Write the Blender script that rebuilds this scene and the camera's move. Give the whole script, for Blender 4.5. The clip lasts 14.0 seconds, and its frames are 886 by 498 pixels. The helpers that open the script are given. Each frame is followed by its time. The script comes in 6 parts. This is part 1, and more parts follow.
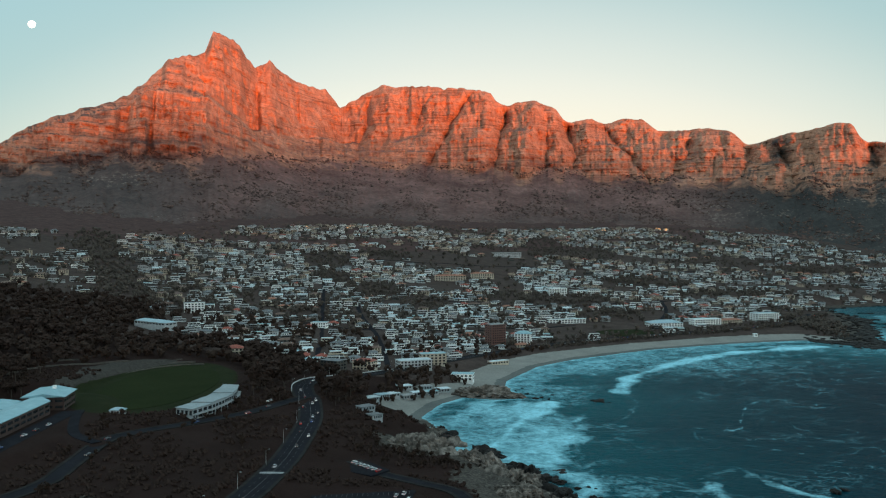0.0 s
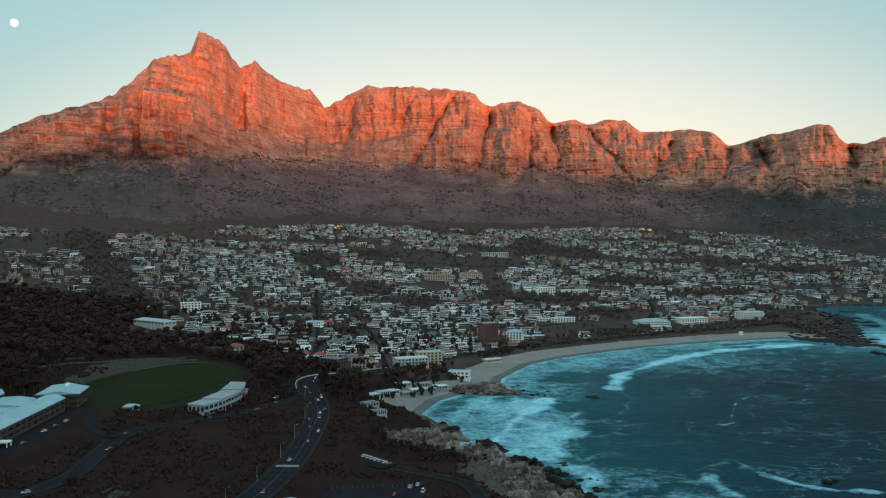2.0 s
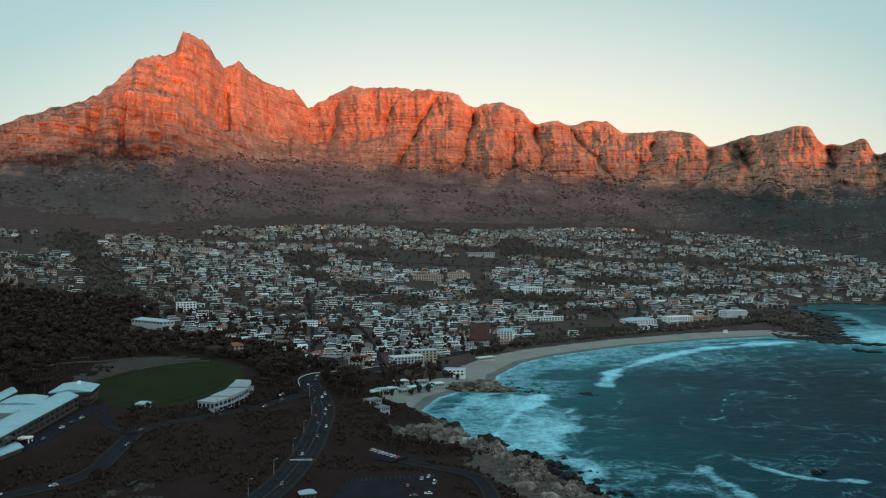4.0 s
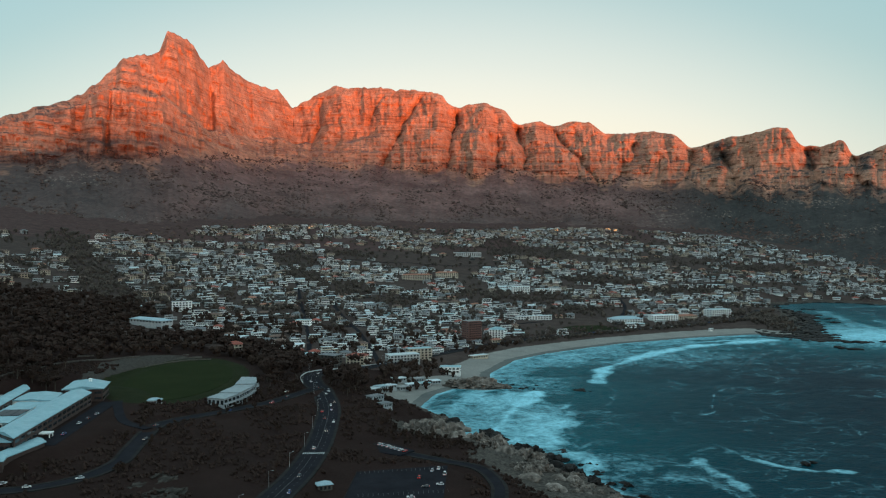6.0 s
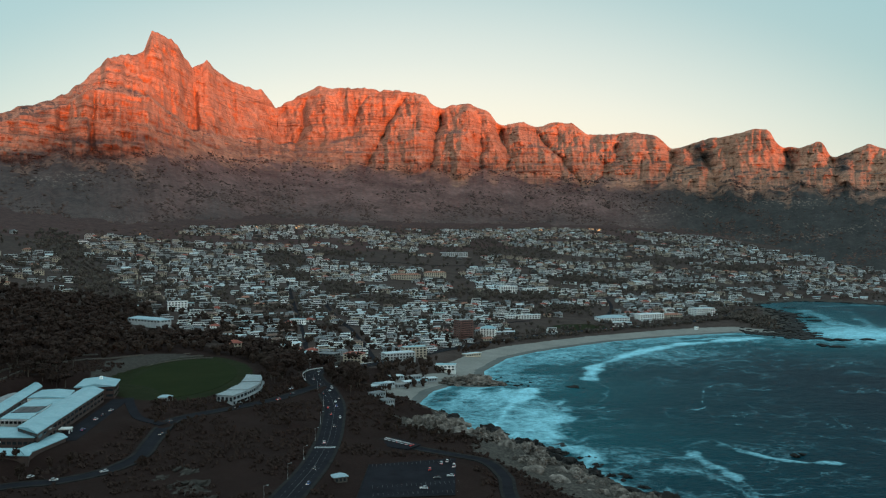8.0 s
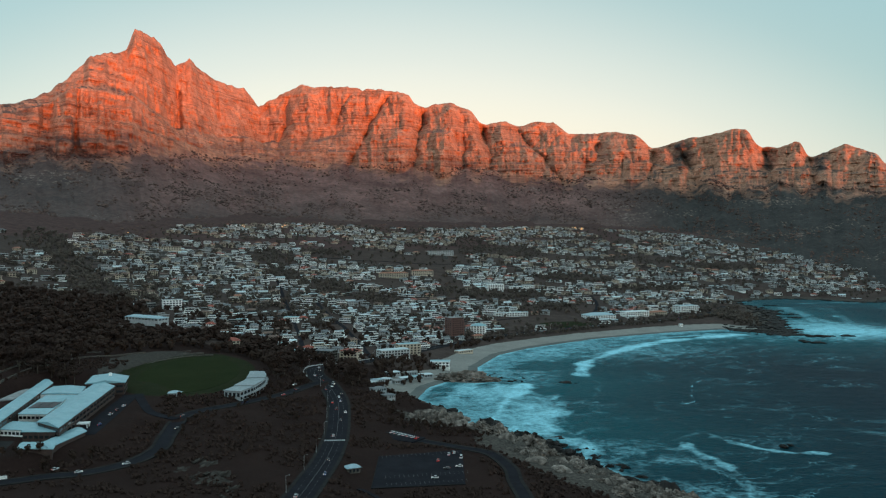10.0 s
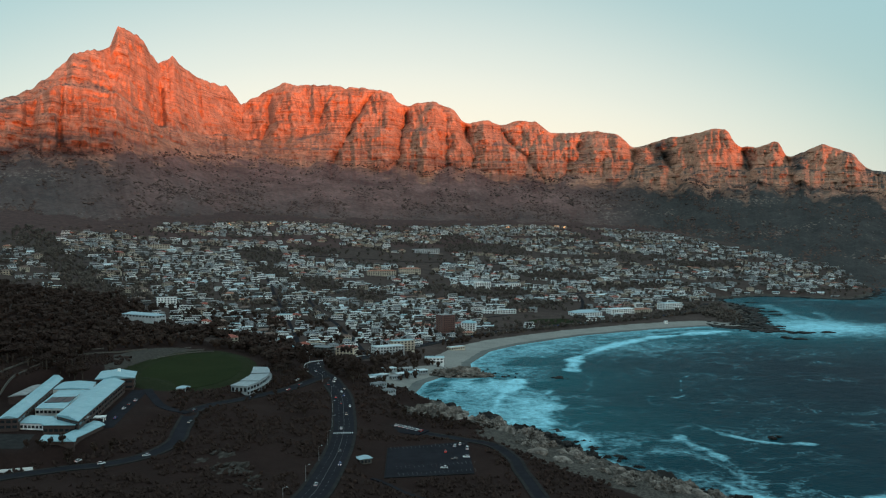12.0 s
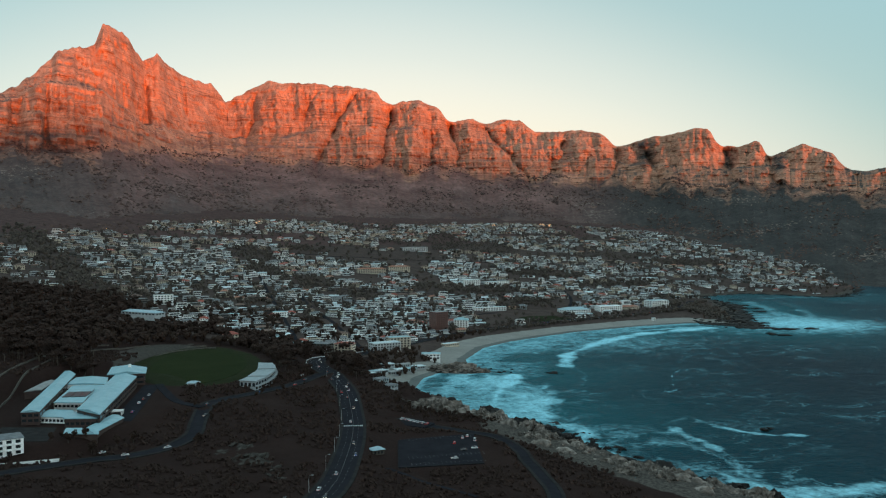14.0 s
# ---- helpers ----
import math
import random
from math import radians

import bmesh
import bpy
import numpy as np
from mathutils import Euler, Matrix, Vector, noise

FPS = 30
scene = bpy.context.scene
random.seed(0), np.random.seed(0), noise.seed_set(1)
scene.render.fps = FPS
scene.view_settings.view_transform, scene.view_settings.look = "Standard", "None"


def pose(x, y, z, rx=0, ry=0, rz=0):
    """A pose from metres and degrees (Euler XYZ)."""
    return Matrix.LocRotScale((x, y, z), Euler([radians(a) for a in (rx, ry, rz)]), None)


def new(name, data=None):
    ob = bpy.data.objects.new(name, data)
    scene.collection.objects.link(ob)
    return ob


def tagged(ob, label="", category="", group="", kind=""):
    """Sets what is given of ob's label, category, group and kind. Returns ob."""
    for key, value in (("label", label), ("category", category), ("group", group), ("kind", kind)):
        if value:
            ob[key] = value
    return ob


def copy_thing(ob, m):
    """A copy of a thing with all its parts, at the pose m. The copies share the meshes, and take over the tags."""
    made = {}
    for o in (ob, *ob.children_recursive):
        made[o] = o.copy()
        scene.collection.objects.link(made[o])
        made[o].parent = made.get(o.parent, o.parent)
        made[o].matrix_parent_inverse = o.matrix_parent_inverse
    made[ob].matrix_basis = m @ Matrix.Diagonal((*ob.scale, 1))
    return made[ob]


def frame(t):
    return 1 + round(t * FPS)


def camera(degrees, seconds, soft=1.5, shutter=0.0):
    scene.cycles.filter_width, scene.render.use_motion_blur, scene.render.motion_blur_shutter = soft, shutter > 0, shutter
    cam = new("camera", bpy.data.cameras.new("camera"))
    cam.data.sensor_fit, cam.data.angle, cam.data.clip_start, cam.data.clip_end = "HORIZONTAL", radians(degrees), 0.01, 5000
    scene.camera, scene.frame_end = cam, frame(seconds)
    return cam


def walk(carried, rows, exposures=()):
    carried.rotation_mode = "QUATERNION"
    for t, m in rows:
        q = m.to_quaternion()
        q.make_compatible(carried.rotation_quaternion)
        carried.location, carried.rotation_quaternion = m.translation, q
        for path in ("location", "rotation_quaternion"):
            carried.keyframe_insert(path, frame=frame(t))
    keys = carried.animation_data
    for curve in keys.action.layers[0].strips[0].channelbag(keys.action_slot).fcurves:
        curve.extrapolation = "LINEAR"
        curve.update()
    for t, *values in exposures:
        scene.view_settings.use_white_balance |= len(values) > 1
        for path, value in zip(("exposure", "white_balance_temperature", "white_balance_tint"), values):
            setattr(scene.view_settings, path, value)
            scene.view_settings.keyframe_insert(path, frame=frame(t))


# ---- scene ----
cam = camera(52.012, 14.0, 1.2)
# seconds, x, y, z, pitch, roll, yaw
ROWS = [
    (0.0, 0.00, 0.00, 162.00, -1.268, 0.270, 0.111),
    (0.5, -4.17, -4.82, 162.25, -1.273, 0.275, -0.171),
    (1.0, -8.37, -9.65, 162.50, -1.275, 0.263, -0.477),
    (1.5, -12.61, -14.51, 162.76, -1.280, 0.257, -0.778),
    (2.0, -16.89, -19.39, 163.04, -1.295, 0.247, -1.088),
    (2.5, -21.21, -24.28, 163.31, -1.304, 0.243, -1.401),
    (3.0, -25.57, -29.19, 163.60, -1.303, 0.252, -1.726),
    (5.5, -47.96, -53.80, 165.10, -1.330, 0.234, -3.304),
    (6.0, -52.57, -58.73, 165.41, -1.342, 0.215, -3.624),
    (6.5, -57.22, -63.64, 165.73, -1.357, 0.200, -3.951),
    (7.0, -61.92, -68.55, 166.04, -1.368, 0.207, -4.260),
    (7.5, -66.66, -73.44, 166.36, -1.355, 0.208, -4.576),
    (8.0, -71.45, -78.32, 166.68, -1.366, 0.194, -4.896),
    (10.5, -96.13, -102.42, 168.25, -1.513, 0.179, -6.580),
    (11.0, -101.21, -107.15, 168.56, -1.551, 0.156, -6.929),
    (11.5, -106.35, -111.86, 168.86, -1.582, 0.123, -7.266),
    (12.0, -111.54, -116.53, 169.16, -1.611, 0.099, -7.572),
    (12.5, -116.78, -121.15, 169.46, -1.642, 0.077, -7.870),
    (13.0, -122.08, -125.74, 169.75, -1.678, 0.066, -8.172),
    (13.5, -127.43, -130.29, 170.03, -1.717, 0.051, -8.495),
    (14.0, -132.84, -134.79, 170.31, -1.749, 0.037, -8.791),
]
walk(cam, [(t, pose(x, y, z, 90 + pitch, roll, yaw)) for t, x, y, z, pitch, roll, yaw in ROWS], [(0.0, 1.0), (14.0, 1.0)])

# ---- sky, sun ----
# The sun has just sunk to the edge of the sea behind the camera: only the heights still see it.
SUN_AZIMUTH, SUN_DIP = 160.0, 3.4
world = bpy.data.worlds.new("dusk_sky")
scene.world = world
world.use_nodes = True
wn, wl = world.node_tree.nodes, world.node_tree.links
sky = wn.new("ShaderNodeTexSky")
sky.sky_type, sky.sun_disc = "NISHITA", False
sky.sun_elevation, sky.sun_rotation = radians(2.0), radians(SUN_AZIMUTH)
sky.altitude, sky.air_density, sky.dust_density, sky.ozone_density = 100, 1.0, 1.5, 2.0
# evening gradient: cream along the skyline, teal overhead
where = wn.new("ShaderNodeTexCoord")
axes = wn.new("ShaderNodeSeparateXYZ")
wl.new(where.outputs["Generated"], axes.inputs[0])
ahead = wn.new("ShaderNodeVectorMath")
ahead.operation = "DOT_PRODUCT"
wl.new(where.outputs["Generated"], ahead.inputs[0])
ahead.inputs[1].default_value = (0.05, 0.9987, 0.0)
aside = wn.new("ShaderNodeMath")
aside.operation = "MULTIPLY_ADD"
wl.new(ahead.outputs["Value"], aside.inputs[0])
aside.inputs[1].default_value, aside.inputs[2].default_value = -1.4, 1.4
climb = wn.new("ShaderNodeMath")
climb.operation = "ADD"
wl.new(axes.outputs[2], climb.inputs[0])
wl.new(aside.outputs[0], climb.inputs[1])
ramp = wn.new("ShaderNodeValToRGB")
wl.new(climb.outputs[0], ramp.inputs[0])
stops = ((0.0, (0.96, 0.79, 0.58)), (0.10, (0.97, 0.86, 0.69)), (0.20, (0.76, 0.77, 0.69)), (0.34, (0.33, 0.50, 0.50)), (0.55, (0.32, 0.53, 0.56)), (1.0, (0.64, 0.92, 1.0)))
ramp.color_ramp.elements[0].position, ramp.color_ramp.elements[0].color = stops[0][0], (*stops[0][1], 1)
ramp.color_ramp.elements[1].position, ramp.color_ramp.elements[1].color = stops[-1][0], (*stops[-1][1], 1)
ramp.color_ramp.interpolation = "B_SPLINE"
for at, col in stops[1:-1]:
    ramp.color_ramp.elements.new(at).color = (*col, 1)
blend = wn.new("ShaderNodeMix")
blend.data_type = "RGBA"
blend.inputs["Factor"].default_value = 0.92
wl.new(sky.outputs[0], blend.inputs["A"])
wl.new(ramp.outputs[0], blend.inputs["B"])
wl.new(blend.outputs["Result"], wn["Background"].inputs[0])
wn["Background"].inputs[1].default_value = 0.54
sun = new("sun", bpy.data.lights.new("sun", "SUN"))
sun.data.energy, sun.data.angle, sun.data.color = 3.75, radians(2.4), (1.0, 0.225, 0.058)
a, e = radians(SUN_AZIMUTH), radians(-SUN_DIP)
toward_sun = Vector((math.sin(a) * math.cos(e), math.cos(a) * math.cos(e), math.sin(e)))
sun.matrix_world = toward_sun.to_track_quat("Z", "Y").to_matrix().to_4x4()


# ---- materials ----
def material(name, colours, scale=1.0, rough=0.8, bump=0.3, metal=0.0, detail=6.0, stretch=(1, 1, 1), fine=None, spread=(0.3, 0.7), vary=0.0, spec=0.3):
    """A surface whose colour wanders through the ramp colours at one scale and is grained at a finer one."""
    m = bpy.data.materials.new(name)
    m.use_nodes = True
    n, l = m.node_tree.nodes, m.node_tree.links
    b = n["Principled BSDF"]
    b.inputs["Roughness"].default_value, b.inputs["Metallic"].default_value = rough, metal
    b.inputs["Specular IOR Level"].default_value = spec
    where = n.new("ShaderNodeTexCoord")
    shift = n.new("ShaderNodeMapping")
    shift.inputs["Scale"].default_value = stretch
    geo = n.new("ShaderNodeNewGeometry")
    l.new(geo.outputs["Position"], shift.inputs["Vector"])
    big = n.new("ShaderNodeTexNoise")
    big.inputs["Scale"].default_value, big.inputs["Detail"].default_value = 1.0 / scale, detail
    big.inputs["Roughness"].default_value = 0.6
    l.new(shift.outputs[0], big.inputs["Vector"])
    ramp = n.new("ShaderNodeValToRGB")
    l.new(big.outputs["Fac"], ramp.inputs[0])
    ramp.color_ramp.elements[0].position, ramp.color_ramp.elements[1].position = spread
    ramp.color_ramp.elements[0].color, ramp.color_ramp.elements[1].color = (*colours[0], 1), (*colours[-1], 1)
    for i, c in enumerate(colours[1:-1], 1):
        at = ramp.color_ramp.elements.new(spread[0] + (spread[1] - spread[0]) * i / (len(colours) - 1))
        at.color = (*c, 1)
    small = n.new("ShaderNodeTexNoise")
    small.inputs["Scale"].default_value, small.inputs["Detail"].default_value = 1.0 / (fine or scale / 8), 4.0
    l.new(shift.outputs[0], small.inputs["Vector"])
    grain = n.new("ShaderNodeMapRange")
    grain.inputs["To Min"].default_value, grain.inputs["To Max"].default_value = 0.65, 1.35
    l.new(small.outputs["Fac"], grain.inputs["Value"])
    mul = n.new("ShaderNodeVectorMath")
    mul.operation = "SCALE"
    l.new(ramp.outputs[0], mul.inputs[0])
    l.new(grain.outputs[0], mul.inputs["Scale"])
    out = mul.outputs[0]
    if vary:
        info = n.new("ShaderNodeObjectInfo")
        isl = n.new("ShaderNodeMath")
        isl.operation = "ADD"
        l.new(info.outputs["Random"], isl.inputs[0])
        l.new(geo.outputs["Random Per Island"], isl.inputs[1])
        rng = n.new("ShaderNodeMapRange")
        rng.inputs["From Max"].default_value = 2.0
        rng.inputs["To Min"].default_value, rng.inputs["To Max"].default_value = 1 - vary, 1 + vary
        l.new(isl.outputs[0], rng.inputs["Value"])
        mv = n.new("ShaderNodeVectorMath")
        mv.operation = "SCALE"
        l.new(out, mv.inputs[0])
        l.new(rng.outputs[0], mv.inputs["Scale"])
        out = mv.outputs[0]
    l.new(out, b.inputs["Base Color"])
    if bump:
        bp = n.new("ShaderNodeBump")
        bp.inputs["Strength"].default_value, bp.inputs["Distance"].default_value = min(bump, 1.0), (fine or scale / 8) * 0.5
        l.new(small.outputs["Fac"], bp.inputs["Height"])
        l.new(bp.outputs[0], b.inputs["Normal"])
    return m


M = {
    "grass": material("mown_grass", [(0.012, 0.017, 0.005), (0.018, 0.024, 0.008)], 30, 0.95, 0.3, fine=1.0, spec=0.03),
    "asphalt": material("asphalt", [(0.012, 0.0118, 0.0145), (0.020, 0.0198, 0.0240)], 9, 0.95, 0.2, fine=0.5, spec=0.02),
    "paving": material("concrete_paving", [(0.017, 0.016, 0.016), (0.032, 0.030, 0.029)], 6, 0.95, 0.2, fine=0.6, spec=0.02),
    "paint": material("road_paint", [(0.07, 0.07, 0.07), (0.15, 0.15, 0.148)], 2, 0.7, 0.1, spec=0.1),
    "zebra": material("crossing_paint", [(0.34, 0.35, 0.35), (0.48, 0.48, 0.47)], 2, 0.7, 0.1, spec=0.1),
    "granite": material("granite", [(0.036, 0.030, 0.026), (0.135, 0.111, 0.095), (0.29, 0.243, 0.212)], 5, 0.9, 1.0, fine=0.7, vary=0.4, spec=0.08),
    "wet_rock": material("wet_rock", [(0.010, 0.009, 0.0085), (0.028, 0.024, 0.022)], 4, 0.65, 0.8, fine=0.6, spec=0.06),
}


def ground_material():
    """Scrub, gardens, rocky shore, sand and wet sand, each where its mask lies, with ragged edges."""
    m = bpy.data.materials.new("open_ground")
    m.use_nodes = True
    n, l = m.node_tree.nodes, m.node_tree.links
    b = n["Principled BSDF"]
    b.inputs["Roughness"].default_value, b.inputs["Specular IOR Level"].default_value = 0.95, 0.03
    geo = n.new("ShaderNodeNewGeometry")

    def tex(scale, detail=7.0):
        t = n.new("ShaderNodeTexNoise")
        t.inputs["Scale"].default_value, t.inputs["Detail"].default_value, t.inputs["Roughness"].default_value = 1 / scale, detail, 0.65
        l.new(geo.outputs["Position"], t.inputs["Vector"])
        return t.outputs["Fac"]

    def shades(fac, dark, light, lo=0.3, hi=0.7):
        r = n.new("ShaderNodeValToRGB")
        r.color_ramp.elements[0].position, r.color_ramp.elements[0].color = lo, (*dark, 1)
        r.color_ramp.elements[1].position, r.color_ramp.elements[1].color = hi, (*light, 1)
        l.new(fac, r.inputs[0])
        return r.outputs[0]

    grain, broad, edge = tex(2.2), tex(35), tex(14)
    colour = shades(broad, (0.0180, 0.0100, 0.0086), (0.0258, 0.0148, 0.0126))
    for mask, dark, light, fac in (("gardens", (0.042, 0.0295, 0.026), (0.075, 0.054, 0.047), edge), ("heath", (0.044, 0.0255, 0.023), (0.090, 0.054, 0.049), edge), ("rocky", (0.026, 0.022, 0.019), (0.10, 0.086, 0.075), grain),
                                   ("bank", (0.036, 0.031, 0.027), (0.066, 0.057, 0.050), grain), ("lawn", (0.012, 0.016, 0.006), (0.022, 0.025, 0.011), edge), ("sand", (0.170, 0.162, 0.148), (0.245, 0.232, 0.212), broad), ("wet", (0.088, 0.094, 0.090), (0.135, 0.138, 0.130), broad)):
        at = n.new("ShaderNodeAttribute")
        at.attribute_name = mask
        add = n.new("ShaderNodeMath")
        add.operation = "ADD"
        l.new(at.outputs["Fac"], add.inputs[0])
        l.new(edge, add.inputs[1])
        cut = n.new("ShaderNodeMapRange")
        cut.inputs["From Min"].default_value, cut.inputs["From Max"].default_value = 0.95, 1.05
        l.new(add.outputs[0], cut.inputs["Value"])
        mix = n.new("ShaderNodeMix")
        mix.data_type = "RGBA"
        l.new(cut.outputs[0], mix.inputs["Factor"])
        l.new(colour, mix.inputs["A"])
        l.new(shades(fac, dark, light), mix.inputs["B"])
        colour = mix.outputs["Result"]
    tone = n.new("ShaderNodeMapRange")
    tone.inputs["To Min"].default_value, tone.inputs["To Max"].default_value = 0.6, 1.4
    l.new(grain, tone.inputs["Value"])
    mul = n.new("ShaderNodeVectorMath")
    mul.operation = "SCALE"
    l.new(colour, mul.inputs[0])
    l.new(tone.outputs[0], mul.inputs["Scale"])
    l.new(mul.outputs[0], b.inputs["Base Color"])
    bp = n.new("ShaderNodeBump")
    bp.inputs["Strength"].default_value, bp.inputs["Distance"].default_value = 0.6, 0.8
    l.new(grain, bp.inputs["Height"])
    l.new(bp.outputs[0], b.inputs["Normal"])
    return m


M["open_ground"] = ground_material()


# ---- land ----
# Spot heights of the land, in metres (x, y, z)
SPOTS_NEAR = [(-133, -135, 60), (-420, 100, 95), (-120, 250, 42), (40, 200, 22), (-39, 410, 23), (-99, 512, 24),
              (-55, 540, 17), (12, 470, 14), (-160, 703, 36), (-258, 617, 43), (-251, 482, 39), (-282, 400, 33),
              (-316, 718, 48), (-500, 520, 90), (-366, 1084, 57), (-219, 948, 35), (-86, 931, 16), (-39, 906, 14), (-110, 420, 32)]
SPOTS_TOWN = [(20, 927, 9), (69, 1249, 12), (343, 1420, 10), (460, 1400, 10), (539, 1532, 12), (606, 1646, 16),
              (-339, 1215, 60), (-458, 1818, 122), (-483, 2169, 162), (282, 2816, 156), (223, 1787, 44), (896, 2454, 96),
              (-760, 1250, 130), (-900, 2000, 200), (1250, 2350, 60), (-100, 2500, 160), (600, 2700, 140), (1050, 1950, 16)]
SPOTS_EDGE = [(-2500, -2000, 400), (-3500, 1500, 500), (-2200, 4500, 420), (500, 4800, 330), (3500, 4500, 240),
              (2600, 3000, 120), (-900, -900, 240), (-1500, -3500, 150), (1800, 2700, 90), (-1600, 700, 330), (-1500, 2600, 300)]
# The shoreline, from behind the camera round the bay to the far points
SHORE_NEAR = [(-300, -5200), (60, -1500), (230, -500), (230, 50), (190, 290), (151, 384), (124, 417), (111, 448), (93, 483),
              (76, 542), (53, 590), (30, 636), (-9, 646), (4, 705), (-4, 731), (-21, 776), (-4, 837), (17, 867), (46, 855), (73, 862)]
SHORE_FAR = [(62, 925), (65, 960), (108, 1060), (157, 1116), (226, 1169), (282, 1208), (406, 1265), (510, 1296), (545, 1260),
             (584, 1212), (608, 1295), (654, 1413), (715, 1545), (728, 1640), (712, 1690), (757, 1801), (896, 1859), (976, 1797), (1051, 1738),
             (1204, 1897), (1386, 2252), (1700, 2330), (2500, 2000), (5200, 1700)]


def tps(r):
    return r * r * np.log(np.maximum(r, 1e-6))


spots = np.array(SPOTS_NEAR + SPOTS_TOWN + SPOTS_EDGE, float)
shore = np.array(SHORE_NEAR + SHORE_FAR, float)
KM = 1000.0
_n = len(spots)
_A = np.zeros((_n + 3, _n + 3))
_q = spots[:, :2] / KM
_A[:_n, :_n] = tps(np.hypot(*(_q[:, None] - _q[None]).transpose(2, 0, 1))) + np.eye(_n) * 2e-4
_A[:_n, _n:] = np.c_[np.ones(_n), _q]
_A[_n:, :_n] = _A[:_n, _n:].T
WEIGHTS = np.linalg.solve(_A, np.r_[spots[:, 2], 0, 0, 0])


def shore_distance(x, y):
    """Metres from the shoreline, positive inland (to the left of the line as it runs)."""
    best = np.full(x.shape, 1e9)
    sign = np.ones(x.shape)
    for (ax, ay), (bx, by) in zip(shore[:-1], shore[1:]):
        ex, ey = bx - ax, by - ay
        s = np.clip(((x - ax) * ex + (y - ay) * ey) / (ex * ex + ey * ey), 0, 1)
        d = np.hypot(x - ax - s * ex, y - ay - s * ey)
        closer = d < best - 1e-6
        best = np.where(closer, d, best)
    # inside test against the closed land polygon
    poly = list(map(tuple, shore)) + [(6000, 6000), (-6000, 6000), (-6000, -5200)]
    inside = np.zeros(x.shape, bool)
    for (ax, ay), (bx, by) in zip(poly, poly[1:] + poly[:1]):
        if ay == by:
            continue
        cross = (ay > y) != (by > y)
        inside ^= cross & (x < (bx - ax) * (y - ay) / (by - ay) + ax)
    return np.where(inside, best, -best)


def smooth(a, b, v):
    s = np.clip((v - a) / (b - a), 0, 1)
    return s * s * (3 - 2 * s)


def land(x, y):
    """Height of the ground."""
    x, y = np.asarray(x, float), np.asarray(y, float)
    z = WEIGHTS[_n] + WEIGHTS[_n + 1] * x / KM + WEIGHTS[_n + 2] * y / KM
    for (sx, sy), w in zip(_q, WEIGHTS[:_n]):
        z = z + w * tps(np.hypot(x / KM - sx, y / KM - sy))
    d = shore_distance(x, y)
    sandy = smooth(740, 780, y) * smooth(640, 540, x)
    low = np.where(sandy > 0.5, 0.055 * d, 0.22 * d)
    z = np.maximum(z, 3.0)
    reach = 70 - 15 * sandy
    mix = smooth(0, reach, d - 25 * sandy)
    z = np.minimum(low, z) * (1 - mix) + z * mix
    return np.where(d < 0, np.maximum(d * 0.12, -25), z)


def pad(z, x, y, cx, cy, ax, ay, turn, level, soft):
    """Levels an ellipse of ground."""
    c, s = math.cos(radians(turn)), math.sin(radians(turn))
    u, v = (x - cx) * c + (y - cy) * s, -(x - cx) * s + (y - cy) * c
    r = np.sqrt((u / ax) ** 2 + (v / ay) ** 2)
    m = smooth(1.0 + soft, 1.0, r)
    return z * (1 - m) + level * m


ROAD_MAIN = [(-175, 60), (-145, 210), (-121, 314), (-114, 352), (-105, 427), (-98, 508), (-96, 585), (-97, 645), (-105, 698), (-114, 728), (-120, 765),
             (-116, 805), (-100, 855), (-72, 907), (-40, 968), (5, 1040), (45, 1105), (100, 1178), (205, 1262), (300, 1318), (430, 1372), (545, 1450), (640, 1580)]
ROAD_SIDE = [(-110, 716), (-121, 692), (-131, 668), (-142, 644), (-159, 616), (-175, 589), (-191, 566), (-201, 545), (-203, 518), (-203, 487), (-203, 458), (-214, 430),
             (-234, 413), (-258, 405), (-290, 375), (-330, 300)]
ROAD_SCHOOL = [(-204, 528), (-224, 545), (-238, 580), (-246, 608)]
TRACK = [(-58, 566), (-39, 541), (-15, 527), (7, 510), (13, 470), (8, 423), (5, 376), (0, 330), (-20, 260)]
LOT_WAY = [(-84, 402), (-78, 390), (-66, 352), (-45, 318)]


def spline(points, step):
    """A smooth curve through the points, sampled every step metres or so."""
    p = np.array([points[0]] + list(points) + [points[-1]], float)
    out = []
    for i in range(1, len(p) - 2):
        n = max(2, int(np.hypot(*(p[i + 1] - p[i])) / step))
        for k in range(n):
            t = k / n
            out.append(0.5 * (2 * p[i] + (p[i + 1] - p[i - 1]) * t + (2 * p[i - 1] - 5 * p[i] + 4 * p[i + 1] - p[i + 2]) * t * t
                              + (3 * p[i] - p[i - 1] - 3 * p[i + 1] + p[i + 2]) * t ** 3))
    out.append(p[-1])
    return np.array(out)


def lattice(x, y, seed):
    """Value noise between -1 and 1, smooth, with cells one unit wide."""
    xi, yi = np.floor(x).astype(np.int64), np.floor(y).astype(np.int64)
    u, v = x - xi, y - yi
    u, v = u * u * (3 - 2 * u), v * v * (3 - 2 * v)

    def h(i, j):
        k = (i * 374761393 + j * 668265263 + seed * 974634777) & 0x7FFFFFFF
        k = ((k ^ (k >> 13)) * 1274126177) & 0x7FFFFFFF
        return ((k ^ (k >> 16)) & 0xFFFF) / 32767.5 - 1.0
    return (h(xi, yi) * (1 - u) + h(xi + 1, yi) * u) * (1 - v) + (h(xi, yi + 1) * (1 - u) + h(xi + 1, yi + 1) * u) * v


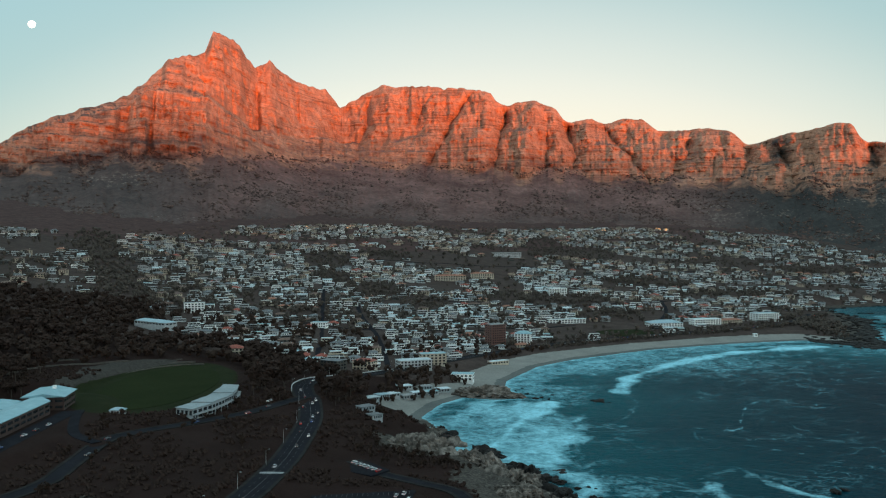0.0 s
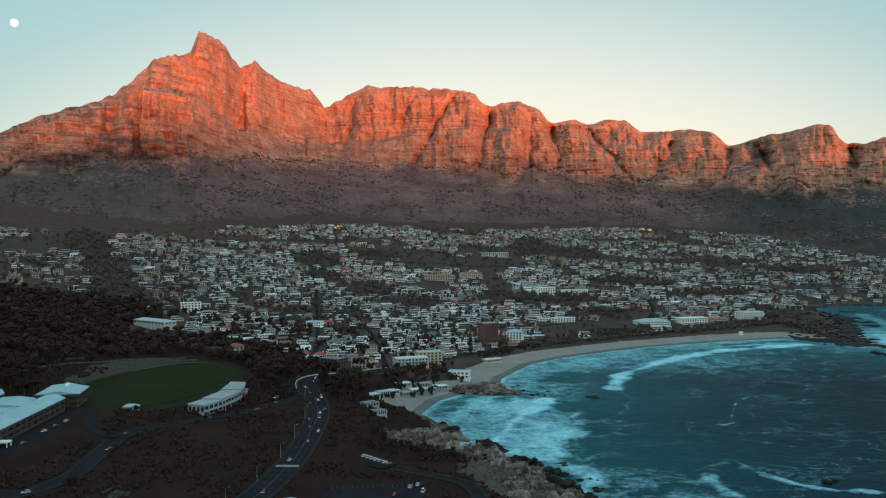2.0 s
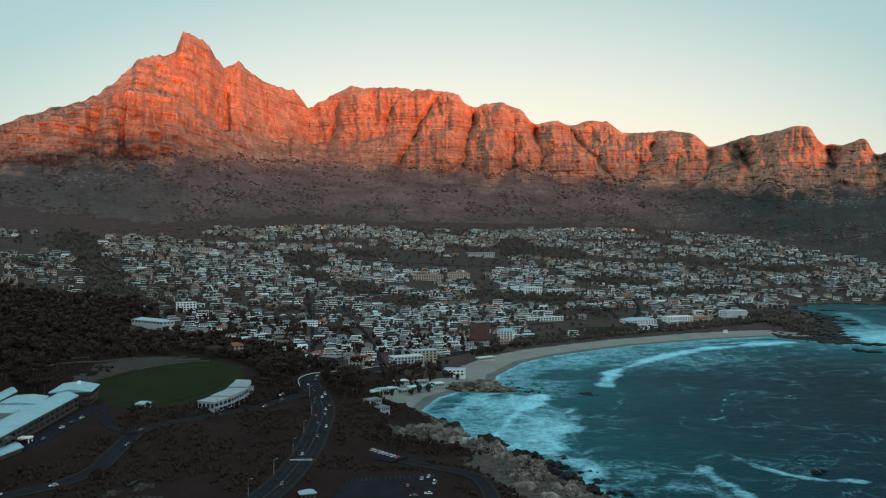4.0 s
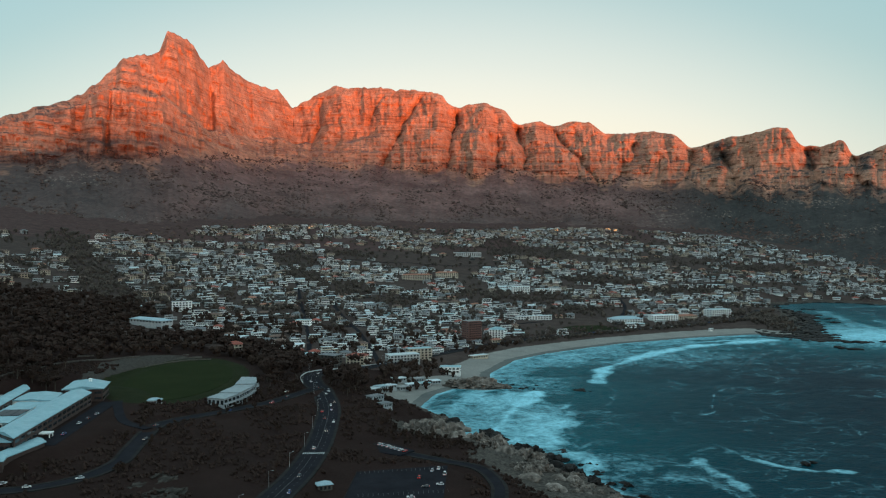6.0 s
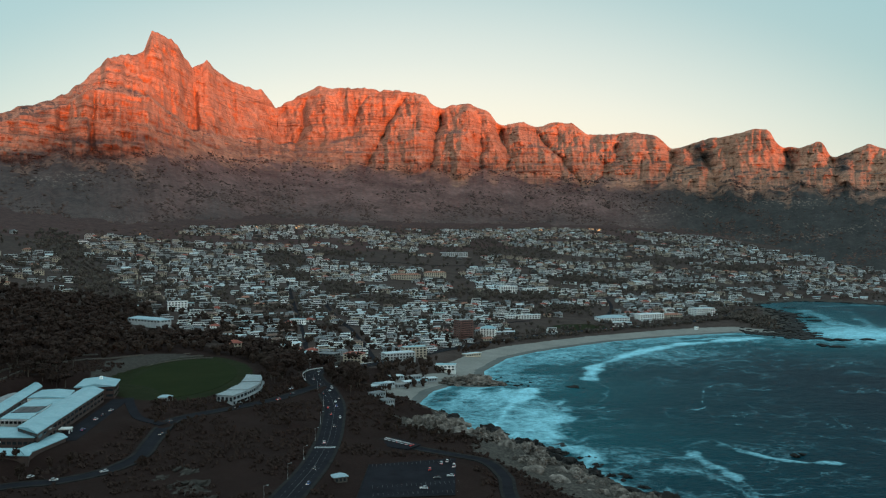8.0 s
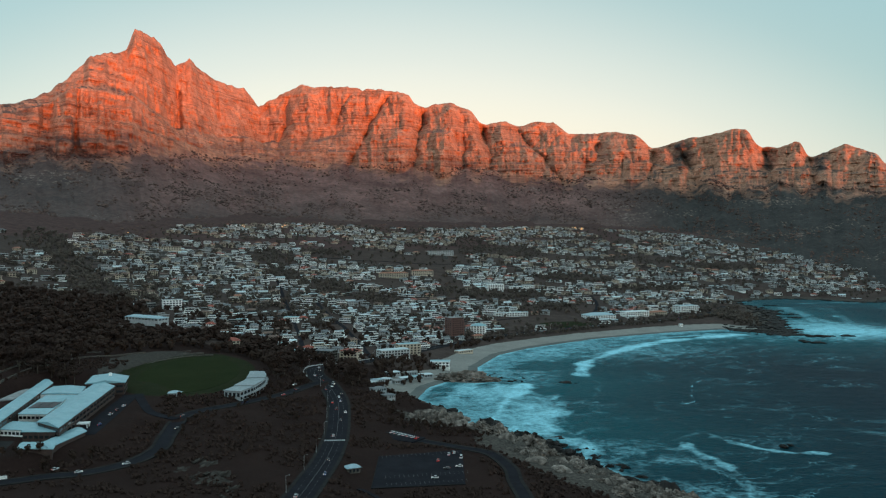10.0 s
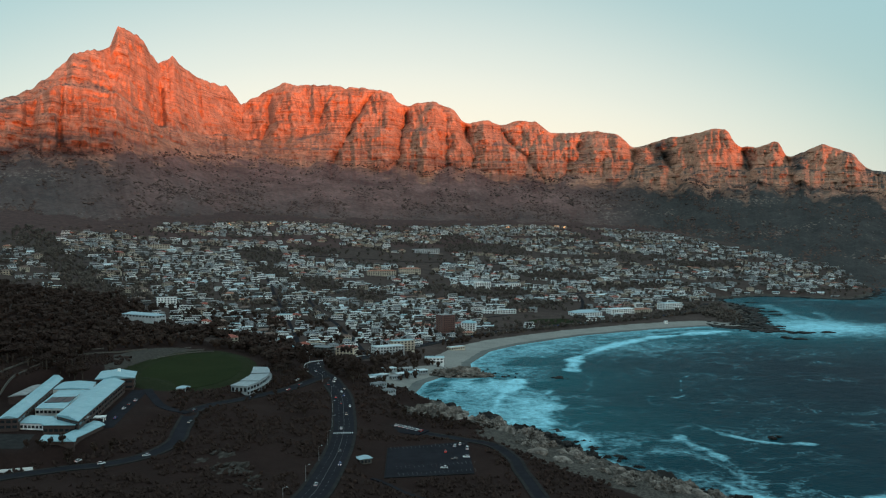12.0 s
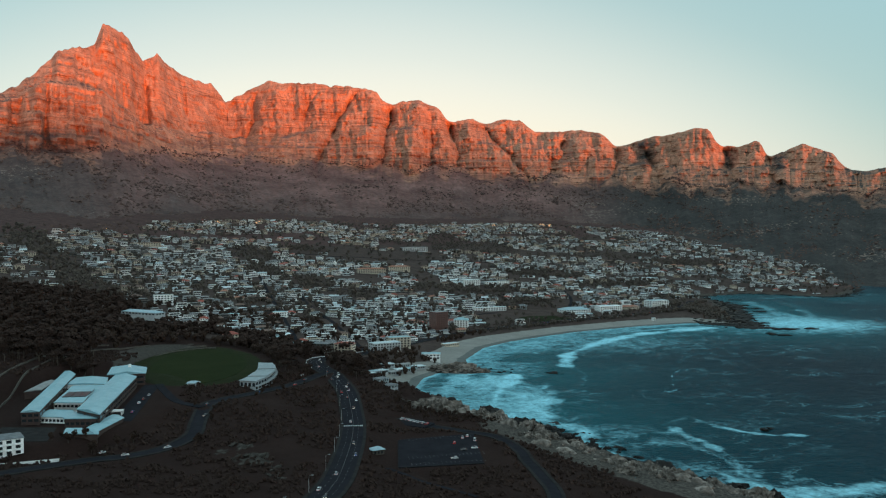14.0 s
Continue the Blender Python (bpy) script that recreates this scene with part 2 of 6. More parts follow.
def fractal(x, y, seed, octaves=4, gain=0.5):
    total, amp = 0.0, 1.0
    for k in range(octaves):
        total = total + amp * lattice(x * 2 ** k, y * 2 ** k, seed + k)
        amp *= gain
    return total


def raw_ground(x, y):
    z = land(x, y)
    d = shore_distance(x, y)
    sandy = smooth(745, 775, y) * smooth(650, 560, x)
    z = z + 1.6 * fractal(x / 60, y / 60, 3) * smooth(45, 90, d)
    z = z + (1 - sandy) * 2.6 * fractal(x / 12, y / 12, 9) * smooth(-10, 5, d) * smooth(70, 40, d)
    z = pad(z, x, y, -228, 724, 50, 106, 3, 37.5, 0.25)
    z = pad(z, x, y, -286, 545, 58, 125, -4, 41.0, 0.2)
    return pad(z, x, y, -48, 432, 46, 64, 8, 22.5, 0.35)


LEVELS = []
for line, half in ((ROAD_MAIN, 9.5), (ROAD_SIDE, 7.0), (ROAD_SCHOOL, 5.0), (TRACK, 5.0), (LOT_WAY, 4.0)):
    c = spline(line, 12)
    h = raw_ground(c[:, 0], c[:, 1])
    h = np.convolve(np.pad(h, 2, "edge"), np.ones(5) / 5, "valid")
    LEVELS.append((c, h, half))


def ground_at(x, y):
    """Height of the ground, with the roads levelled into it."""
    x, y = np.asarray(x, float), np.asarray(y, float)
    z = raw_ground(x, y)
    for c, h, half in LEVELS:
        near = (x > c[:, 0].min() - 20) & (x < c[:, 0].max() + 20) & (y > c[:, 1].min() - 20) & (y < c[:, 1].max() + 20)
        if not near.any():
            continue
        px, py = x[near] if x.ndim else x.reshape(1), y[near] if y.ndim else y.reshape(1)
        best, lev = np.full(px.shape, 1e9), np.zeros(px.shape)
        for k in range(len(c) - 1):
            (ax, ay), (bx, by) = c[k], c[k + 1]
            ex, ey = bx - ax, by - ay
            s = np.clip(((px - ax) * ex + (py - ay) * ey) / (ex * ex + ey * ey), 0, 1)
            d = np.hypot(px - ax - s * ex, py - ay - s * ey)
            c_ = d < best
            best, lev = np.where(c_, d, best), np.where(c_, h[k] + (h[k + 1] - h[k]) * s, lev)
        m = smooth(half + 7, half, best)
        if x.ndim:
            z[near] = z[near] * (1 - m) + lev * m
        else:
            z = z * (1 - m[0]) + lev[0] * m[0]
    return z


def polar_sheet(cx, cy, azimuths, radii):
    a, r = np.meshgrid(np.radians(azimuths), radii, indexing="ij")
    return cx + r * np.sin(a), cy + r * np.cos(a)


def grid_faces(na, nr, wrap):
    i, j = np.meshgrid(np.arange(na if wrap else na - 1), np.arange(nr - 1), indexing="ij")
    k = (i + 1) % na
    return np.stack([i * nr + j, i * nr + j + 1, k * nr + j + 1, k * nr + j], -1).reshape(-1, 4)


def sheet_mesh(name, verts, faces, mats, index=None, smooth_shade=True):
    me = bpy.data.meshes.new(name)
    me.vertices.add(len(verts))
    me.vertices.foreach_set("co", np.asarray(verts, np.float32).ravel())
    me.loops.add(faces.size)
    me.loops.foreach_set("vertex_index", faces.astype(np.int32).ravel())
    me.polygons.add(len(faces))
    me.polygons.foreach_set("loop_start", np.arange(0, faces.size, faces.shape[1], dtype=np.int32))
    me.polygons.foreach_set("use_smooth", np.full(len(faces), smooth_shade))
    for m in mats:
        me.materials.append(m)
    if index is not None:
        me.polygons.foreach_set("material_index", index.astype(np.int32))
    me.update(calc_edges=True)
    return me


az = np.concatenate([np.arange(-40, 46, 0.24), np.arange(46, 320, 4.0)])
rad = np.concatenate([np.geomspace(40, 330, 30)[:-1], np.geomspace(330, 2600, 330)[:-1], np.geomspace(2600, 5300, 60)])
gx, gy = polar_sheet(-130, -180, az, rad)
gz = ground_at(gx, gy)
gd = shore_distance(gx, gy)
sandy = smooth(745, 770, gy) * smooth(585, 545, gx)
gf = grid_faces(len(az), len(rad), True)
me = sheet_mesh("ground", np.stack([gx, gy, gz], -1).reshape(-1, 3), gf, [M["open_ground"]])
town_line = np.maximum(900 + 0.25 * np.maximum(-gx - 150, 0), 0)
masks = {"gardens": (gy - town_line) / 120 + 0.5, "heath": (gy - 2150 - 0.6 * gx) / 200 + 0.5, "rocky": np.where((gy < 800) & (gy > -400), (44 + 22 * smooth(585, 535, gy) * smooth(250, 330, gy) - 26 * smooth(645, 665, gy) - gd) / 25 + 0.5, (16 - gd) / 14 + 0.4),
         "lawn": (1.22 - np.hypot((gx + 228) / 46, (gy - 722) / 100)) / 0.1 + 0.5, "sand": np.minimum((50 - gd) / 9 + 0.5, (sandy - 0.4) * 5), "wet": np.minimum((12 - gd) / 9 + 0.5, (sandy - 0.4) * 5)}
cape = smooth(515, 560, gx) * smooth(770, 720, gx) * smooth(1700, 1620, gy) * smooth(1180, 1200, gy)
masks["rocky"] = np.maximum(masks["rocky"], cape * ((46 - gd) / 22 + 0.5))
turn_f, out_f = np.degrees(np.arctan2((gy - 724) / 103, (gx + 228) / 48)), np.hypot((gx + 228) / 48, (gy - 724) / 103)
masks["bank"] = np.where(gy > 560, np.minimum.reduce([(out_f - 1.12) / 0.08, (1.75 - 0.6 * np.abs(np.mod(turn_f, 360) - 165) / 75 - out_f) / 0.1, (np.mod(turn_f, 360) - 82) / 6, (238 - np.mod(turn_f, 360)) / 8]), 0.0)
masks["lawn"] = np.maximum(masks["lawn"], (1 - np.hypot((gx - 268) / 46, (gy - 1338) / 36)) / 0.12 + 0.5)
for key, val in masks.items():
    at = me.attributes.new(key, "FLOAT", "POINT")
    at.data.foreach_set("value", np.clip(val, 0, 1).astype(np.float32).ravel())
ground = tagged(new("ground", me), "dark scrub and garden slopes running down to a sandy bay", "ground", kind="structure")

# ---- sea ----
az = np.concatenate([np.arange(-2, 50, 0.165), np.arange(50, 358, 3.0)])
rad = np.concatenate([[20, 150, 300], np.geomspace(400, 2700, 380)[:-1], np.geomspace(2700, 4600, 12)])
sx, sy = polar_sheet(-130, -180, az, rad)
sd = -shore_distance(sx, sy)
bay = smooth(2600, 1500, np.hypot(sx, sy)) * smooth(-200, 200, sy)
swell = 0.5 * np.sin(sd / 9.0 + 2.0 * fractal(sx / 90, sy / 90, 21)) * smooth(400, 60, sd) * bay
chop = 0.35 * fractal(sx / 14, sy / 9, 25, 3) * bay
wander = 34 * fractal(sx / 130, sy / 130, 31, 3)
crest = np.zeros(sx.shape)
for at_d, strength, width, seed in ((30, 0.8, 10, 41), (62, 0.6, 7, 42), (100, 0.55, 4, 45), (140, 0.5, 3.5, 46), (170, 0.4, 4, 44), (215, 0.45, 3, 47)):
    along = smooth(0.0, 0.45, fractal(sx / 150, sy / 150, seed, 2))
    crest = np.maximum(crest, strength * along * np.exp(-(((sd - at_d + wander) / width) ** 2)))
# breakers standing in the bay: points along each, half width, strength
BREAKERS = [([(172, 898), (184, 930), (203, 983), (270, 1070), (365, 1160), (507, 1222)], 14, 1.0), ([(31, 656), (44, 700), (67, 762), (89, 809), (98, 840)], 12, 1.0),
            ([(91, 709), (104, 750), (116, 772)], 3, 0.75), ([(233, 1113), (346, 1190), (505, 1243)], 9, 0.8), ([(168, 572), (167, 537), (173, 509), (170, 468), (157, 433)], 7, 0.72),
            ([(203, 573), (212, 552), (226, 538), (258, 529)], 5, 0.85), ([(768, 1588), (731, 1372), (674, 1206), (655, 1100)], 20, 0.62),
            ([(180, 738), (231, 722), (247, 758), (272, 818), (298, 850)], 2.5, 0.6), ([(222, 670), (254, 644)], 2.5, 0.6), ([(106, 546), (131, 552), (166, 556)], 3, 0.65),
            ([(79, 425), (117, 402), (164, 384), (250, 396)], 14, 0.8), ([(60, 520), (90, 560), (70, 610), (45, 640)], 16, 0.8), ([(100, 1000), (150, 1060), (230, 1125)], 14, 0.7),
            ([(860, 1720), (960, 1730), (1100, 1690)], 20, 0.85), ([(1200, 1850), (1400, 2150), (1600, 2250)], 24, 0.8), ([(640, 1240), (690, 1330), (745, 1480), (790, 1640)], 22, 0.72), ([(700, 1250), (790, 1420), (850, 1600)], 14, 0.6), ([(600, 1140), (720, 1190), (820, 1280)], 10, 0.6), ([(330, 900), (400, 930), (470, 935)], 3, 0.5), ([(300, 980), (380, 1040), (520, 1080)], 4, 0.5)]
for line, half, power in BREAKERS:
    l = spline(line, 12)
    dist = np.full(sx.shape, 1e9)
    for (ax, ay), (bx, by) in zip(l[:-1], l[1:]):
        ex, ey = bx - ax, by - ay
        s = np.clip(((sx - ax) * ex + (sy - ay) * ey) / (ex * ex + ey * ey), 0, 1)
        dist = np.minimum(dist, np.hypot(sx - ax - s * ex, sy - ay - s * ey))
    dist = dist + half * 0.5 * fractal(sx / (half * 3), sy / (half * 3), 55, 3)
    crest = np.maximum(crest, power * np.exp(-np.maximum(dist, 0) ** 2 / half ** 2))
foam = np.maximum(crest, smooth(15, 0, sd) * 0.8)
churn = (0.74 + 0.16 * fractal(sx / 26, sy / 40, 53, 3)) * smooth(1.4, 0.7, np.hypot((sx - 48) / 62, (sy - 725) / 125) + 0.3 * fractal(sx / 34, sy / 50, 52, 4)) + 0.6 * np.exp(-(((sx - 270) / 260) ** 2 + ((sy - 1085) / 170) ** 2)) + 0.5 * np.exp(-(((sx - 720) / 240) ** 2 + ((sy - 1230) / 120) ** 2)) + 0.55 * np.exp(-(((sx - 690) / 110) ** 2 + ((sy - 1330) / 230) ** 2))
foam = np.maximum(foam, churn)
mess = smooth(150, 25, sd + 40 * fractal(sx / 60, sy / 60, 51, 3)) * (0.5 + 0.16 * smooth(850, 950, sy) * smooth(560, 480, sx))
foam = np.clip(np.maximum(foam, mess) * bay, 0, 1)
shallow = (0.75 * smooth(230, 10, sd) ** 1.3 + 0.46 * smooth(430, 90, sd)) * bay * (0.3 + 0.7 * smooth(430, 720, sy))
sz = (swell + chop + 1.1 * crest) * smooth(0, 25, sd)
se = sheet_mesh("sea", np.stack([sx, sy, sz], -1).reshape(-1, 3), grid_faces(len(az), len(rad), True), [])
for key, val in (("foam", foam), ("shallow", shallow)):
    at = se.attributes.new(key, "FLOAT", "POINT")
    at.data.foreach_set("value", val.astype(np.float32).ravel())


def sea_material():
    m = bpy.data.materials.new("sea_water")
    m.use_nodes = True
    n, l = m.node_tree.nodes, m.node_tree.links
    b = n["Principled BSDF"]
    geo = n.new("ShaderNodeNewGeometry")

    def tex(scale, detail, warp=0.0, stretch=(1, 1, 1)):
        mp = n.new("ShaderNodeMapping")
        mp.inputs["Scale"].default_value = stretch
        l.new(geo.outputs["Position"], mp.inputs[0])
        t = n.new("ShaderNodeTexNoise")
        t.inputs["Scale"].default_value, t.inputs["Detail"].default_value = 1 / scale, detail
        t.inputs["Roughness"].default_value, t.inputs["Distortion"].default_value = 0.65, warp
        l.new(mp.outputs[0], t.inputs["Vector"])
        return t.outputs["Fac"]

    def attr(name):
        t = n.new("ShaderNodeAttribute")
        t.attribute_name = name
        return t.outputs["Fac"]

    def calc(op, p, q=None):
        t = n.new("ShaderNodeMath")
        t.operation = op
        for s, v in zip(t.inputs, (p, q)):
            if v is not None:
                (l.new(v, s) if hasattr(v, "links") else None) if not isinstance(v, (int, float)) else None
                if isinstance(v, (int, float)):
                    s.default_value = v
        return t.outputs[0]

    water = n.new("ShaderNodeMix")
    water.data_type = "RGBA"
    l.new(attr("shallow"), water.inputs["Factor"])
    water.inputs["A"].default_value, water.inputs["B"].default_value = (0.0001, 0.0130, 0.0235, 1), (0.0006, 0.072, 0.090, 1)
    # foam breaks up into lace where it thins out
    mottle = calc("MULTIPLY", calc("SUBTRACT", tex(20, 9, 0.8), 0.5), 1.7)
    bubbles = calc("MULTIPLY", calc("SUBTRACT", tex(4.5, 7, 0.5), 0.5), 1.3)
    lace = calc("MULTIPLY", calc("ABSOLUTE", calc("SUBTRACT", tex(12, 6, 1.2), 0.5)), -1.2)
    amount = calc("MULTIPLY", attr("foam"), 1.55)
    total = calc("ADD", calc("ADD", amount, calc("ADD", mottle, lace)), calc("ADD", bubbles, -0.62))
    sharp = n.new("ShaderNodeMapRange")
    sharp.inputs["From Max"].default_value = 0.95
    l.new(total, sharp.inputs["Value"])
    # thin drifting lines of foam on the open water
    line = calc("SUBTRACT", 0.0105, calc("ABSOLUTE", calc("SUBTRACT", tex(75, 5, 0.9, (1, 1.4, 1)), 0.5)))
    line = calc("MULTIPLY", calc("MAXIMUM", line, 0.0), 60.0)
    line = calc("MULTIPLY", line, calc("MAXIMUM", calc("MULTIPLY", calc("SUBTRACT", tex(130, 2), 0.45), 5.0), 0.0))
    line = calc("MULTIPLY", line, calc("MULTIPLY", tex(4, 4), 1.4))
    cover = n.new("ShaderNodeClamp")
    l.new(calc("MAXIMUM", sharp.outputs[0], line), cover.inputs[0])
    mix = n.new("ShaderNodeMix")
    mix.data_type = "RGBA"
    l.new(cover.outputs[0], mix.inputs["Factor"])
    l.new(water.outputs["Result"], mix.inputs["A"])
    mix.inputs["B"].default_value = (0.30, 0.63, 0.72, 1)
    l.new(mix.outputs["Result"], b.inputs["Base Color"])
    rough = n.new("ShaderNodeMapRange")
    rough.inputs["To Min"].default_value, rough.inputs["To Max"].default_value = 0.3, 0.95
    l.new(cover.outputs[0], rough.inputs["Value"])
    l.new(rough.outputs[0], b.inputs["Roughness"])
    b.inputs["IOR"].default_value, b.inputs["Specular IOR Level"].default_value = 1.33, 0.03
    bp = n.new("ShaderNodeBump")
    bp.inputs["Strength"].default_value, bp.inputs["Distance"].default_value = 1.0, 2.2
    l.new(tex(7, 6, 0.3, (1, 2.0, 1)), bp.inputs["Height"])
    l.new(bp.outputs[0], b.inputs["Normal"])
    return m


se.materials.append(sea_material())
tagged(new("water", se), "teal sea with white surf rolling into the bay", "sea", kind="structure")

# ---- mountain ----
RIDGE_PEAK = [(-1560, 2300, 300), (-1352, 2766, 422), (-1288, 2855, 500), (-1193, 2974, 556), (-1115, 3065, 596), (-1052, 3134, 654),
              (-953, 3233, 778), (-925, 3260, 780), (-897, 3286, 790), (-869, 3311, 809), (-842, 3335, 888), (-809, 3495, 896), (-786, 3615, 854),
              (-767, 3705, 816), (-735, 3840, 875), (-697, 3935, 837), (-616, 4121, 805), (-555, 4245, 816), (-495, 4357, 744)]
RIDGE_TABLE = [(-390, 4305, 792), (-293, 4254, 829), (-93, 4158, 808), (87, 4116, 795), (208, 4082, 774), (237, 4073, 730), (279, 4060, 703),
               (324, 4052, 722), (399, 4052, 731), (500, 4051, 688), (544, 4049, 630), (649, 4044, 649), (716, 4039, 618)]
RIDGE_DOMES = [(797, 4031, 649), (876, 3994, 634), (931, 3965, 584), (1020, 3915, 580), (1111, 3861, 584), (1195, 3808, 564), (1256, 3758, 500), (1363, 3641, 534),
               (1454, 3532, 544), (1489, 3487, 562), (1535, 3431, 550), (1567, 3407, 484), (1622, 3367, 474)]
RIDGE_FAR = [(1697, 3308, 498), (1709, 3298, 447), (1726, 3285, 428), (1820, 3204, 477), (1895, 3129, 437), (1938, 3083, 369), (1978, 3037, 362),
             (2026, 2981, 368), (2250, 2800, 350), (2600, 2600, 300)]
ridge = np.array(RIDGE_PEAK + RIDGE_TABLE + RIDGE_DOMES + RIDGE_FAR, float)
r_az = np.degrees(np.arctan2(ridge[:, 0], ridge[:, 1]))
r_d = np.hypot(ridge[:, 0], ridge[:, 1])
u_az = np.arange(r_az[0], r_az[-1], 0.055)
crest_z = np.interp(u_az, r_az, ridge[:, 2])
crest_d = np.interp(u_az, r_az, r_d)
crest_d = np.convolve(np.pad(crest_d, 45, "edge"), np.ones(91) / 91, "valid")
crest_z = 162 + (crest_z - 162) * crest_d / np.interp(u_az, r_az, r_d)
round_off = np.convolve(np.pad(crest_z, 4, "edge"), np.ones(9) / 9, "valid")
crest_z = crest_z + (round_off - crest_z) * smooth(2.5, 4.0, u_az)
crest_z = crest_z + (1 - 0.6 * smooth(2.5, 4.0, u_az)) * 6 * lattice(u_az * 2.2, u_az * 0, 61) * smooth(-34, -30, u_az) + (1 - 0.5 * smooth(2.5, 4.0, u_az)) * 4 * lattice(u_az * 5, u_az * 0, 62)
foot_d = np.interp(u_az, [-35, -25, -17, -12.5, -8, -2, 6, 15, 21, 25, 30, 42], [1700, 1950, 2080, 2320, 2520, 2680, 2980, 3090, 3020, 2750, 2400, 2100])
base_z = np.interp(u_az, [-35, -26, -20, -14, -7, 0, 8, 16, 24, 30, 42], [260, 330, 385, 400, 425, 410, 375, 330, 300, 285, 240])
base_d = crest_d - np.interp(u_az, [-35, -26, -18, -13, -7, 0, 10, 20, 30, 42], [150, 260, 420, 560, 640, 420, 380, 420, 330, 300])
wide = np.convolve(np.pad(crest_z, 40, "edge"), np.ones(81) / 81, "valid")
stand = np.convolve(np.pad(crest_z - wide, 7, "edge"), np.ones(15) / 15, "valid")
NT, NC, NB = 46, 150, 5
rows_d, rows_z = [], []
foot_x, foot_y = foot_d * np.sin(np.radians(u_az)), foot_d * np.cos(np.radians(u_az))
foot_z = ground_at(foot_x, foot_y) - 12
setback = crest_d - base_d
flat = u_az * 0
# height of the ledge that parts the massive upper faces from the banded cliffs below
bench_z = np.interp(u_az, [-30, -23, -19, -15.5, -12, -9.5, -2.5, 0.4, 5, 7.6, 11, 15, 19.5, 23, 27, 40], [480, 574, 625, 622, 547, 535, 557, 580, 590, 533, 519, 500, 406, 389, 380, 330])
bench = np.clip((bench_z + 14 * lattice(u_az * 1.1, flat, 64) - base_z) / np.maximum(crest_z - base_z, 40), 0.3, 0.78)
shelf = smooth(-0.3, 0.5, lattice(u_az / 1.2, flat, 66)) * (1 - 0.5 * smooth(-8, -4, u_az))
# how far the beds have sunk towards the middle of the range
sag = 9.0 * np.clip(u_az + 16, 0, 8) - 3.0 * np.clip(-16 - u_az, 0, 12)
# gullies: azimuth and height where each begins and ends, half width in degrees, depth in metres
GULLIES = [(-11.9, 800, -12.4, 500, 0.30, 24), (-16.4, 777, -13.0, 600, 0.40, 14), (-9.6, 760, -9.0, 520, 0.35, 24), (-19.4, 603, -20.0, 420, 0.35, 30), (-4.5, 790, -5.7, 400, 0.50, 90), (1.8, 790, -1.3, 390, 0.36, 70),
           (4.1, 720, 3.1, 420, 0.35, 80), (-0.9, 800, -2.0, 560, 0.22, 30), (6.5, 575, 6.5, 420, 0.30, 75), (7.8, 640, 8.2, 410, 0.36, 100), (9.8, 620, 12.2, 390, 0.30, 60),
           (15.2, 540, 14.5, 380, 0.55, 90), (18.5, 500, 18.1, 290, 0.35, 70), (19.9, 500, 21.7, 230, 0.60, 105), (24.9, 490, 26.0, 270, 0.40, 70), (27.5, 450, 28.4, 240, 0.45, 70)]


def cells(x, y, seed):
    """A value between -1 and 1 for each square of a grid, the same all over the square."""
    return lattice(np.floor(x), np.floor(y), seed)


def relief(h, z):
    """How far the rock stands forward at the share h of the cliff's height: pillars below, faces above, gullies between."""
    low = 70 * (np.abs(fractal(u_az / 1.7 - 0.3 * h, flat + 0.3 * h, 81, 3, 0.5)) - 0.35)
    high = 46 * (np.abs(fractal(u_az / 1.5 + 0.4 * h, flat + 5 + 0.4 * h, 82, 3, 0.5)) - 0.35) + 0.8 * np.clip(stand, -60, 32)
    m = smooth(bench - 0.05, bench + 0.05, h)
    out = low * (1 - m) + high * m + 20 * (np.abs(lattice(u_az / 0.47 + 0.2 * h, z / 240, 83)) - 0.4) + 12 * (np.abs(lattice(u_az / 0.21 - 0.3 * h, z / 110, 84)) - 0.4)
    for a0, z0, a1, z1, half, deep in GULLIES:
        s = (z0 - z) / (z0 - z1)
        mid = a0 + (a1 - a0) * np.clip(s, -0.1, 1.3) + 0.16 * lattice(z / 42, flat, int(deep))
        wide_ = half * (0.45 + 0.55 * np.clip(s, 0, 1))
        out = out - deep * np.exp(-(np.abs(u_az - mid) / wide_) ** 1.15) * smooth(-0.02, 0.22, s) * smooth(1.45, 1.0, s)
    return out


rows_layer, rows_cover, rows_dim = [], [], []
# scree runs up into the gullies, and pillars reach down between
feet = 34 * (0.3 - np.abs(fractal(u_az / 1.7, flat, 81, 3, 0.5)))
for a0, _, a1, z1, half, deep in GULLIES[3:]:
    feet = feet + 0.3 * deep * np.exp(-((u_az - a1) / (half * 1.3)) ** 2)
backs = np.exp(-((u_az - 20.2) / 1.0) ** 2) + np.exp(-((u_az - 25.3) / 0.55) ** 2) + np.exp(-((u_az - 28.2) / 0.7) ** 2) + 0.7 * np.exp(-((u_az - 15.4) / 0.5) ** 2)
for k in range(NT):
    s = k / NT
    d = foot_d + (base_d - foot_d) * s - relief(0.0, base_z) * s ** 4
    z = foot_z + (base_z - foot_z) * (0.55 * s + 0.45 * s ** 2.2)
    cones = feet * s ** 3
    n1 = fractal(u_az / 1.1, d / 900, 73, 4, 0.5) * 12 * math.sin(math.pi * min(s * 1.1, 1))
    rows_d.append(d)
    rows_z.append(z + n1 + cones)
    rows_layer.append(z + sag)
    rows_cover.append(1 - 0.42 * smooth(0.80, 1.0, s + 0.08 * lattice(u_az / 0.6, flat + 9 * s, 65)))
    # lower slope darkened in colour, for the light that fades below the cliffs
    rows_dim.append(0.55 * smooth(0.72, 0.15, s + 0.12 * fractal(u_az / 2.2, flat + 3 * s, 63, 3)))
join = feet
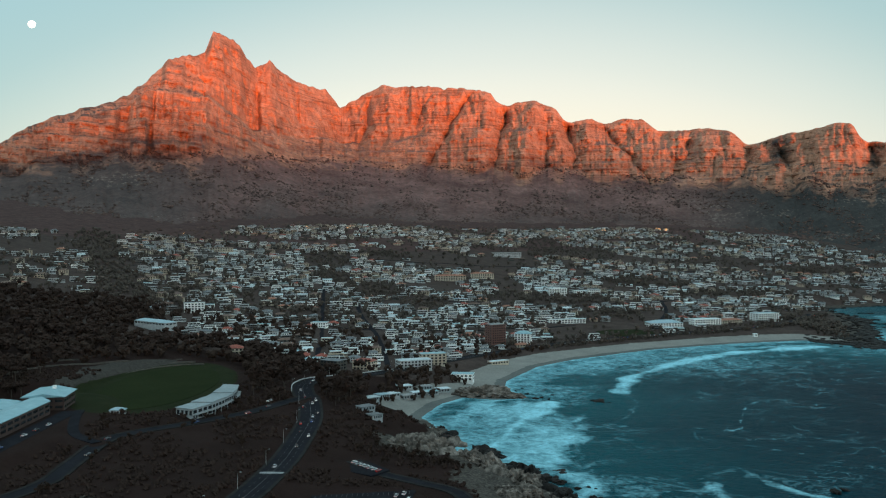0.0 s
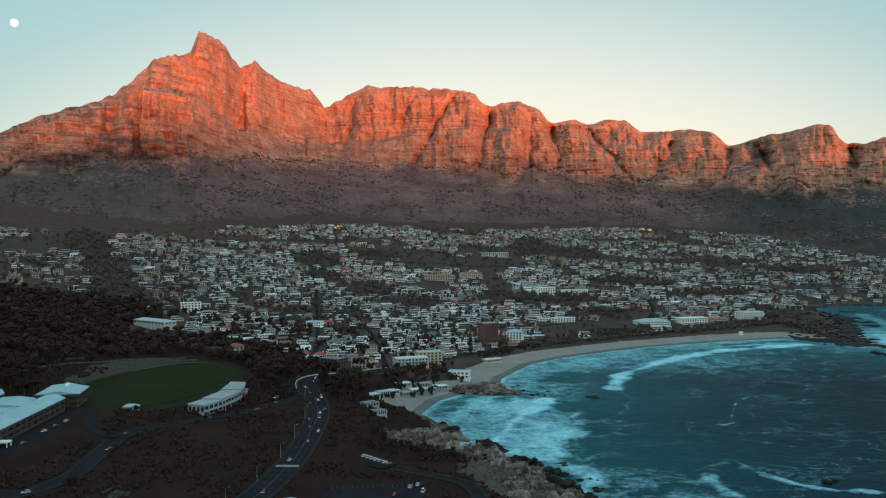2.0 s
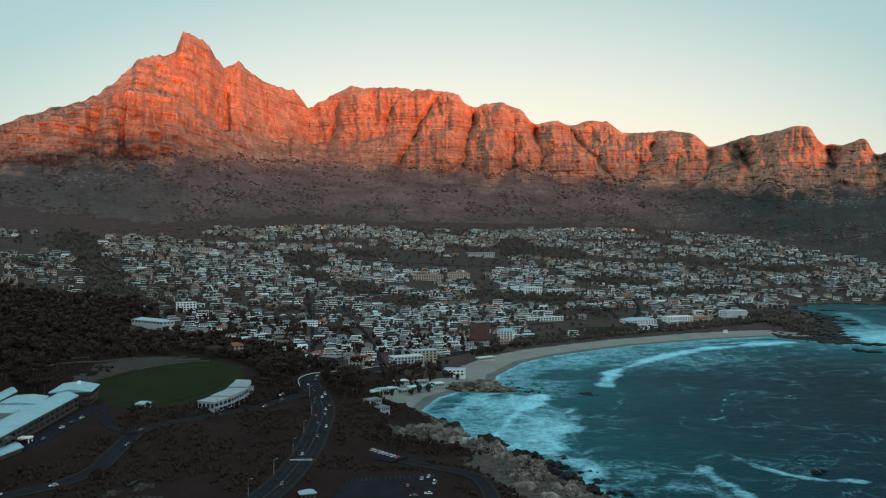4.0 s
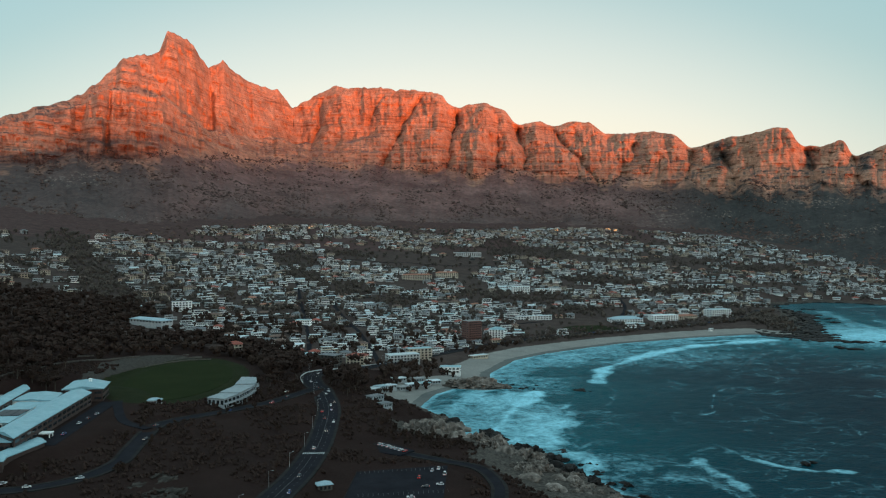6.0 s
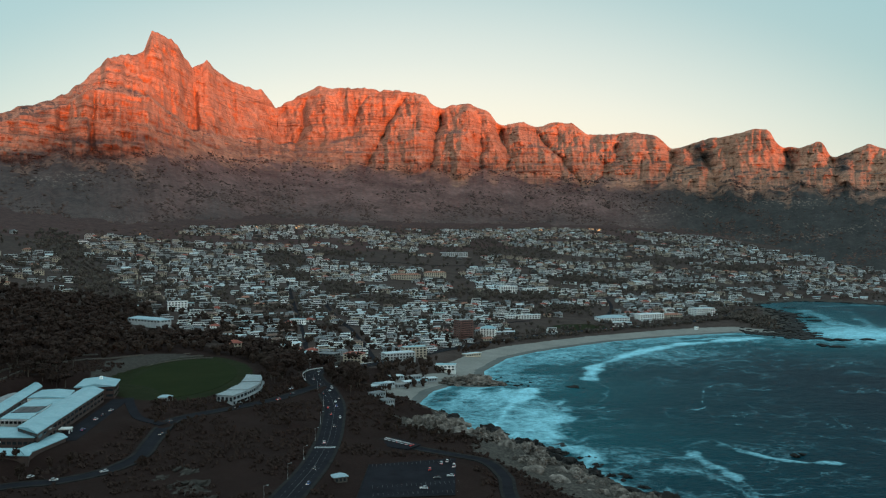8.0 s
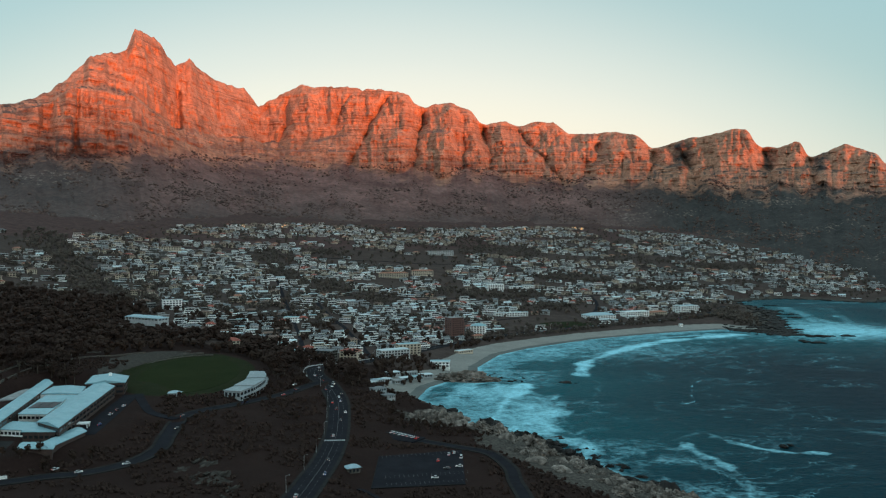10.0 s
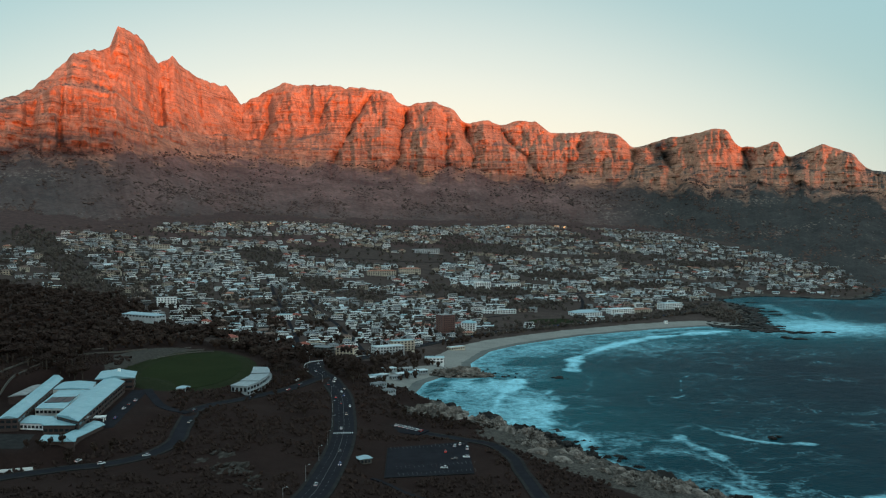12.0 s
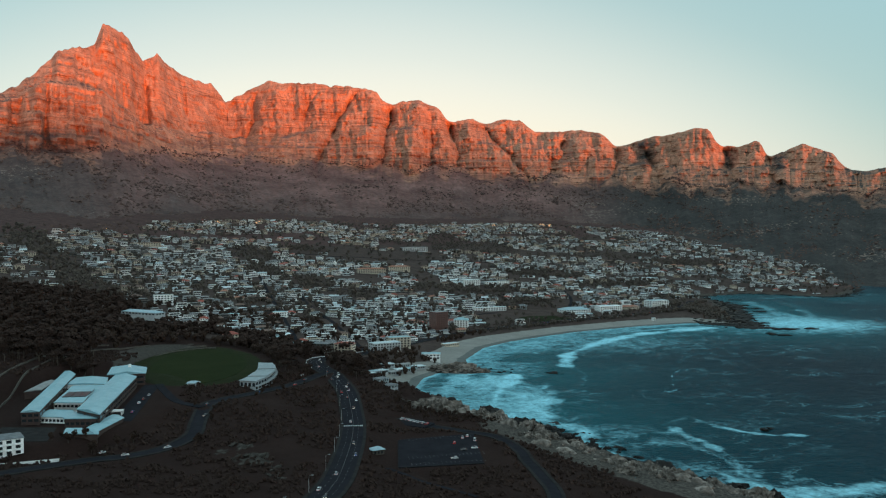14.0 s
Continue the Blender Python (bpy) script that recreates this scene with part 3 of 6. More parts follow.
for k in range(NC + 1):
    h = k / NC
    z = base_z + (crest_z - base_z) * h + join * (1 - h) ** 3
    ledge = smooth(bench - 0.035, bench + 0.035, h)
    lean = 0.42 * np.minimum(h / bench, 1.0) + 0.24 * (shelf * ledge + (1 - shelf) * h) + 0.34 * np.maximum(h - bench, 0) / (1 - bench)
    d = base_d + setback * lean
    strata = z + sag + 5 * fractal(u_az / 6, flat, 75, 2)
    step = 0.0
    for size, reach in ((64.0, 15.0), (27.0, 12.0), (12.0, 6.0)):
        f = (strata / size) % 1.0
        keep_ = smooth(-0.7, 0.3, lattice(u_az / 1.3, np.floor(strata / size) * 3.7, 68))
        step = step + reach * keep_ * (smooth(0.7, 1.0, f) - f) * (1.25 - 0.95 * ledge)
    fade = 1 - 0.75 * smooth(0.88, 1.0, h)
    tilt = 0.25 * lattice(u_az / 1.7, z / 160, 69)
    step = step + 9 * cells(u_az / 0.42 + tilt + strata / 310, strata / 47, 57) + 6 * cells(u_az / 0.19 - tilt, strata / 23, 58) + 3.5 * cells(u_az / 0.11 + tilt, strata / 13, 59)
    fine = 8 * fractal(u_az / 0.55 + 0.4 * h, z / 70, 85, 4, 0.6) + 7 * (np.abs(lattice(u_az / 0.28, z / 130, 88)) - 0.4)
    rows_d.append(d - relief(h, z) * fade + (step + fine) * fade * smooth(0, 0.12, h))
    rows_z.append(z)
    rows_layer.append(z + sag)
    rows_cover.append(np.clip(0.46 - 1.0 * h, 0.0, 1.0) + 0.26 * smooth(-12, -18, u_az) * (1 - ledge) + 0.75 * backs * smooth(0.25, 0.5, h) - 0.12 * ledge + 0.24 * np.exp(-((h - bench) / 0.035) ** 2) * smooth(-0.1, 0.5, lattice(u_az * 0.8, flat, 67)) * smooth(-7, -10, u_az))
for k in range(1, NB + 1):
    s = k / NB
    rows_d.append(crest_d + 420 * s)
    rows_z.append(crest_z - 160 * s ** 1.3)
    rows_layer.append(crest_z + sag)
    rows_cover.append(flat + 0.4)
D, Z = np.array(rows_d).T, np.array(rows_z).T
MX, MY = D * np.sin(np.radians(u_az))[:, None], D * np.cos(np.radians(u_az))[:, None]


def rock_material():
    """Sandstone in level beds, split by upright joints; heath on the slopes and ledges, greener towards the far end,
    with haze and the dimmer light downhill put into its colour.
    """
    m = bpy.data.materials.new("banded_sandstone")
    m.use_nodes = True
    n, l = m.node_tree.nodes, m.node_tree.links
    b = n["Principled BSDF"]
    b.inputs["Roughness"].default_value, b.inputs["Specular IOR Level"].default_value = 0.92, 0.1
    geo = n.new("ShaderNodeNewGeometry")
    split = n.new("ShaderNodeSeparateXYZ")
    l.new(geo.outputs["Position"], split.inputs[0])

    def attr(name):
        t = n.new("ShaderNodeAttribute")
        t.attribute_name = name
        return t.outputs["Fac"]

    beds = n.new("ShaderNodeCombineXYZ")
    l.new(split.outputs[0], beds.inputs[0])
    l.new(split.outputs[1], beds.inputs[1])
    l.new(attr("layer"), beds.inputs[2])

    def tex(scale, detail, stretch, source=beds.outputs[0], rough=0.62):
        mp = n.new("ShaderNodeMapping")
        mp.inputs["Scale"].default_value = stretch
        l.new(source, mp.inputs[0])
        t = n.new("ShaderNodeTexNoise")
        t.inputs["Scale"].default_value, t.inputs["Detail"].default_value, t.inputs["Roughness"].default_value = 1 / scale, detail, rough
        l.new(mp.outputs[0], t.inputs["Vector"])
        return t.outputs["Fac"]

    def calc(op, p, q):
        t = n.new("ShaderNodeMath")
        t.operation = op
        for socket, v in zip(t.inputs, (p, q)):
            if isinstance(v, (int, float)):
                socket.default_value = v
            else:
                l.new(v, socket)
        return t.outputs[0]

    def span(v, lo, hi, to_lo=0.0, to_hi=1.0):
        t = n.new("ShaderNodeMapRange")
        t.inputs["From Min"].default_value, t.inputs["From Max"].default_value = lo, hi
        t.inputs["To Min"].default_value, t.inputs["To Max"].default_value = to_lo, to_hi
        l.new(v, t.inputs["Value"])
        return t.outputs[0]

    def ramp(v, stops):
        t = n.new("ShaderNodeValToRGB")
        t.color_ramp.elements[0].position, t.color_ramp.elements[0].color = stops[0][0], (*stops[0][1], 1)
        t.color_ramp.elements[1].position, t.color_ramp.elements[1].color = stops[-1][0], (*stops[-1][1], 1)
        for at_, c_ in stops[1:-1]:
            t.color_ramp.elements.new(at_).color = (*c_, 1)
        l.new(v, t.inputs[0])
        return t.outputs[0]

    def scaled(c_, f):
        t = n.new("ShaderNodeVectorMath")
        t.operation = "SCALE"
        l.new(c_, t.inputs[0])
        l.new(f, t.inputs["Scale"])
        return t.outputs[0]

    def mixed(f, c0, c1):
        t = n.new("ShaderNodeMix")
        t.data_type = "RGBA"
        l.new(f, t.inputs["Factor"])
        l.new(c0, t.inputs["A"])
        if isinstance(c1, tuple):
            t.inputs["B"].default_value = (*c1, 1)
        else:
            l.new(c1, t.inputs["B"])
        return t.outputs["Result"]

    blotch = tex(85, 8, (1, 1, 1.3))
    stone = ramp(blotch, ((0.28, (0.29, 0.135, 0.086)), (0.5, (0.40, 0.195, 0.124)), (0.72, (0.50, 0.265, 0.172))))
    stone = scaled(stone, span(tex(34, 6, (0.05, 0.05, 2.0)), 0.3, 0.7, 0.87, 1.1))
    stone = scaled(stone, span(tex(24, 7, (1.6, 1.6, 0.5)), 0.32, 0.62, 0.74, 1.1))
    # dark gaps along the beds and up the joints, broken off here and there
    for fac, wide_, low_, patch in ((tex(46, 2, (0.035, 0.035, 2.0)), 0.026, 0.55, 130), (tex(70, 4, (1.6, 1.6, 0.25)), 0.016, 0.55, 90), (tex(20, 2, (0.05, 0.05, 1.8)), 0.03, 0.68, 60)):
        gap = span(calc("ABSOLUTE", calc("SUBTRACT", fac, 0.5), 0.0), 0.0, wide_, low_, 1.0)
        gone = span(tex(patch, 3, (1, 1, 1)), 0.42, 0.58)
        stone = scaled(stone, calc("MAXIMUM", gap, gone))
    up = n.new("ShaderNodeSeparateXYZ")
    l.new(geo.outputs["Normal"], up.inputs[0])
    flat_ground = span(calc("ADD", calc("MULTIPLY", tex(40, 9, (1, 1, 1)), 0.5), up.outputs[2]), 1.1, 1.25)
    ledges = calc("ADD", calc("MULTIPLY", tex(48, 9, (0.5, 0.5, 1.5)), 1.5), attr("talus"))
    grown = calc("MAXIMUM", span(ledges, 1.02, 1.5), flat_ground)
    place = geo.outputs["Position"]
    # the haze on the slopes is put into the heath's paler, redder colours
    heath = ramp(tex(120, 10, (1, 1, 1.6), place, 0.7), ((0.34, (0.094, 0.047, 0.042)), (0.52, (0.152, 0.080, 0.070)), (0.68, (0.21, 0.114, 0.098))))
    heath = mixed(attr("lush_dim"), heath, ramp(tex(90, 10, (1, 1, 1.6), place, 0.7), ((0.34, (0.027, 0.0255, 0.0245)), (0.66, (0.054, 0.0485, 0.0455)))))
    heath = scaled(heath, span(tex(14, 6, (1, 0.6, 1), place), 0.3, 0.7, 0.72, 1.25))
    strew = span(calc("ADD", tex(150, 3, (0.5, 0.5, 1.6), place), tex(9, 2, (1, 0.5, 1), place)), 1.2, 1.3)
    heath = mixed(strew, heath, (0.17, 0.125, 0.105))
    l.new(mixed(grown, stone, heath), b.inputs["Base Color"])
    bp = n.new("ShaderNodeBump")
    bp.inputs["Strength"].default_value, bp.inputs["Distance"].default_value = 0.55, 4.5
    l.new(tex(18, 7, (1, 1, 1.5)), bp.inputs["Height"])
    l.new(bp.outputs[0], b.inputs["Normal"])
    return m


M["cliff"] = rock_material()
LAYER, COVER = np.array(rows_layer).T, np.array(rows_cover).T
# greener growth at both ends; the slope rows add painted dimness low down
LUSH_DIM = np.maximum(smooth(11, 21, u_az), 0.7 * smooth(-10, -19, u_az))[:, None] * np.ones((1, Z.shape[1]))
LUSH_DIM[:, :NT] = np.maximum(LUSH_DIM[:, :NT], np.array(rows_dim).T)
cuts = np.searchsorted(u_az, [-99, r_az[len(RIDGE_PEAK) - 1], r_az[len(RIDGE_PEAK) + len(RIDGE_TABLE) - 1], r_az[-len(RIDGE_FAR) - 1], 99])
for lo, hi, words in zip(cuts[:-1], cuts[1:], ("banded sandstone peak with a pointed summit glowing in the last sun",
                         "flat-topped sandstone massif with deep gullies in the last sun", "row of rounded sandstone buttresses in fading sunlight",
                         "far coastal buttresses, half in dusk shadow")):
    hi = min(hi + 1, len(u_az))
    vs = np.stack([MX[lo:hi], MY[lo:hi], Z[lo:hi]], -1).reshape(-1, 3)
    me = sheet_mesh("mountain", vs, grid_faces(hi - lo, Z.shape[1], False)[:, ::-1], [M["cliff"]])
    for key, val in (("talus", COVER), ("layer", LAYER), ("lush_dim", LUSH_DIM)):
        at = me.attributes.new(key, "FLOAT", "POINT")
        at.data.foreach_set("value", val[lo:hi].astype(np.float32).ravel())
    tagged(new("mountain", me), words, "mountain", "mountain range", "structure")

# bushes scattered over the slopes below the cliffs
M["hill_bush"] = material("hill_bush", [(0.054, 0.036, 0.031), (0.125, 0.078, 0.067)], 90, 0.95, 0.4, fine=3, vary=0.5, spec=0.02)
rs = np.random.RandomState(17)
ci, cj = rs.uniform(0, len(u_az) - 2, 34000), rs.uniform(0.5, NT + 10, 34000)
thick_ = fractal(u_az[ci.astype(int)] / 1.2, cj / 6.0, 78, 3) + 0.25 * rs.normal(size=len(ci))
ci, cj = ci[thick_ > 0.12], cj[thick_ > 0.12]
i0, j0 = ci.astype(int), cj.astype(int)
fi, fj = ci - i0, cj - j0
at = np.stack([(g_[i0, j0] * (1 - fj) + g_[i0, j0 + 1] * fj) * (1 - fi) + (g_[i0 + 1, j0] * (1 - fj) + g_[i0 + 1, j0 + 1] * fj) * fi for g_ in (MX, MY, Z)], -1)
gxy = np.stack([rs.uniform(-900, 1500, 9000), rs.uniform(1900, 3100, 9000)], -1)
g_az, g_r = np.degrees(np.arctan2(gxy[:, 0], gxy[:, 1])), np.hypot(gxy[:, 0], gxy[:, 1])
gxy = gxy[(g_r < np.interp(g_az, u_az, foot_d) + 20) & (g_r > np.interp(g_az, u_az, foot_d) - 190)]
at = np.concatenate([at, np.c_[gxy, ground_at(gxy[:, 0], gxy[:, 1])]])
size = rs.uniform(1.3, 3.8, len(at)) * rs.choice([1, 1, 1, 1.7], len(at))
corner = np.array([(1, 0, 0), (-1, 0, 0), (0, 1, 0), (0, -1, 0), (0, 0, 0.8), (0, 0, -0.5)])
bv = at[:, None] + corner[None] * rs.uniform(0.6, 1.4, (len(at), 6, 1)) * size[:, None, None] * (1.25, 1.25, 1.0)
bf = np.array(((0, 2, 4), (2, 1, 4), (1, 3, 4), (3, 0, 4), (2, 0, 5), (1, 2, 5), (3, 1, 5), (0, 3, 5)))
bf = (np.arange(len(at)) * 6)[:, None, None] + bf[None]
tagged(new("hillside_scrub", sheet_mesh("hillside_scrub", bv.reshape(-1, 3), bf.reshape(-1, 3), [M["hill_bush"]], None, False)), "dark bushes scattered over the mountain's lower slopes", "scrub", kind="stuff")

# ---- moon ----
moon_mat = bpy.data.materials.new("moonlight")
moon_mat.use_nodes = True
mb = moon_mat.node_tree.nodes["Principled BSDF"]
mb.inputs["Base Color"].default_value = (0.5, 0.48, 0.44, 1)
mb.inputs["Emission Color"].default_value, mb.inputs["Emission Strength"].default_value = (1.0, 0.94, 0.82, 1), 0.9
bm = bmesh.new()
bmesh.ops.create_icosphere(bm, subdivisions=4, radius=17)
me = bpy.data.meshes.new("moon")
bm.to_mesh(me)
bm.free()
me.materials.append(moon_mat)
moon = tagged(new("moon", me), "pale full moon in the evening sky", "moon", kind="structure")
moon.location = (-1895, 4194, 1112)


# ---- building kit ----
def surf(name, a, b, scale=3.0, rough=0.8, bump=0.15, **kw):
    M[name] = material(name, [a, b], scale, rough, bump, **kw)


surf("white_wall", (0.70, 0.69, 0.67), (0.86, 0.84, 0.81), vary=0.4)
surf("cream_wall", (0.40, 0.33, 0.26), (0.54, 0.45, 0.35), vary=0.35)
surf("grey_wall", (0.34, 0.34, 0.34), (0.48, 0.47, 0.46), vary=0.4)
surf("brick_wall", (0.045, 0.028, 0.024), (0.08, 0.048, 0.040), vary=0.1)
surf("tower_brick", (0.13, 0.062, 0.050), (0.21, 0.10, 0.080), vary=0.1)
surf("solar", (0.005, 0.006, 0.010), (0.009, 0.010, 0.016), rough=0.35, bump=0.0, spec=0.2)
surf("club_roof", (0.19, 0.225, 0.235), (0.28, 0.31, 0.32), rough=0.8, vary=0.2)
surf("club_wall", (0.24, 0.255, 0.26), (0.34, 0.355, 0.36), vary=0.2)
surf("stone_wall", (0.06, 0.052, 0.045), (0.115, 0.10, 0.086), bump=0.5, spec=0.05)
surf("dark_wall", (0.085, 0.075, 0.068), (0.15, 0.135, 0.125), vary=0.4)
surf("dark_roof", (0.06, 0.062, 0.065), (0.10, 0.102, 0.105), rough=0.8, vary=0.3)
surf("brown_tile", (0.085, 0.052, 0.040), (0.15, 0.092, 0.070), rough=0.75, bump=0.4, vary=0.25)
surf("red_tile", (0.20, 0.05, 0.035), (0.32, 0.09, 0.06), rough=0.75, bump=0.4, vary=0.2)
surf("orange_tile", (0.23, 0.095, 0.060), (0.32, 0.135, 0.086), rough=0.75, bump=0.4)
surf("slate", (0.075, 0.08, 0.085), (0.15, 0.155, 0.16), rough=0.6, bump=0.3, vary=0.2)
surf("pale_roof", (0.36, 0.42, 0.44), (0.52, 0.58, 0.60), rough=0.7, bump=0.15, vary=0.4)
surf("white_metal", (0.17, 0.31, 0.35), (0.25, 0.40, 0.44), 6.0, rough=0.5, bump=0.1)
surf("blue_roof", (0.20, 0.30, 0.34), (0.30, 0.40, 0.44), rough=0.5)
surf("felt_roof", (0.16, 0.16, 0.16), (0.28, 0.28, 0.275), rough=0.9, vary=0.2)
surf("rubber", (0.015, 0.015, 0.015), (0.025, 0.025, 0.025), rough=0.8)
surf("bark", (0.05, 0.04, 0.03), (0.09, 0.07, 0.055), 1.0, rough=0.95, bump=0.6)
# leaf colour made paler, with the haze over the distant trees mixed in
surf("haze_leaf", (0.049, 0.039, 0.033), (0.084, 0.067, 0.057), 5.0, rough=0.9, bump=0.5, vary=0.4, spec=0.03)
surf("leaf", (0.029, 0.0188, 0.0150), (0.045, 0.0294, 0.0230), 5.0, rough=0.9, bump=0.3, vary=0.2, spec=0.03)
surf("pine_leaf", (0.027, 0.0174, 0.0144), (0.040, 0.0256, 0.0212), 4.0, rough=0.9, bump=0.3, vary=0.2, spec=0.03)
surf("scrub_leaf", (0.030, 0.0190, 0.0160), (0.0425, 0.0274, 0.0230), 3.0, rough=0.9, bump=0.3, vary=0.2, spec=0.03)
surf("water_pool", (0.03, 0.16, 0.20), (0.04, 0.2, 0.24), rough=0.1, bump=0.05)
for paint, c in (("car_white", (0.48, 0.48, 0.48)), ("car_silver", (0.36, 0.37, 0.38)), ("car_dark", (0.03, 0.032, 0.036)), ("car_red", (0.28, 0.02, 0.02)), ("car_blue", (0.03, 0.06, 0.16))):
    surf(paint, c, tuple(v * 1.12 for v in c), rough=0.25, bump=0.0, spec=0.5)


def glow(name, colour, strength):
    m = bpy.data.materials.new(name)
    m.use_nodes = True
    b = m.node_tree.nodes["Principled BSDF"]
    b.inputs["Base Color"].default_value = (*colour, 1)
    b.inputs["Emission Color"].default_value, b.inputs["Emission Strength"].default_value = (*colour, 1), strength
    M[name] = m


# for the burning street lamp, and for sun glints set into window panes
glow("lamp_glint_amber", (1.0, 0.42, 0.12), 0.8)
glow("lamp_white", (1.0, 0.9, 0.75), 0.5)
glow("lamp_red", (1.0, 0.08, 0.05), 0.25)
M["glass"] = material("window_glass", [(0.012, 0.015, 0.018), (0.03, 0.034, 0.038)], 2.0, 0.08, 0.0, spec=0.6)


class Geo:
    """Collects polygons with their materials and turns them into one mesh."""

    def __init__(self):
        self.v, self.f, self.m = [], [], []

    def face(self, pts, mat):
        k = len(self.v)
        self.v += [tuple(p) for p in pts]
        self.f.append(tuple(range(k, k + len(pts))))
        self.m.append(mat)

    def solid(self, low, high, mat, top=None):
        """A prism between two outlines of equal length, counter-clockwise from above."""
        k, n = len(self.v), len(low)
        self.v += [tuple(p) for p in low] + [tuple(p) for p in high]
        for i in range(n):
            j = (i + 1) % n
            self.f.append((k + i, k + j, k + n + j, k + n + i))
            self.m.append(mat)
        self.f.append(tuple(k + n + i for i in range(n)))
        self.m.append(top or mat)
        self.f.append(tuple(k + n - 1 - i for i in range(n)))
        self.m.append(mat)
        return self

    def box(self, x0, x1, y0, y1, z0, z1, mat, top=None):
        o = ((x0, y0), (x1, y0), (x1, y1), (x0, y1))
        return self.solid([(*p, z0) for p in o], [(*p, z1) for p in o], mat, top)

    def hip(self, x0, x1, y0, y1, z, h, mat, over=0.6, gable=False):
        x0, x1, y0, y1 = x0 - over, x1 + over, y0 - over, y1 + over
        w, d = x1 - x0, y1 - y0
        inset = 0.02 if gable else min(w, d) / 2
        if w >= d:
            a, b = (x0 + inset, (y0 + y1) / 2, z + h), (x1 - inset, (y0 + y1) / 2, z + h)
            c = [(x0, y0, z), (x1, y0, z), (x1, y1, z), (x0, y1, z)]
            fs = [(c[0], c[1], b, a), (c[2], c[3], a, b), (c[1], c[2], b), (c[3], c[0], a)]
        else:
            a, b = ((x0 + x1) / 2, y0 + inset, z + h), ((x0 + x1) / 2, y1 - inset, z + h)
            c = [(x0, y0, z), (x1, y0, z), (x1, y1, z), (x0, y1, z)]
            fs = [(c[1], c[2], b, a), (c[3], c[0], a, b), (c[0], c[1], a), (c[2], c[3], b)]
        for f in fs:
            self.face(f, mat)
        self.box(x0, x1, y0, y1, z - 0.25, z, mat)
        return self

    def add(self, other, m):
        k = len(self.v)
        self.v += [tuple(m @ Vector(p)) for p in other.v]
        self.f += [tuple(i + k for i in f) for f in other.f]
        self.m += other.m
        return self

    def mesh(self, name, smooth_shade=False):
        me = bpy.data.meshes.new(name)
        me.from_pydata(self.v, [], self.f)
        used = list(dict.fromkeys(self.m))
        for u in used:
            me.materials.append(M[u])
        me.polygons.foreach_set("material_index", [used.index(u) for u in self.m])
        if smooth_shade:
            me.polygons.foreach_set("use_smooth", [True] * len(self.f))
        me.update()
        return me


def part(name, geo, parent, label="", smooth_shade=False):
    ob = new(name, geo.mesh(name, smooth_shade))
    ob.parent = parent
    if label:
        tagged(ob, label)
    return ob


def thing(name, m, label, category, group=""):
    ob = new(name)
    ob.empty_display_size = 0.5
    ob.matrix_world = m
    return tagged(ob, label, category, group)


def ground1(x, y):
    return float(ground_at(np.array([x]), np.array([y]))[0])


# ---- roads ----
def ribbon(points, left, right, lift, thick, mat, step=4.0, z_line=None):
    """A strip of road laid along the points, from left to right of its middle line."""
    c = spline(points, step)
    t = np.gradient(c, axis=0)
    t /= np.hypot(t[:, 0], t[:, 1])[:, None]
    nrm = np.stack([t[:, 1], -t[:, 0]], -1)
    z = ground_at(c[:, 0], c[:, 1])
    z = np.convolve(np.pad(z, 3, "edge"), np.ones(7) / 7, "valid") + lift
    g = Geo()
    edge = [[(*(c[i] + nrm[i] * o), z[i] + dz) for o, dz in ((left, 0), (right, 0), (right, -thick), (left, -thick))] for i in range(len(c))]
    for i in range(len(c) - 1):
        a, b = edge[i], edge[i + 1]
        g.face((a[0], a[1], b[1], b[0]), mat)
        g.face((a[1], a[2], b[2], b[1]), mat)
        g.face((a[3], a[0], b[0], b[3]), mat)
    return g, c, nrm, z


def road(name, points, half, label, paths=True, dashes=True):
    g, c, nrm, z = ribbon(points, -half, half, 0.35, 1.5, "asphalt")
    ob = tagged(new(name, g.mesh(name)), label, "road", kind="structure")
    if paths:
        for s in (-1, 1):
            a, b = sorted((s * half, s * (half + 2.0)))
            tagged(new("pavement", ribbon(points, a, b, 0.5, 1.6, "paving")[0].mesh("pavement")), "worn concrete footpath along the road", "pavement", kind="structure")
    if dashes:
        run = np.r_[0, np.cumsum(np.hypot(*np.diff(c, axis=0).T))]
        for o, on, off, wid in dashes:
            mark, s = Geo(), 0.0
            while s < run[-1] - on:
                q = []
                for d in (s, s + on):
                    p = np.array([np.interp(d, run, c[:, 0]), np.interp(d, run, c[:, 1])])
                    k = np.array([np.interp(d, run, nrm[:, 0]), np.interp(d, run, nrm[:, 1])])
                    h = np.interp(d, run, z) + 0.05
                    q.append(((*(p + k * (o - wid)), h), (*(p + k * (o + wid)), h)))
                mark.face((q[0][0], q[0][1], q[1][1], q[1][0]), "paint")
                s += on + off
            line = part("lane_marking", mark, ob, "faded white lane marking")
            tagged(line, kind="stuff")
    return ob


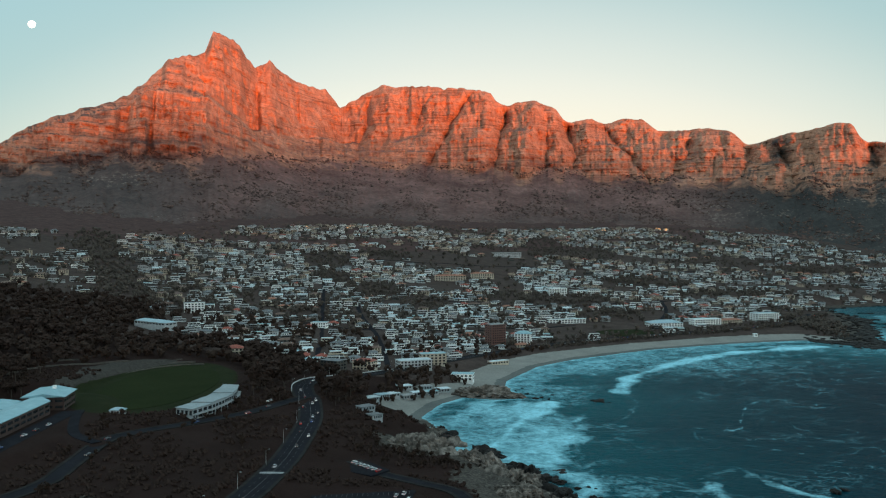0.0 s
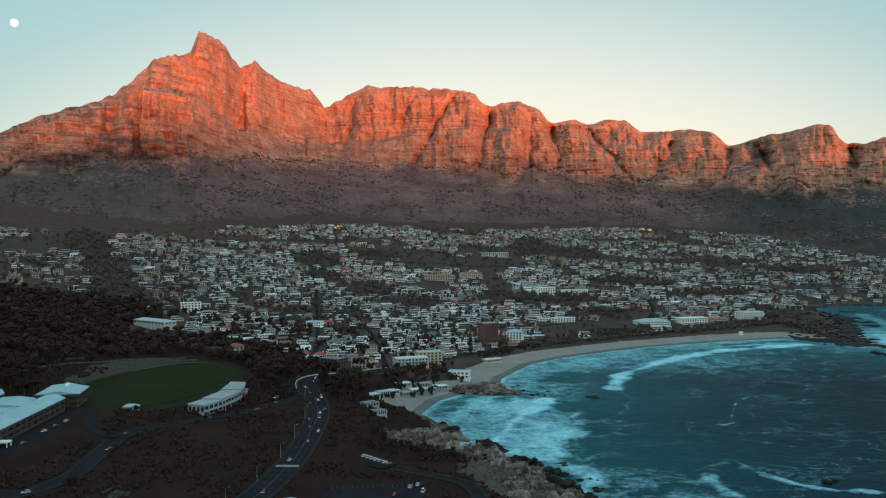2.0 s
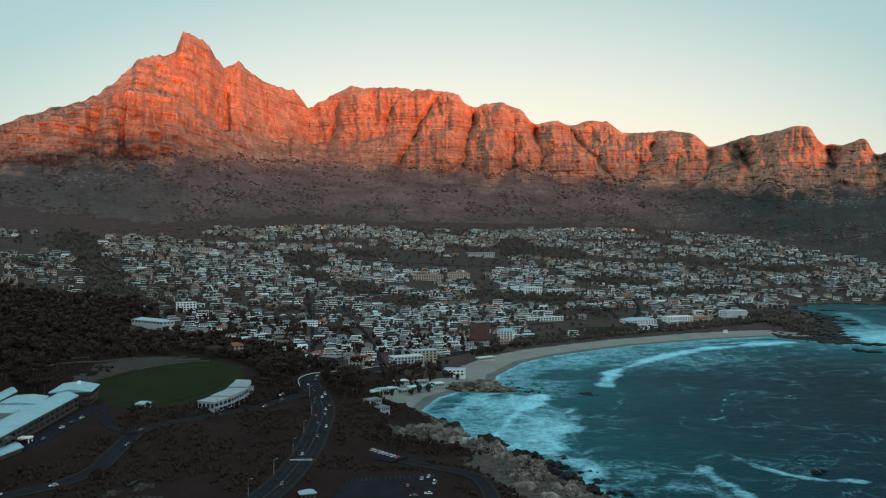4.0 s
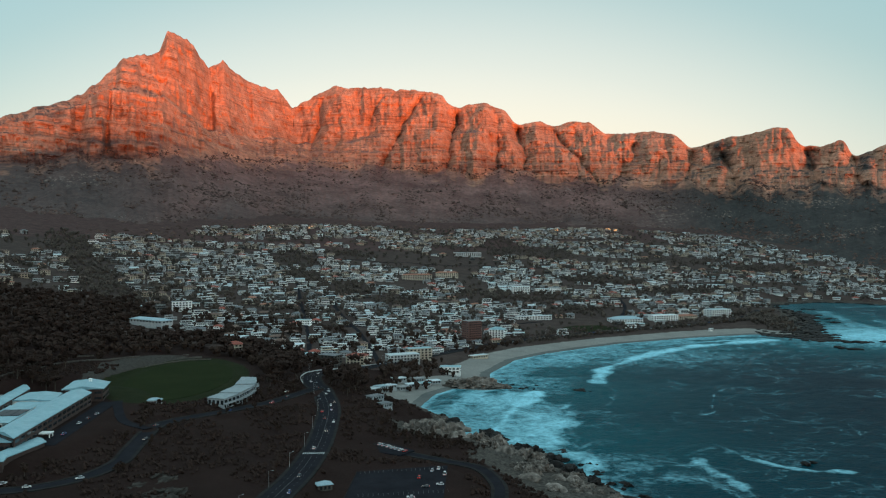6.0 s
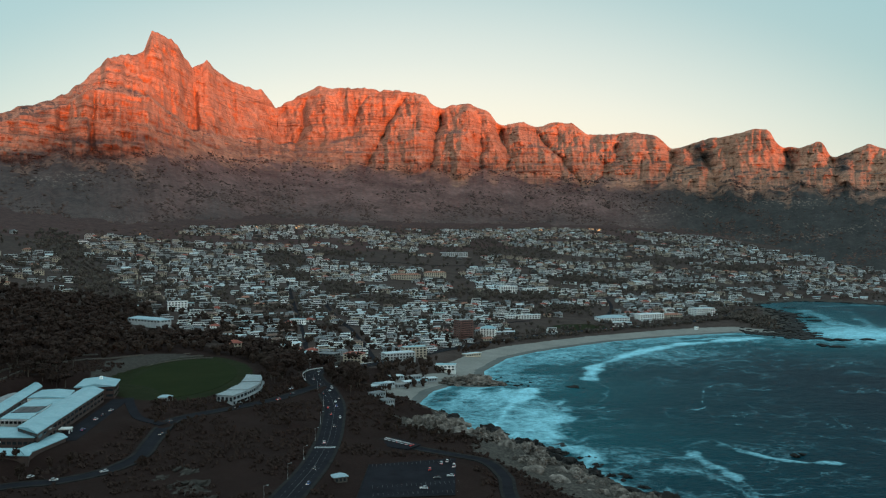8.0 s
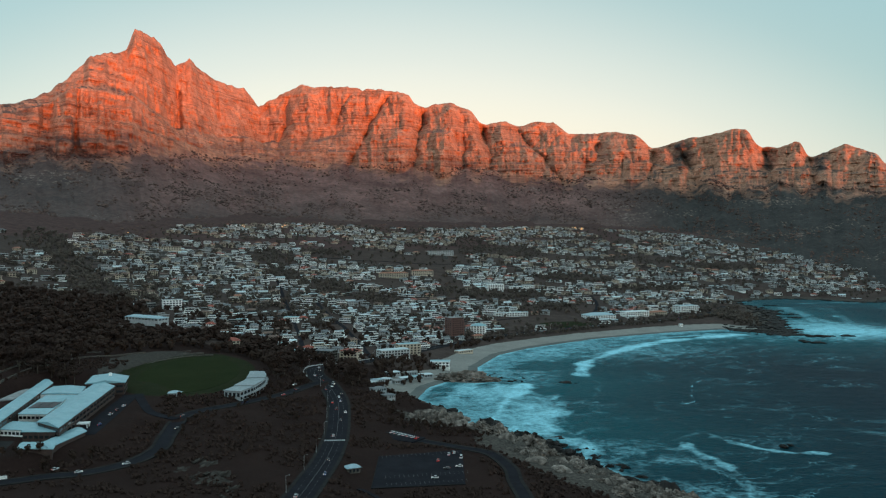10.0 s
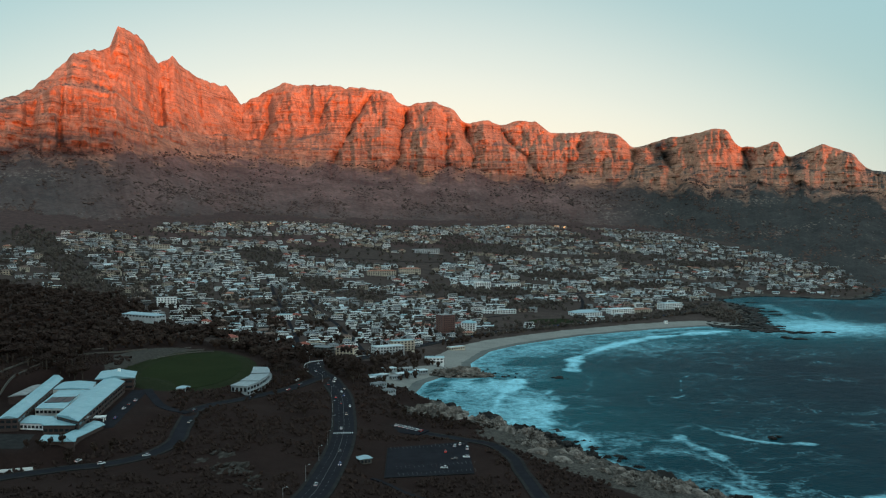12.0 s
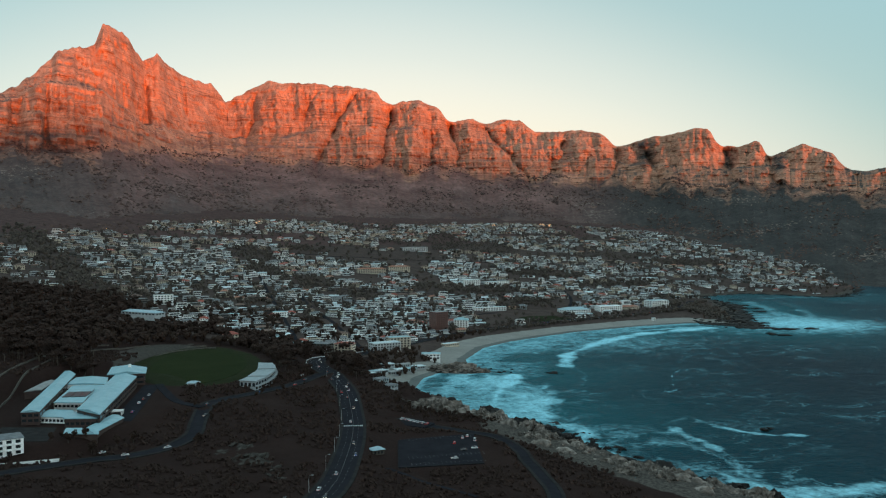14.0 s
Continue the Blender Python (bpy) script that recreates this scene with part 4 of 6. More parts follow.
main_road = road("road", ROAD_MAIN, 7.2, "dark asphalt main road winding down to the beach", dashes=((0.0, 5.5, 0.6, 0.1), (-3.6, 3, 6, 0.09), (3.6, 3, 6, 0.09)))
road("road", ROAD_SIDE, 4.0, "dark asphalt side road curving up past the clubhouse", dashes=())
road("road", ROAD_SCHOOL, 3.2, "narrow asphalt driveway to the school", paths=False, dashes=())
road("road", TRACK, 3.0, "narrow asphalt track along the rocky shore", dashes=())
road("pavement", LOT_WAY, 1.2, "pale concrete path beside the car park", paths=False, dashes=())
TOWN_STREETS = ([(-142, 1000), (-150, 1090), (-174, 1280), (-203, 1513), (-215, 1600)], [(-58, 940), (-85, 1158), (-122, 1320), (-140, 1440)],
                [(-420, 1230), (-200, 1200), (0, 1270), (200, 1400)], [(-520, 1500), (-200, 1510), (60, 1560), (330, 1640), (560, 1760)],
                [(-560, 1850), (-250, 1920), (100, 2000), (450, 2060), (760, 2150)], [(330, 1420), (380, 1560), (400, 1680)])
for line in TOWN_STREETS:
    road("road", line, 3.0, "tree-lined asphalt street between houses", paths=False, dashes=())

# zebra crossing: white stripes across the main road
c = spline(ROAD_MAIN, 4.0)
i = int(np.argmin(np.hypot(c[:, 0] + 98, c[:, 1] - 508)))
t = (c[i + 1] - c[i - 1]) / np.hypot(*(c[i + 1] - c[i - 1]))
n = np.array([t[1], -t[0]])
zc = float(np.mean(ground_at(c[i - 2:i + 3, 0], c[i - 2:i + 3, 1]))) + 0.45
for k in range(11):
    g = Geo()
    o = -6.3 + 1.26 * k
    p = c[i]
    g.face([(*(p + n * (o - 0.33) - t * 1.9), zc), (*(p + n * (o + 0.33) - t * 1.9), zc), (*(p + n * (o + 0.33) + t * 1.9), zc), (*(p + n * (o - 0.33) + t * 1.9), zc)], "zebra")
    part("crossing_stripe", g, main_road, "white painted stripe")


# ---- car parks ----
def slab(name, outline, lift, mat, label, category, thick=1.5):
    g = Geo()
    z = 41.12 if lift == -50 else sum(ground1(*p) for p in outline) / len(outline) + 0.3 if lift == -30 else 22.75 if lift < -9 else max(ground1(*p) for p in outline) + lift
    g.solid([(*p, z - thick) for p in outline], [(*p, z) for p in outline], mat)
    return tagged(new(name, g.mesh(name)), label, category, kind="structure"), z


lot, LOT_Z = slab("pavement", [(-77, 402), (-24, 404), (-16, 482), (-70, 472)], -99, "asphalt", "dark asphalt car park with painted bays", "car park", 4.0)
bay = Geo()
bay.box(-0.06, 0.06, -2.6, 2.6, 0, 0.02, "paint")
bay_mesh = bay.mesh("bay_line")
for row_y0, row_y1, n_bays in ((470, 477, 19), (424, 430, 19), (409, 412, 18)):
    for k in range(n_bays):
        ob = new("bay_line", bay_mesh)
        ob.parent = lot
        ob.location = (-68 + 2.7 * k, row_y0 + (row_y1 - row_y0) * k / n_bays, LOT_Z + 0.02)
lot2, LOT2_Z = slab("pavement", [(-62, 545), (-44, 532), (-34, 545), (-54, 572)], -30, "asphalt", "small asphalt parking place below the road", "car park", 4.0)
# low kerb wall and posts round the car park
for a, b in (((-77, 402), (-24, 404)), ((-70, 472), (-77, 402))):
    g = Geo()
    d = np.array(b) - np.array(a)
    L = float(np.hypot(*d))
    g.box(0, L, -0.15, 0.15, 0, 0.35, "paving")
    ob = tagged(new("kerb", g.mesh("kerb")), "pale concrete kerb edging the car park", "kerb", kind="structure")
    ob.matrix_world = Matrix.Translation((*a, LOT_Z)) @ Matrix.Rotation(math.atan2(d[1], d[0]), 4, "Z")


# ---- cars ----
def car(paint, label, van=False):
    root = thing("car", pose(0, 0, -500), label, "car", "parked and waiting cars")
    g = Geo()
    L, Wd = (4.9, 1.9) if van else (4.3, 1.75)
    o = [(-L / 2, -Wd / 2), (L / 2, -Wd / 2), (L / 2, Wd / 2), (-L / 2, Wd / 2)]
    q = [(-L / 2 + .1, -Wd / 2 + .06), (L / 2 - .15, -Wd / 2 + .06), (L / 2 - .15, Wd / 2 - .06), (-L / 2 + .1, Wd / 2 - .06)]
    g.solid([(*p, 0.28) for p in o], [(*p, 0.62) for p in o], paint)
    g.solid([(*p, 0.62) for p in o], [(*p, 0.92) for p in q], paint)
    part("body", g, root)
    g = Geo()
    x0, x1 = (-L / 2 + .1, L / 2 - 1.0) if van else (-L / 2 + .35, L / 2 - 1.25)
    top = 1.9 if van else 1.45
    lo = [(x0, -Wd / 2 + .1), (x1, -Wd / 2 + .1), (x1, Wd / 2 - .1), (x0, Wd / 2 - .1)]
    hi = [(x0 + .45, -Wd / 2 + .28), (x1 - .65, -Wd / 2 + .28), (x1 - .65, Wd / 2 - .28), (x0 + .45, Wd / 2 - .28)]
    g.solid([(*p, 0.92) for p in lo], [(*p, top) for p in hi], "glass")
    part("window", g, root, "dark window glass")
    g = Geo()
    g.solid([(*p, top) for p in hi], [(p[0] * .98, p[1] * .96, top + 0.07) for p in hi], paint)
    part("roof", g, root)
    g = Geo()
    for k in range(12):
        a, b = 2 * math.pi * k / 12, 2 * math.pi * (k + 1) / 12
        g.face([(0.32 * math.cos(a), -.1, 0.32 * math.sin(a)), (0.32 * math.cos(b), -.1, 0.32 * math.sin(b)), (0.32 * math.cos(b), .1, 0.32 * math.sin(b)), (0.32 * math.cos(a), .1, 0.32 * math.sin(a))], "rubber")
    for s in (-.1, .1):
        ring = [(0.32 * math.cos(2 * math.pi * k / 12), s, 0.32 * math.sin(2 * math.pi * k / 12)) for k in range(12)]
        g.face(ring, "rubber")
    wheel = g.mesh("wheel")
    for x in (-L / 2 + .8, L / 2 - .8):
        for y in (-Wd / 2 + .08, Wd / 2 - .08):
            w = new("wheel", wheel)
            w.parent, w.location = root, (x, y, 0.32)
    for s in (-0.55, 0.55):
        g = Geo().box(L / 2 - .04, L / 2 + .03, s - .16, s + .16, .55, .72, "lamp_white")
        part("headlight", g, root, "lit headlight")
        g = Geo().box(-L / 2 - .03, -L / 2 + .04, s - .14, s + .14, .6, .76, "lamp_red")
        part("tail_light", g, root, "red tail light")
    return root


CARS = {"w": car("car_white", "white hatchback on the asphalt"), "s": car("car_silver", "silver-grey sedan on the asphalt"), "d": car("car_dark", "dark sedan on the asphalt"),
        "r": car("car_red", "red hatchback on the asphalt"), "b": car("car_blue", "dark blue hatchback on the asphalt"), "v": car("car_white", "white delivery van on the asphalt", True)}
used_cars = set()


def put_car(code, x, y, turn, z=None):
    z = ground1(x, y) + 0.36 if z is None else z + 0.01
    m = pose(x, y, z, 0, 0, turn)
    if code in used_cars:
        copy_thing(CARS[code], m)
    else:
        used_cars.add(code)
        CARS[code].matrix_world = m


# along the main road: metres along it, which lane, colour
run = np.r_[0, np.cumsum(np.hypot(*np.diff(c, axis=0).T))]
for s, lane, code in ((245, 1.8, "d"), (262, -5.2, "w"), (300, -1.8, "s"), (352, 5.2, "b"), (395, 1.8, "d"), (470, -1.8, "w"), (520, 1.8, "d"), (545, 5.2, "w"), (556, -1.8, "d"),
                      (580, -5.0, "r"), (586, 1.8, "b"), (601, 1.8, "w"), (612, 5.2, "d"), (632, -5.2, "d"), (641, 1.8, "w"), (650, 5.2, "v"), (663, -1.8, "d"), (690, -1.8, "w"), (720, 5.4, "d"), (745, 1.8, "s"),
                      (820, -1.8, "w"), (905, 1.8, "d"), (1010, -1.8, "w"), (1120, 1.8, "s")):
    p = np.array([np.interp(s, run, c[:, 0]), np.interp(s, run, c[:, 1])])
    q = np.array([np.interp(s + 3, run, c[:, 0]), np.interp(s + 3, run, c[:, 1])])
    d = (q - p) / np.hypot(*(q - p))
    at = p + np.array([d[1], -d[0]]) * lane
    put_car(code, *at, math.degrees(math.atan2(d[1], d[0])) + (180 if lane > 0 else 0))
for x, y, turn, code in ((-134, 688, 240, "w"), (-131, 668, 60, "d"), (-140, 640, 240, "r"), (-166, 601, 235, "b"), (-202, 540, 70, "d"), (-200, 505, 250, "d"), (-214, 428, 215, "s"), (-236, 414, 20, "w"), (-250, 420, 60, "w")):
    put_car(code, x, y, turn)
for k, code in enumerate("wswwswr"):
    put_car(code, -57 + 2.75 * k, 562 - 3.4 * k, 55, LOT2_Z)
for x, y, turn, code in ((-22, 474, 80, "w"), (-19, 462, 80, "v"), (-23, 441, 170, "w"), (-40, 418, 175, "w"), (-34, 456, 80, "r"), (-31, 437, 175, "d"), (-26, 470, 80, "s")):
    put_car(code, x, y, turn, LOT_Z)
for x, y, turn, code in ((-246, 560, 85, "s"), (-247, 545, 85, "d"), (-248, 531, 85, "w"), (-247, 500, 85, "b")):
    put_car(code, x, y, turn)
rng = random.Random(5)
beach_road = [k for k in range(len(c)) if c[k, 1] > 1150]
for k in beach_road[::2]:
    d = c[min(k + 1, len(c) - 1)] - c[k - 1]
    d /= np.hypot(*d)
    put_car(rng.choice("wsdwb"), *(c[k] + np.array([d[1], -d[0]]) * 8.4), math.degrees(math.atan2(d[1], d[0])), ground1(*(c[k])) + 0.45)


# ---- street lamps ----
def street_lamp(m):
    root = thing("street_lamp", m, "grey steel street lamp with a bent arm", "street lamp", "street lamps along the road")
    g = Geo()
    g.solid([(.09 * math.cos(k), .09 * math.sin(k), -0.5) for k in np.arange(8) * math.pi / 4], [(.05 * math.cos(k), .05 * math.sin(k), 8.5) for k in np.arange(8) * math.pi / 4], "grey_wall")
    part("pole", g, root)
    part("arm", Geo().solid([(-.05, -.05, 8.4), (.05, -.05, 8.4), (.05, .05, 8.4), (-.05, .05, 8.4)], [(1.7, -.05, 9.0), (1.8, -.05, 9.0), (1.8, .05, 9.0), (1.7, .05, 9.0)], "grey_wall"), root)
    part("lamp_head", Geo().box(1.5, 2.3, -.14, .14, 8.95, 9.1, "pale_roof"), root)
    return root


lamp = None
t = np.gradient(c, axis=0)
for s in range(200, 1400, 55):
    k = int(np.argmin(np.abs(run - s)))
    d = t[k] / np.hypot(*t[k])
    x, y = c[k] + np.array([d[1], -d[0]]) * -8.4
    m = pose(x, y, ground1(x, y) + 0.4, 0, 0, math.degrees(math.atan2(d[1], d[0])) - 90)
    lamp = copy_thing(lamp, m) if lamp else street_lamp(m)

# ---- sports field ----
g = Geo()
ring = [(-228 + 43 * math.cos(a) - 3 * math.sin(a), 724 + 97 * math.sin(a)) for a in np.linspace(0, 2 * math.pi, 97)[:-1]]
g.solid([(*p, 36.0) for p in ring], [(*p, 37.75) for p in ring], "grass")
tagged(new("lawn", g.mesh("lawn")), "mown dark green oval sports field", "sports field", kind="structure")
for k, (r, dz, lo, hi) in enumerate(((1.17, 0.6, 85, 200), (1.36, 1.7, 95, 205), (1.56, 2.9, 105, 208))):
    g = Geo()
    arc = [(math.radians(a)) for a in range(lo, hi, 4)]
    for a, b in zip(arc[:-1], arc[1:]):
        p, q = [(-228 + 48 * r * math.cos(w), 724 + 103 * (1 + (r - 1) * .5) * math.sin(w)) for w in (a, b)]
        p2, q2 = [(-228 + 48 * (r + .03) * math.cos(w), 724 + 103 * (1 + (r - .97) * .5) * math.sin(w)) for w in (a, b)]
        g.solid([(*p2, 34), (*q2, 34), (*q, 34), (*p, 34)][::-1], [(*p2, 38 + dz), (*q2, 38 + dz), (*q, 38 + dz), (*p, 38 + dz)][::-1], "stone_wall")
    tagged(new("retaining_wall", g.mesh("retaining_wall")), "curved grey-brown stone retaining wall above the sports field", "retaining wall", "terrace walls")


def line_wall(points, height, thick, mat, label, name="retaining_wall", lift=0.0):
    c_ = spline(points, 7)
    h_ = ground_at(c_[:, 0], c_[:, 1]) + lift
    g_ = Geo()
    for (a_, za), (b_, zb) in zip(zip(c_[:-1], h_[:-1]), zip(c_[1:], h_[1:])):
        d_ = (b_ - a_) / np.hypot(*(b_ - a_))
        n_ = np.array([d_[1], -d_[0]]) * thick / 2
        g_.solid([(*(a_ - n_), za - 2), (*(a_ + n_), za - 2), (*(b_ + n_), zb - 2), (*(b_ - n_), zb - 2)],
                 [(*(a_ - n_), za + height), (*(a_ + n_), za + height), (*(b_ + n_), zb + height), (*(b_ - n_), zb + height)], mat)
    return tagged(new(name, g_.mesh(name)), label, "wall", "terrace walls")


line_wall([(-340, 520), (-345, 580), (-343, 650), (-334, 720), (-316, 770), (-285, 815)], 1.3, 0.8, "stone_wall", "long grey-brown stone bank wall behind the school")
line_wall([(-352, 540), (-357, 600), (-354, 670), (-344, 740), (-322, 795)], 1.3, 0.8, "stone_wall", "upper grey-brown stone bank wall behind the school")
line_wall([(-125, 735), (-130, 770), (-126, 812), (-110, 862), (-84, 912), (-55, 955)], 1.0, 0.4, "grey_wall", "grey plastered wall along the bend of the road", "roadside_wall")


# ---- school ----
def outline_block(root, outline, z0, z1, mat, roof, over=0.9, pitch=0.0, windows=(), name="wall"):
    """A wing: walls, an overhanging metal roof and rows of windows on the sides listed."""
    p = np.array(outline, float)
    if sum((p[(k + 1) % len(p)][0] - p[k][0]) * (p[(k + 1) % len(p)][1] + p[k][1]) for k in range(len(p))) > 0:
        p = p[::-1]
    cen = p.mean(0)
    part(name, Geo().solid([(*q, z0) for q in p], [(*q, z1) for q in p], mat), root)
    big = [q + (q - cen) / np.hypot(*(q - cen)) * over for q in p]
    rg = Geo().solid([(*q, z1) for q in big], [(*q, z1 + 0.4) for q in big], roof)
    if pitch and len(p) == 4:
        e = [np.hypot(*(p[1] - p[0])), np.hypot(*(p[2] - p[1]))]
        k = 0 if e[0] < e[1] else 1
        b4 = [np.r_[q, z1 + 0.4] for q in big]
        m1, m2 = (b4[k] + b4[(k + 1) % 4]) / 2 + (0, 0, pitch), (b4[(k + 2) % 4] + b4[(k + 3) % 4]) / 2 + (0, 0, pitch)
        rg.face((b4[k], b4[(k + 1) % 4], m1), roof)
        rg.face((b4[(k + 1) % 4], b4[(k + 2) % 4], m2, m1), roof)
        rg.face((b4[(k + 2) % 4], b4[(k + 3) % 4], m2), roof)
        rg.face((b4[(k + 3) % 4], b4[k], m1, m2), roof)
    part("roof", rg, root, "pale sheet-metal roof" if roof == "white_metal" else "")
    for side, floors, count, wmat in windows:
        a, b = p[side % len(p)], p[(side + 1) % len(p)]
        d = b - a
        L = np.hypot(*d)
        d /= L
        out = np.array([d[1], -d[0]])
        for fl in floors:
            for k in range(count):
                s0, s1 = L * (k + 0.14) / count, L * (k + 0.86) / count
                q = [a + d * s0 + out * .07, a + d * s1 + out * .07, a + d * s1 - out * .1, a + d * s0 - out * .1]
                part("window", Geo().solid([(*w, fl) for w in q], [(*w, fl + 1.7) for w in q], wmat), root)
    return root


school = thing("school_building", Matrix(), "sprawling brick school with pale blue-white metal roofs", "school")
ZS = 41.0
outline_block(school, [(-277, 476), (-259, 457), (-261, 596), (-279, 610)], ZS - 2, 49.3, "brick_wall", "white_metal", 1.2, 1.6, windows=((0, (43, 46.3), 3, "glass"), (1, (43, 46.3), 16, "glass")))
outline_block(school, [(-284, 606), (-257, 609), (-261, 637), (-288, 643)], ZS - 2, 50.0, "brick_wall", "white_metal", 1.6, 2.0, windows=((0, (42.5, 46.5), 4, "glass"), (1, (42.5, 46.5), 5, "glass")))
outline_block(school, [(-310, 472), (-299, 472), (-311, 616), (-323, 634)], ZS - 2, 49.3, "brick_wall", "white_metal", 1.0, 1.3, windows=((0, (43, 46.3), 3, "glass"), (1, (46.3,), 14, "glass")))
outline_block(school, [(-309, 577), (-280, 575), (-284, 604), (-308, 608)], ZS - 2, 48.0, "white_wall", "white_metal", 0.6, 1.0, windows=((0, (43.5,), 6, "glass"),))
outline_block(school, [(-300, 510), (-275, 505), (-281, 574), (-303, 574)], ZS - 2, 47.4, "white_wall", "white_metal", 0.6, windows=((0, (44.5,), 9, "glass"),))
outline_block(school, [(-297, 503), (-279, 500), (-283, 552), (-300, 553)], 47.8, 49.0, "white_wall", "white_metal", 1.2)
for k in range(3):
    x, y = -297 + 5.4 * k, 519
    part("solar_panel", Geo().box(x, x + 5.0, y, y + 19, 49.4, 49.75, "solar"), school, "dark blue-black solar panel")
outline_block(school, [(-302, 478), (-282, 472), (-284, 493), (-299, 498)], ZS - 2, 45.0, "white_wall", "white_metal", 1.4, windows=((0, (42,), 8, "glass"),))
outline_block(school, [(-281, 461), (-262, 459), (-263, 474), (-284, 482)], ZS - 2, 46.5, "brick_wall", "white_metal", 1.0, windows=((0, (42.6,), 6, "glass"),))
outline_block(school, [(-274, 434), (-255, 431), (-258, 446), (-276, 449)], ZS - 4, 42.9, "brick_wall", "white_metal", 1.3, 0.8)
outline_block(school, [(-257, 432), (-248, 472), (-257, 484), (-265, 445)], ZS - 4, 43.2, "brick_wall", "white_metal", 1.3, 0.8)
outline_block(school, [(-333, 560), (-323, 566), (-322, 605), (-330, 602)], ZS - 2, 46.5, "brick_wall", "felt_roof", 0.8, 0.8)
part("cupola", Geo().box(-273, -271, 628, 630, 52, 54.5, "white_wall"), school)
part("porch", Geo().box(-259, -252, 492, 498, 43.5, 44.2, "white_wall"), school)
for y in (492.4, 497.4):
    part("porch_post", Geo().box(-253, -252.4, y - .25, y + .25, 38, 43.6, "white_wall"), school)

slab("pavement", [(-256, 474), (-243, 474), (-245, 606), (-257, 606)], -50, "asphalt", "dark asphalt yard beside the school", "yard")
slab("pavement", [(-318, 430), (-282, 425), (-286, 462), (-320, 468)], -50, "paving", "worn concrete court in front of the school", "court")

# ---- clubhouse, bent along the edge of the field ----
club = thing("clubhouse", Matrix(), "curved white two-storey clubhouse with balconies beside the field", "clubhouse")
outer = [(-171, 611), (-163, 632), (-159, 651), (-157, 669), (-158, 686), (-161, 703)]
inner = [(-184, 617), (-178, 634), (-174, 652), (-172, 669), (-172, 686), (-173, 706)]
for k in range(5):
    quad = [outer[k], outer[k + 1], inner[k + 1], inner[k]]
    roof_z = (41.2, 41.9, 41.4, 42.1, 41.6)[k]
    part("wall", Geo().solid([(*q, 32) for q in quad], [(*q, roof_z - .4) for q in quad], "club_wall"), club)
    cen = np.mean(quad, 0)
    big = [np.array(q) + (np.array(q) - cen) * 0.06 for q in quad]
    part("roof", Geo().solid([(*q, roof_z - .4) for q in big], [(*q, roof_z) for q in big], "club_roof"), club, "flat grey roof")
    a, b = np.array(outer[k], float), np.array(outer[k + 1], float)
    d = (b - a) / np.hypot(*(b - a))
    o = np.array([d[1], -d[0]])
    L = np.hypot(*(b - a))
    for fl in (34.2, 37.6):
        for s in range(4):
            q = [a + d * L * (s + .15) / 4 + o * .06, a + d * L * (s + .85) / 4 + o * .06, a + d * L * (s + .85) / 4 - o * .1, a + d * L * (s + .15) / 4 - o * .1]
            part("window", Geo().solid([(*w, fl) for w in q], [(*w, fl + 2.1) for w in q], "glass"), club)
    q = [a, a + o * 2.2, b + o * 2.2, b]
    deck = part("balcony", Geo().solid([(*w, 36.7) for w in q], [(*w, 37.0) for w in q], "club_wall"), club)
    q = [a + o * 2.05, a + o * 2.2, b + o * 2.2, b + o * 2.05]
    part("railing", Geo().solid([(*w, 37.0) for w in q], [(*w, 37.8) for w in q], "club_wall"), deck)
    for s in (0.0, 0.5):
        p = a + d * L * s + o * 2.0
        part("column", Geo().box(p[0] - .2, p[0] + .2, p[1] - .2, p[1] + .2, 31, 36.7, "club_wall"), club)
a, b = np.array(outer[0]), np.array(inner[0])
for s in range(4):
    q = [b + (a - b) * (s + .2) / 4, b + (a - b) * (s + .8) / 4]
    part("window", Geo().solid([(q[0][0], q[0][1] - .06, 36.5), (q[1][0], q[1][1] - .06, 36.5), (q[1][0], q[1][1] + .3, 36.5), (q[0][0], q[0][1] + .3, 36.5)],
                               [(q[0][0], q[0][1] - .06, 39.5), (q[1][0], q[1][1] - .06, 39.5), (q[1][0], q[1][1] + .3, 39.5), (q[0][0], q[0][1] + .3, 39.5)], "glass"), club)


# ---- houses ----
def windows_row(out, x0, x1, y, z, h, n, depth=0.12):
    w = (x1 - x0) / n
    for k in range(n):
        out.append(("window", Geo().box(x0 + w * (k + .22), x0 + w * (k + .78), y - 0.07, y + depth, z, z + h, "glass")))


def side_windows(out, x, y0, y1, z, h, n):
    w = (y1 - y0) / n
    for k in range(n):
        out.append(("window", Geo().box(x - 0.07, x + 0.07, y0 + w * (k + .2), y0 + w * (k + .8), z, z + h, "glass")))


